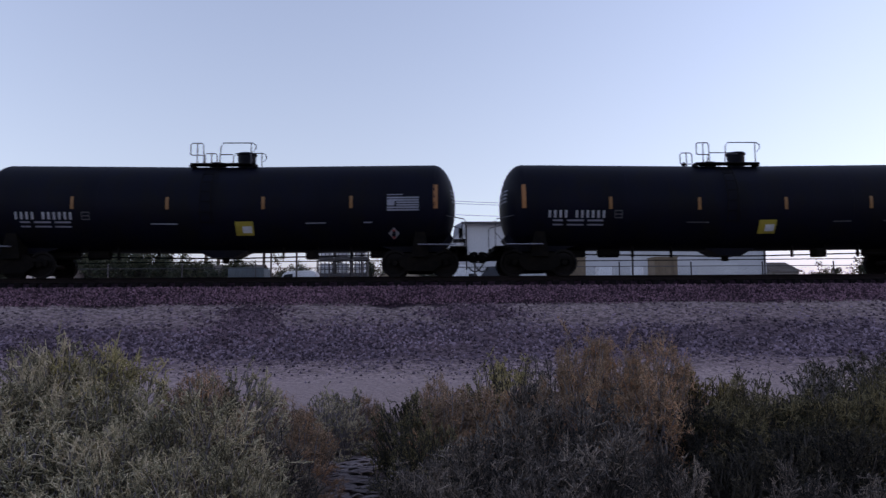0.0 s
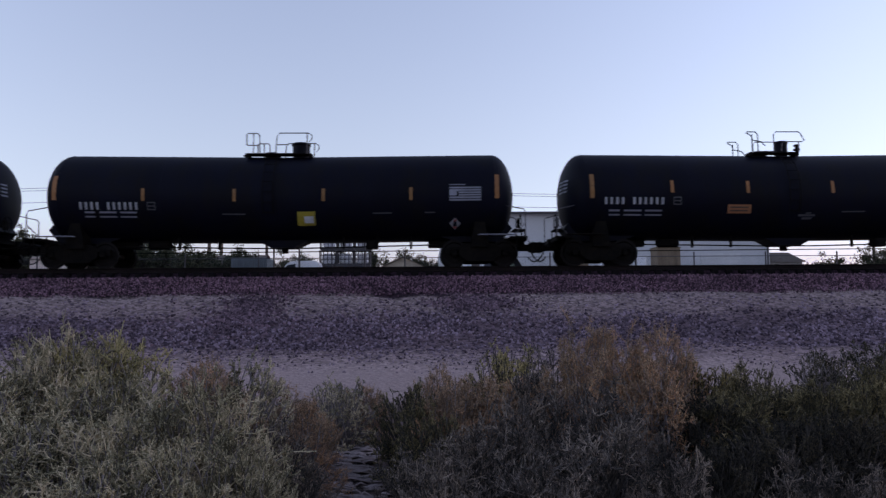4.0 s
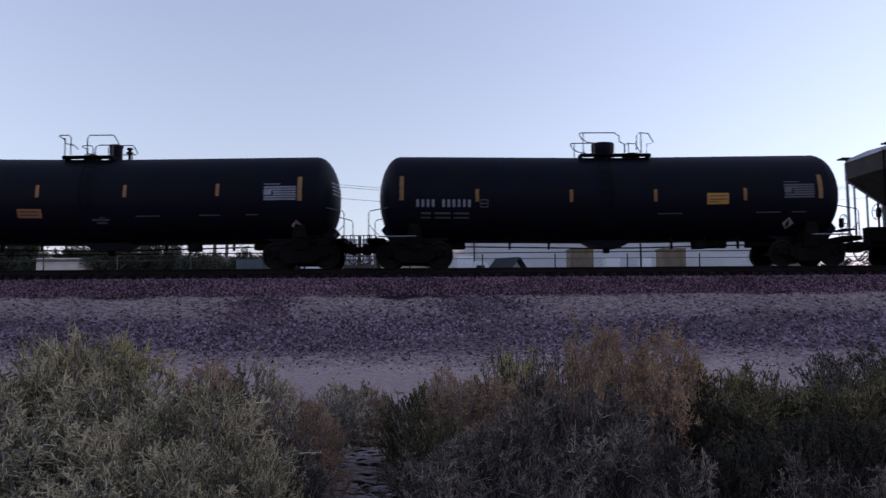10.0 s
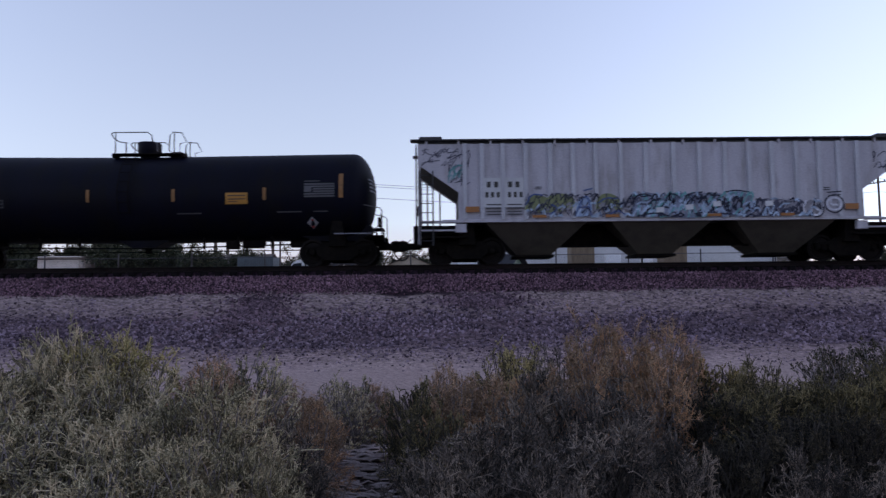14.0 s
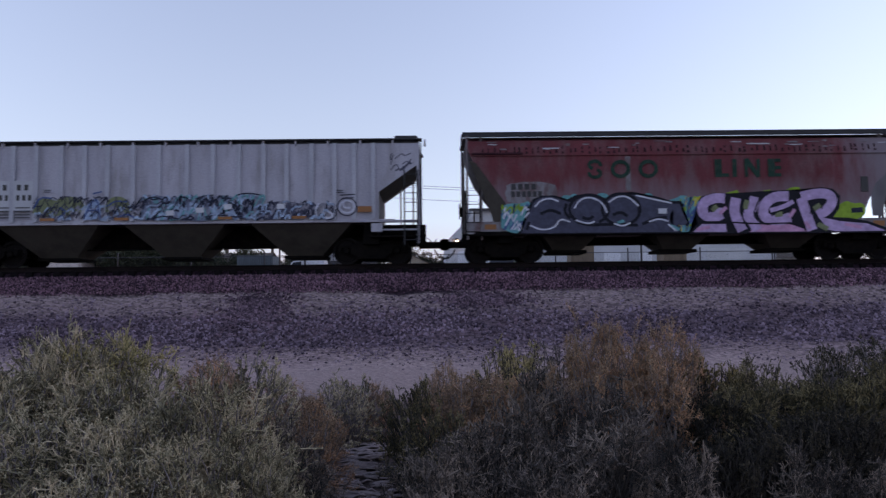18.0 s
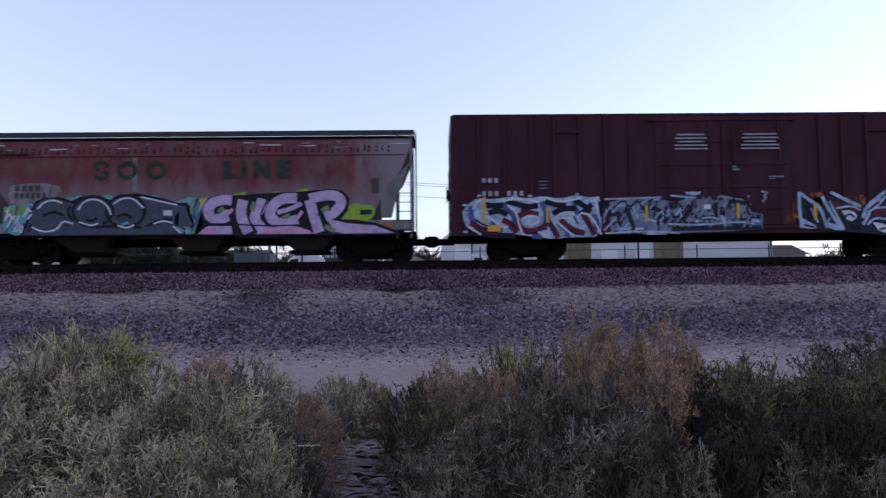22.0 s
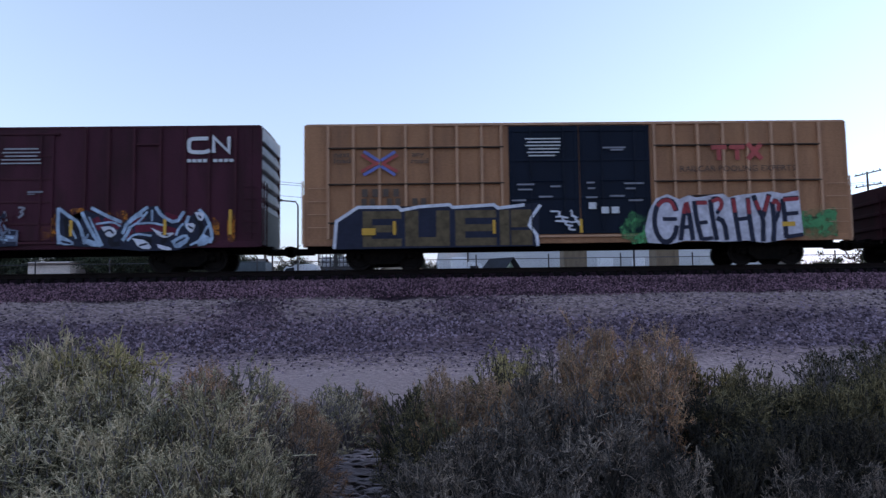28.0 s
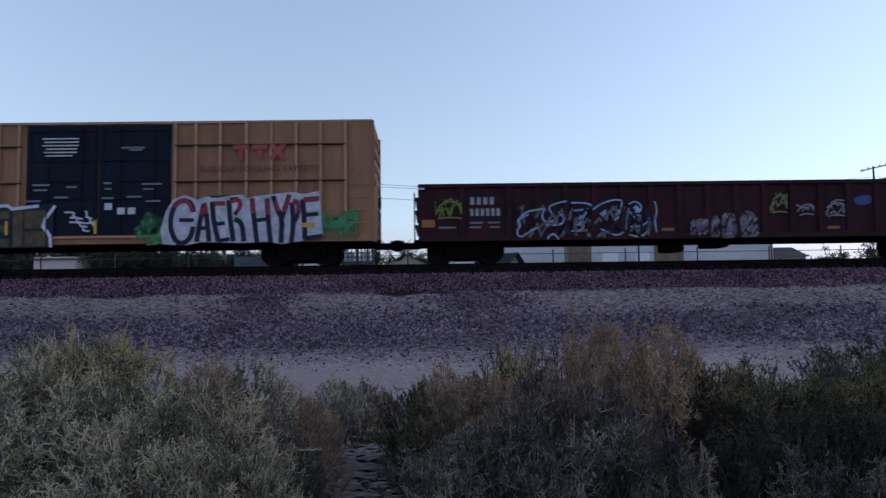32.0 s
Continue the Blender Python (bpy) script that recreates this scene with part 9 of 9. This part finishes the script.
G, D = "grey-green saltbush shrub with curling leafy twigs", "shrub with rusty dry seed heads over grey-green twigs"
Y, C, K = "rounded yellow-green shrub with short dense twigs", "pale grey forked twigs over a dark hollow shrub", "dark green rounded shrub on the sandy strip"
O = "low olive-green shrub beside the sandy strip"
for row in (
    # the pale saltbushes
    (-3.15, 6.30, 0.52, 1.38, TALL[0], SAGE, G, 0), (-3.42, 6.7, 0.5, 1.22, TALL[1], SAGE, G, 50), (-3.30, 5.60, 0.55, 1.11, TALL[1], SAGE, G, 200), (-2.80, 6.50, 0.60, 1.31, TALL[1], YELLOWGREEN, Y, 120), (-2.95, 6.0, 0.5, 1.12, TALL[1], SAGE, G, 310), (-2.52, 5.75, 0.55, 1.08, TALL[0], SAGE, G, 260),
    (-2.18, 7.20, 0.44, 1.05, DRY[1], RUST, D, 40), (-1.70, 6.40, 0.40, 1.12, ROUND[1], SAGE, G, 20), (-1.84, 6.2, 0.4, 1.0, DRY[1], RUST, D, 210), (-1.62, 5.35, 0.52, 1.02, TALL[0], SAGE, G, 140), (-2.02, 5.0, 0.5, 0.91, TALL[1], SAGE, G, 290), (-2.55, 4.9, 0.55, 0.88, TALL[0], SAGE, G, 75),
    (-2.95, 4.6, 0.5, 0.62, CORAL[0], SAGE, G, 10), (-1.51, 4.55, 0.45, 0.78, TALL[1], SAGE, G, 250), (-1.90, 4.25, 0.42, 0.70, TALL[0], SAGE, G, 330), (-1.16, 4.6, 0.32, 0.70, CORAL[1], SAGE, G, 185), (-1.22, 5.0, 0.3, 0.74, CORAL[0], SAGE, G, 95), (-4.6, 6.8, 0.8, 1.1, TALL[0], SAGE, G, 60),
    # low brush round the bare patch
    (-1.62, 7.50, 0.32, 0.79, DRY[1], RUST, D, 10), (-1.24, 7.0, 0.34, 0.74, DRY[0], RUST, D, 65), (-1.12, 8.6, 0.42, 0.73, ROUND[1], SAGE, O, 70), (-0.78, 8.9, 0.30, 0.62, DRY[1], RUST, D, 170), (-1.18, 5.75, 0.36, 0.70, CORAL[1], GREYSAGE, C, 30), (-1.02, 6.3, 0.30, 0.66, DRY[0], RUST, D, 100), (-0.92, 5.3, 0.22, 0.5, CORAL[0], GREYSAGE, C, 220),
    (-0.16, 7.0, 0.26, 0.86, ROUND[0], MIDSAGE, O, 15), (-0.12, 5.3, 0.30, 0.54, CORAL[1], GREYSAGE, C, 95), (0.02, 6.2, 0.34, 0.70, ROUND[1], MIDSAGE, O, 200),
    # the rusty brush
    (0.10, 7.4, 0.30, 0.95, DRY[1], RUST, D, 30), (0.24, 6.9, 0.42, 0.88, DRY[1], RUST, D, 210), (0.62, 7.2, 0.52, 0.87, DRY[1], RUST, D, 75), (0.92, 9.0, 0.50, 1.06, ROUND[1], OLIVE, "rounded yellow-olive shrub beside the sandy strip", 80), (1.00, 7.3, 0.40, 0.86, DRY[0], RUST, D, 300),
    (1.22, 7.4, 0.26, 1.15, CORAL[1], GREYSAGE, C, 160), (1.47, 7.0, 0.30, 1.42, DRY[0], RUST, D, 120), (1.84, 7.1, 0.36, 1.33, DRY[0], RUST, D, 300), (2.27, 7.2, 0.38, 1.34, DRY[1], RUST, D, 0), (2.62, 7.3, 0.27, 1.06, ROUND[0], DULLGOLD, "small rounded dull golden shrub", 170), (2.05, 6.6, 0.42, 1.05, DRY[1], RUST, D, 45),
    (2.40, 6.5, 0.40, 0.80, ROUND[1], SHADESAGE, G, 140),
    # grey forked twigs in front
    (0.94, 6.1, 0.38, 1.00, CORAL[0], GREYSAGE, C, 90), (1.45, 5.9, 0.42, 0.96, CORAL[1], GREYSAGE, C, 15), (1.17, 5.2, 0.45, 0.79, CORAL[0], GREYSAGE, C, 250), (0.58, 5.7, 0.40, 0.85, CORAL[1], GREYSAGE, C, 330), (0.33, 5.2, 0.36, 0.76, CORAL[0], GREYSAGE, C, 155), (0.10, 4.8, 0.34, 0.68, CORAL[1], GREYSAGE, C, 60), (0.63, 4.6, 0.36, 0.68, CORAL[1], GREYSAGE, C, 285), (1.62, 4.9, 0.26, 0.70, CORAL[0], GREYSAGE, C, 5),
    # the dark green end; the front row's shade is in its leaf colour
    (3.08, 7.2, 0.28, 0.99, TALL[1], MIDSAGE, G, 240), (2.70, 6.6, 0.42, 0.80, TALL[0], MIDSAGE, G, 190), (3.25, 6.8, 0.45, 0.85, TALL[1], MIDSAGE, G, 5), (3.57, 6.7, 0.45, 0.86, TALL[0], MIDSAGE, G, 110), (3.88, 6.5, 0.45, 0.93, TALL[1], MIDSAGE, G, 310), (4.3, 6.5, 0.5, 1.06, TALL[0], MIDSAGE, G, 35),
    (2.10, 5.3, 0.40, 0.60, ROUND[0], SHADESAGE, G, 75), (2.66, 5.5, 0.45, 0.72, ROUND[1], SHADESAGE, G, 260), (3.10, 5.5, 0.45, 0.76, TALL[0], SHADESAGE, G, 130), (2.43, 4.7, 0.27, 0.63, CORAL[0], GREYSAGE, C, 45), (2.75, 4.6, 0.27, 0.59, CORAL[1], GREYSAGE, C, 200), (5.79, 10.8, 0.44, 0.90, ROUND[1], FARGREEN, K, 35), (6.85, 11.0, 0.64, 0.98, ROUND[0], FARGREEN, K, 220),
):
    shrub(*row)


DEADTWIG = material("grey_dead_twigs", (0.10, 0.085, 0.08), 0.9, vary=0.4, scale=5)


# fallen twigs on the ground between the shrubs
def build_litter():
    rng = np.random.default_rng(3)
    n = 2200
    x, y = rng.uniform(-4.5, 4.5, n), rng.uniform(4.5, 11.0, n)
    a = rng.normal(0, 0.5, n)
    z = np.array([ground_height(p, q) for p, q in zip(x, y)]) + 0.012
    d = np.stack([np.cos(a), np.sin(a), rng.normal(0, 0.06, n)], 1)
    l_ = shoots(np.stack([x, y, z], 1), d, rng.uniform(0.05, 0.28, n), 4, rng, 0.0, 0.08)
    tagged(mesh_part("fallen_twigs", np_mesh("fallen_twigs", [tubes(l_, 0.007, 0.003, rng, 4)]), DEADTWIG), "dry fallen twigs on bare soil", "twigs", kind="stuff")


build_litter()


# curled plates of dried mud on the bare soil
def build_crust():
    rng = np.random.default_rng(8)
    vs, qs, n = [], [], 0
    while n < 420:
        x, y = rng.normal(-0.85, 0.42), rng.uniform(5.6, 8.6)
        z = ground_height(x, y)
        a, b = rng.uniform(0.05, 0.16), rng.uniform(0.03, 0.08)
        t = rng.normal(0, 0.35)
        ca, sa = np.cos(t), np.sin(t)
        lift = rng.uniform(0.012, 0.045)
        k = 8
        ring = np.linspace(0, 2 * np.pi, k, endpoint=False)
        rad = rng.uniform(0.75, 1.2, k)
        px, py = np.cos(ring) * a * rad, np.sin(ring) * b * rad
        wx, wy = x + px * ca - py * sa, y + px * sa + py * ca
        top = z + 0.012 + lift * np.clip(-np.sin(ring), 0, 1) * rng.uniform(0.6, 1.3, k)
        v = np.concatenate([np.stack([wx, wy, top], 1), np.stack([wx, wy, top - 0.014], 1), [[x, y, z + 0.016]]])
        o = n * (2 * k + 1)
        vs.append(v)
        for i in range(k):
            j = (i + 1) % k
            qs.append((o + k + i, o + k + j, o + j, o + i))
        for i in (0, 2, 4, 6):
            qs.append((o + 2 * k, o + i, o + i + 1, o + (i + 2) % k))
        n += 1
    me = np_mesh("mud_plates", [(np.concatenate(vs), np.array(qs))])
    tagged(mesh_part("mud_plates", me, MUD), "curled plates of dried grey mud on bare soil", "mud plates", kind="stuff")


MUD = material("dried_mud", (0.31, 0.24, 0.235), 0.95, vary=0.3, scale=2, bump=0.3)
build_crust()


# ---- trees beyond the yard ----
def tree(x, y, h, spread, seed, dense, label):
    rng = np.random.default_rng(seed)
    t = thing("tree", label, "tree", pose(x, y, YARD), "trees behind the yard")
    n1 = 9
    trunk = shoots(np.zeros((1, 3)), np.array([[0.03, 0, 1.0]]), np.array([h * 0.5]), 5, rng, 0, 0.05)
    p1 = along(np.repeat(trunk, n1, 0), rng.uniform(0.35, 1, n1))
    phi = np.linspace(0, 2 * np.pi, n1, endpoint=False) + rng.normal(size=n1) * 0.3
    d1 = unit(np.stack([np.cos(phi) * 0.9, np.sin(phi) * 0.9, rng.uniform(0.5, 1.5, n1)], 1))
    l1 = shoots(p1, d1, rng.uniform(0.7, 1.0, n1) * spread, 5, rng, 0.25, 0.15)
    o = np.repeat(np.arange(n1), 9)
    p2 = along(l1[o], rng.uniform(0.25, 1, len(o)))
    d2 = unit(d1[o] * 0.6 + rng.normal(size=p2.shape) * 0.6 + np.array([0, 0, 0.2]))
    l2 = shoots(p2, d2, rng.uniform(0.25, 0.5, len(o)) * spread, 4, rng, 0.1, 0.2)
    o2 = np.repeat(np.arange(len(l2)), 6)
    p3 = along(l2[o2], rng.uniform(0.2, 1, len(o2)))
    d3 = unit(d2[o2] * 0.6 + rng.normal(size=p3.shape) * 0.7)
    l3 = shoots(p3, d3, rng.uniform(0.1, 0.25, len(o2)) * spread, 3, rng, 0, 0.2)
    part_me = np_mesh("trunk", [tubes(trunk, 0.16, 0.09, rng, 8)])
    mesh_part("trunk", part_me, DARKBARK, t)
    mesh_part("branchwork", np_mesh("branchwork", [tubes(l1, 0.06, 0.025, rng, 5), tubes(l2, 0.022, 0.01, rng)] + ([tubes(l3, 0.012, 0.006, rng)] if dense < 5 else [])), DARKBARK, t)
    k = max(3, int(dense * 0.7))
    o3 = np.repeat(np.arange(len(l3)), k)
    p4 = along(l3[o3], rng.uniform(0, 1, len(o3))) + rng.normal(size=(len(o3), 3)) * 0.09
    d4 = unit(rng.normal(size=p4.shape))
    mesh_part("crown", np_mesh("crown", [leaves(p4, d4, rng.uniform(0.12, 0.28, len(p4)), rng.uniform(0.025, 0.06, len(p4)), rng)]), TREE_LEAF, t)


def palm(x, y, h, seed):
    rng = np.random.default_rng(seed)
    t = thing("palm_tree", "tall fan palm with a skirt of dead fronds", "palm tree", pose(x, y, YARD), "palms")
    tr = np_mesh("trunk", [tubes(shoots(np.zeros((1, 3)), np.array([[0.01, 0, 1.0]]), np.array([h - 1.0]), 7, rng, 0, 0.01), 0.3, 0.2, rng, 9)])
    mesh_part("trunk", tr, POLEWOOD, t)
    blocks, dead = [], []
    for k in range(46):
        green = k < 28
        phi = rng.uniform(0, 2 * np.pi)
        up = rng.uniform(-0.2, 1.1) if green else rng.uniform(-1.6, -0.7)
        d = unit(np.array([math.cos(phi), math.sin(phi), up]))
        st = np.array([0, 0, h - (1.0 if green else rng.uniform(1.0, 2.6))])
        ln = rng.uniform(1.0, 1.5) if green else rng.uniform(0.8, 1.2)
        stem = shoots(st[None], d[None], np.array([ln]), 4, rng, -0.15, 0.05)
        hub = stem[0, -1]
        n = 11
        fan = unit(d[None] * 0.8 + rng.normal(size=(n, 3)) * 0.55 - np.array([0, 0, 0.15]))
        b = blocks if green else dead
        b.append(tubes(stem, 0.03, 0.02, rng, 3))
        b.append(leaves(np.repeat(hub[None], n, 0), fan, rng.uniform(0.7, 1.1, n), np.full(n, 0.06), rng))
    mesh_part("frond_crown", np_mesh("frond_crown", blocks), TREE_LEAF, t)
    mesh_part("dead_skirt", np_mesh("dead_skirt", dead), POLEWOOD, t)


palm(-33.2, 110, 18.6, 1)
palm(-31.9, 112, 16.6, 2)
for k, (x, h) in enumerate(((-39.5, 3.6), (-36.0, 3.3), (-33.6, 2.9), (-27.6, 3.3), (-25.6, 3.6), (-23.4, 3.0), (-21.4, 3.2), (-18.0, 3.4), (-16.2, 3.0), (-14.6, 3.3))):
    tree(x, 55 + k % 3, h, 1.9, 60 + k, 12, "dense dark bushy tree behind the yard fence")
for k, (x, h) in enumerate(((-28.3, 4.6), (-26.7, 4.9), (-25.2, 4.7), (-23.8, 5.0), (-22.3, 4.6), (-20.6, 4.4), (-17.2, 4.5), (-38.5, 4.6), (-36.6, 4.8))):
    tree(x, 52.5 + k % 3, h, 1.7, 160 + k, 15, "dense dark bushy tree behind the yard fence")
for k in range(17):
    tree(-46 + 2.9 * k + (k * 7 % 5) * 0.3, 92 + (k * 5) % 9, 5.2 + (k * 3 % 4) * 0.5, 2.4, 80 + k, 7, "distant dark tree in a row behind the houses")
for k, (x, h) in enumerate(((-13.2, 5.8), (-11.7, 5.3), (-9.3, 5.6), (-6.4, 6.3), (-5.0, 6.1), (-1.7, 5.9), (-0.5, 5.2))):
    tree(x, 70 + k % 2, h, 2.0, 140 + k, 10, "sparse brownish tree behind the parked vehicles")
for k, (x, h) in enumerate(((31.0, 2.9), (33.4, 3.3))):
    tree(x, 58, h, 1.4, 150 + k, 10, "dark low tree at the end of the yard")
T1, T2 = "dark leafy tree behind the yard", "thin half-bare tree with sparse leaves"
for row in ((-24.8, 60, 9.0, 2.8, 41, 18, T1), (-26.8, 61, 8.4, 2.6, 42, 16, T1), (-22.6, 60, 7.0, 2.2, 43, 12, T2), (-30.4, 54, 5.4, 2.0, 44, 20, T1), (-32.0, 55, 5.6, 2.1, 45, 20, T1), (-33.7, 54, 5.2, 2.0, 46, 20, T1), (-22.2, 51, 4.6, 1.8, 47, 18, T1), (-27.4, 62, 8.2, 2.4, 21, 7, T2), (-28.9, 64, 7.4, 2.0, 22, 6, T2), (-36.0, 62, 7.8, 2.4, 23, 4, T2), (-33.8, 64, 6.4, 2.0, 24, 4, T2), (-27.0, 58, 3.6, 2.0, 25, 10, T1), (-19.5, 58, 3.8, 2.0, 26, 10, T1), (-37.5, 58, 4.0, 2.2, 27, 10, T1),
            (-15.4, 57, 3.6, 1.6, 28, 9, T1), (-3.6, 78, 5.6, 2.2, 29, 9, T1), (-0.6, 80, 5.8, 2.0, 30, 9, T1), (-8.5, 84, 5.4, 2.2, 31, 8, T1), (35.2, 76, 4.6, 2.2, 32, 10, T1), (33.5, 60, 3.4, 1.5, 33, 10, T1), (36.0, 58, 3.7, 1.8, 34, 10, T1), (40.5, 60, 3.4, 1.8, 35, 10, T1), (44, 62, 3.8, 2.0, 36, 10, T1)):
    tree(*row)


# ---- movement ----
def travel(t):
    """How far the train has gone along x at t seconds: about 4.1 m/s towards -x, slowly gaining."""
    u = (t - 6.0) / 10.0
    slip = np.interp(t, [0, 6, 9, 12, 13, 16, 17.5, 19, 21, 25, 28, 30.5, 31, 31.5, 32], [0, 0, 0, 0.02, 0.03, 0.02, 0.05, 0, -0.01, 0, 0, -0.035, 0.08, 0.085, 0.06])
    return -41.1915 * u - 0.64655 * u * u + 0.130704 * u ** 3 + float(slip)


def motions():
    for car, start in CARS:
        walk(car, [(t / 2, pose(start + travel(t / 2), TRACK, DECK)) for t in range(65)])
    for ws, x in WHEELSETS:
        walk(ws, [(k / 10, pose(x, 0, WHEEL_R + LIFT, 0, math.degrees(travel(k / 10) / WHEEL_R), 0)) for k in range(321)])


motions()
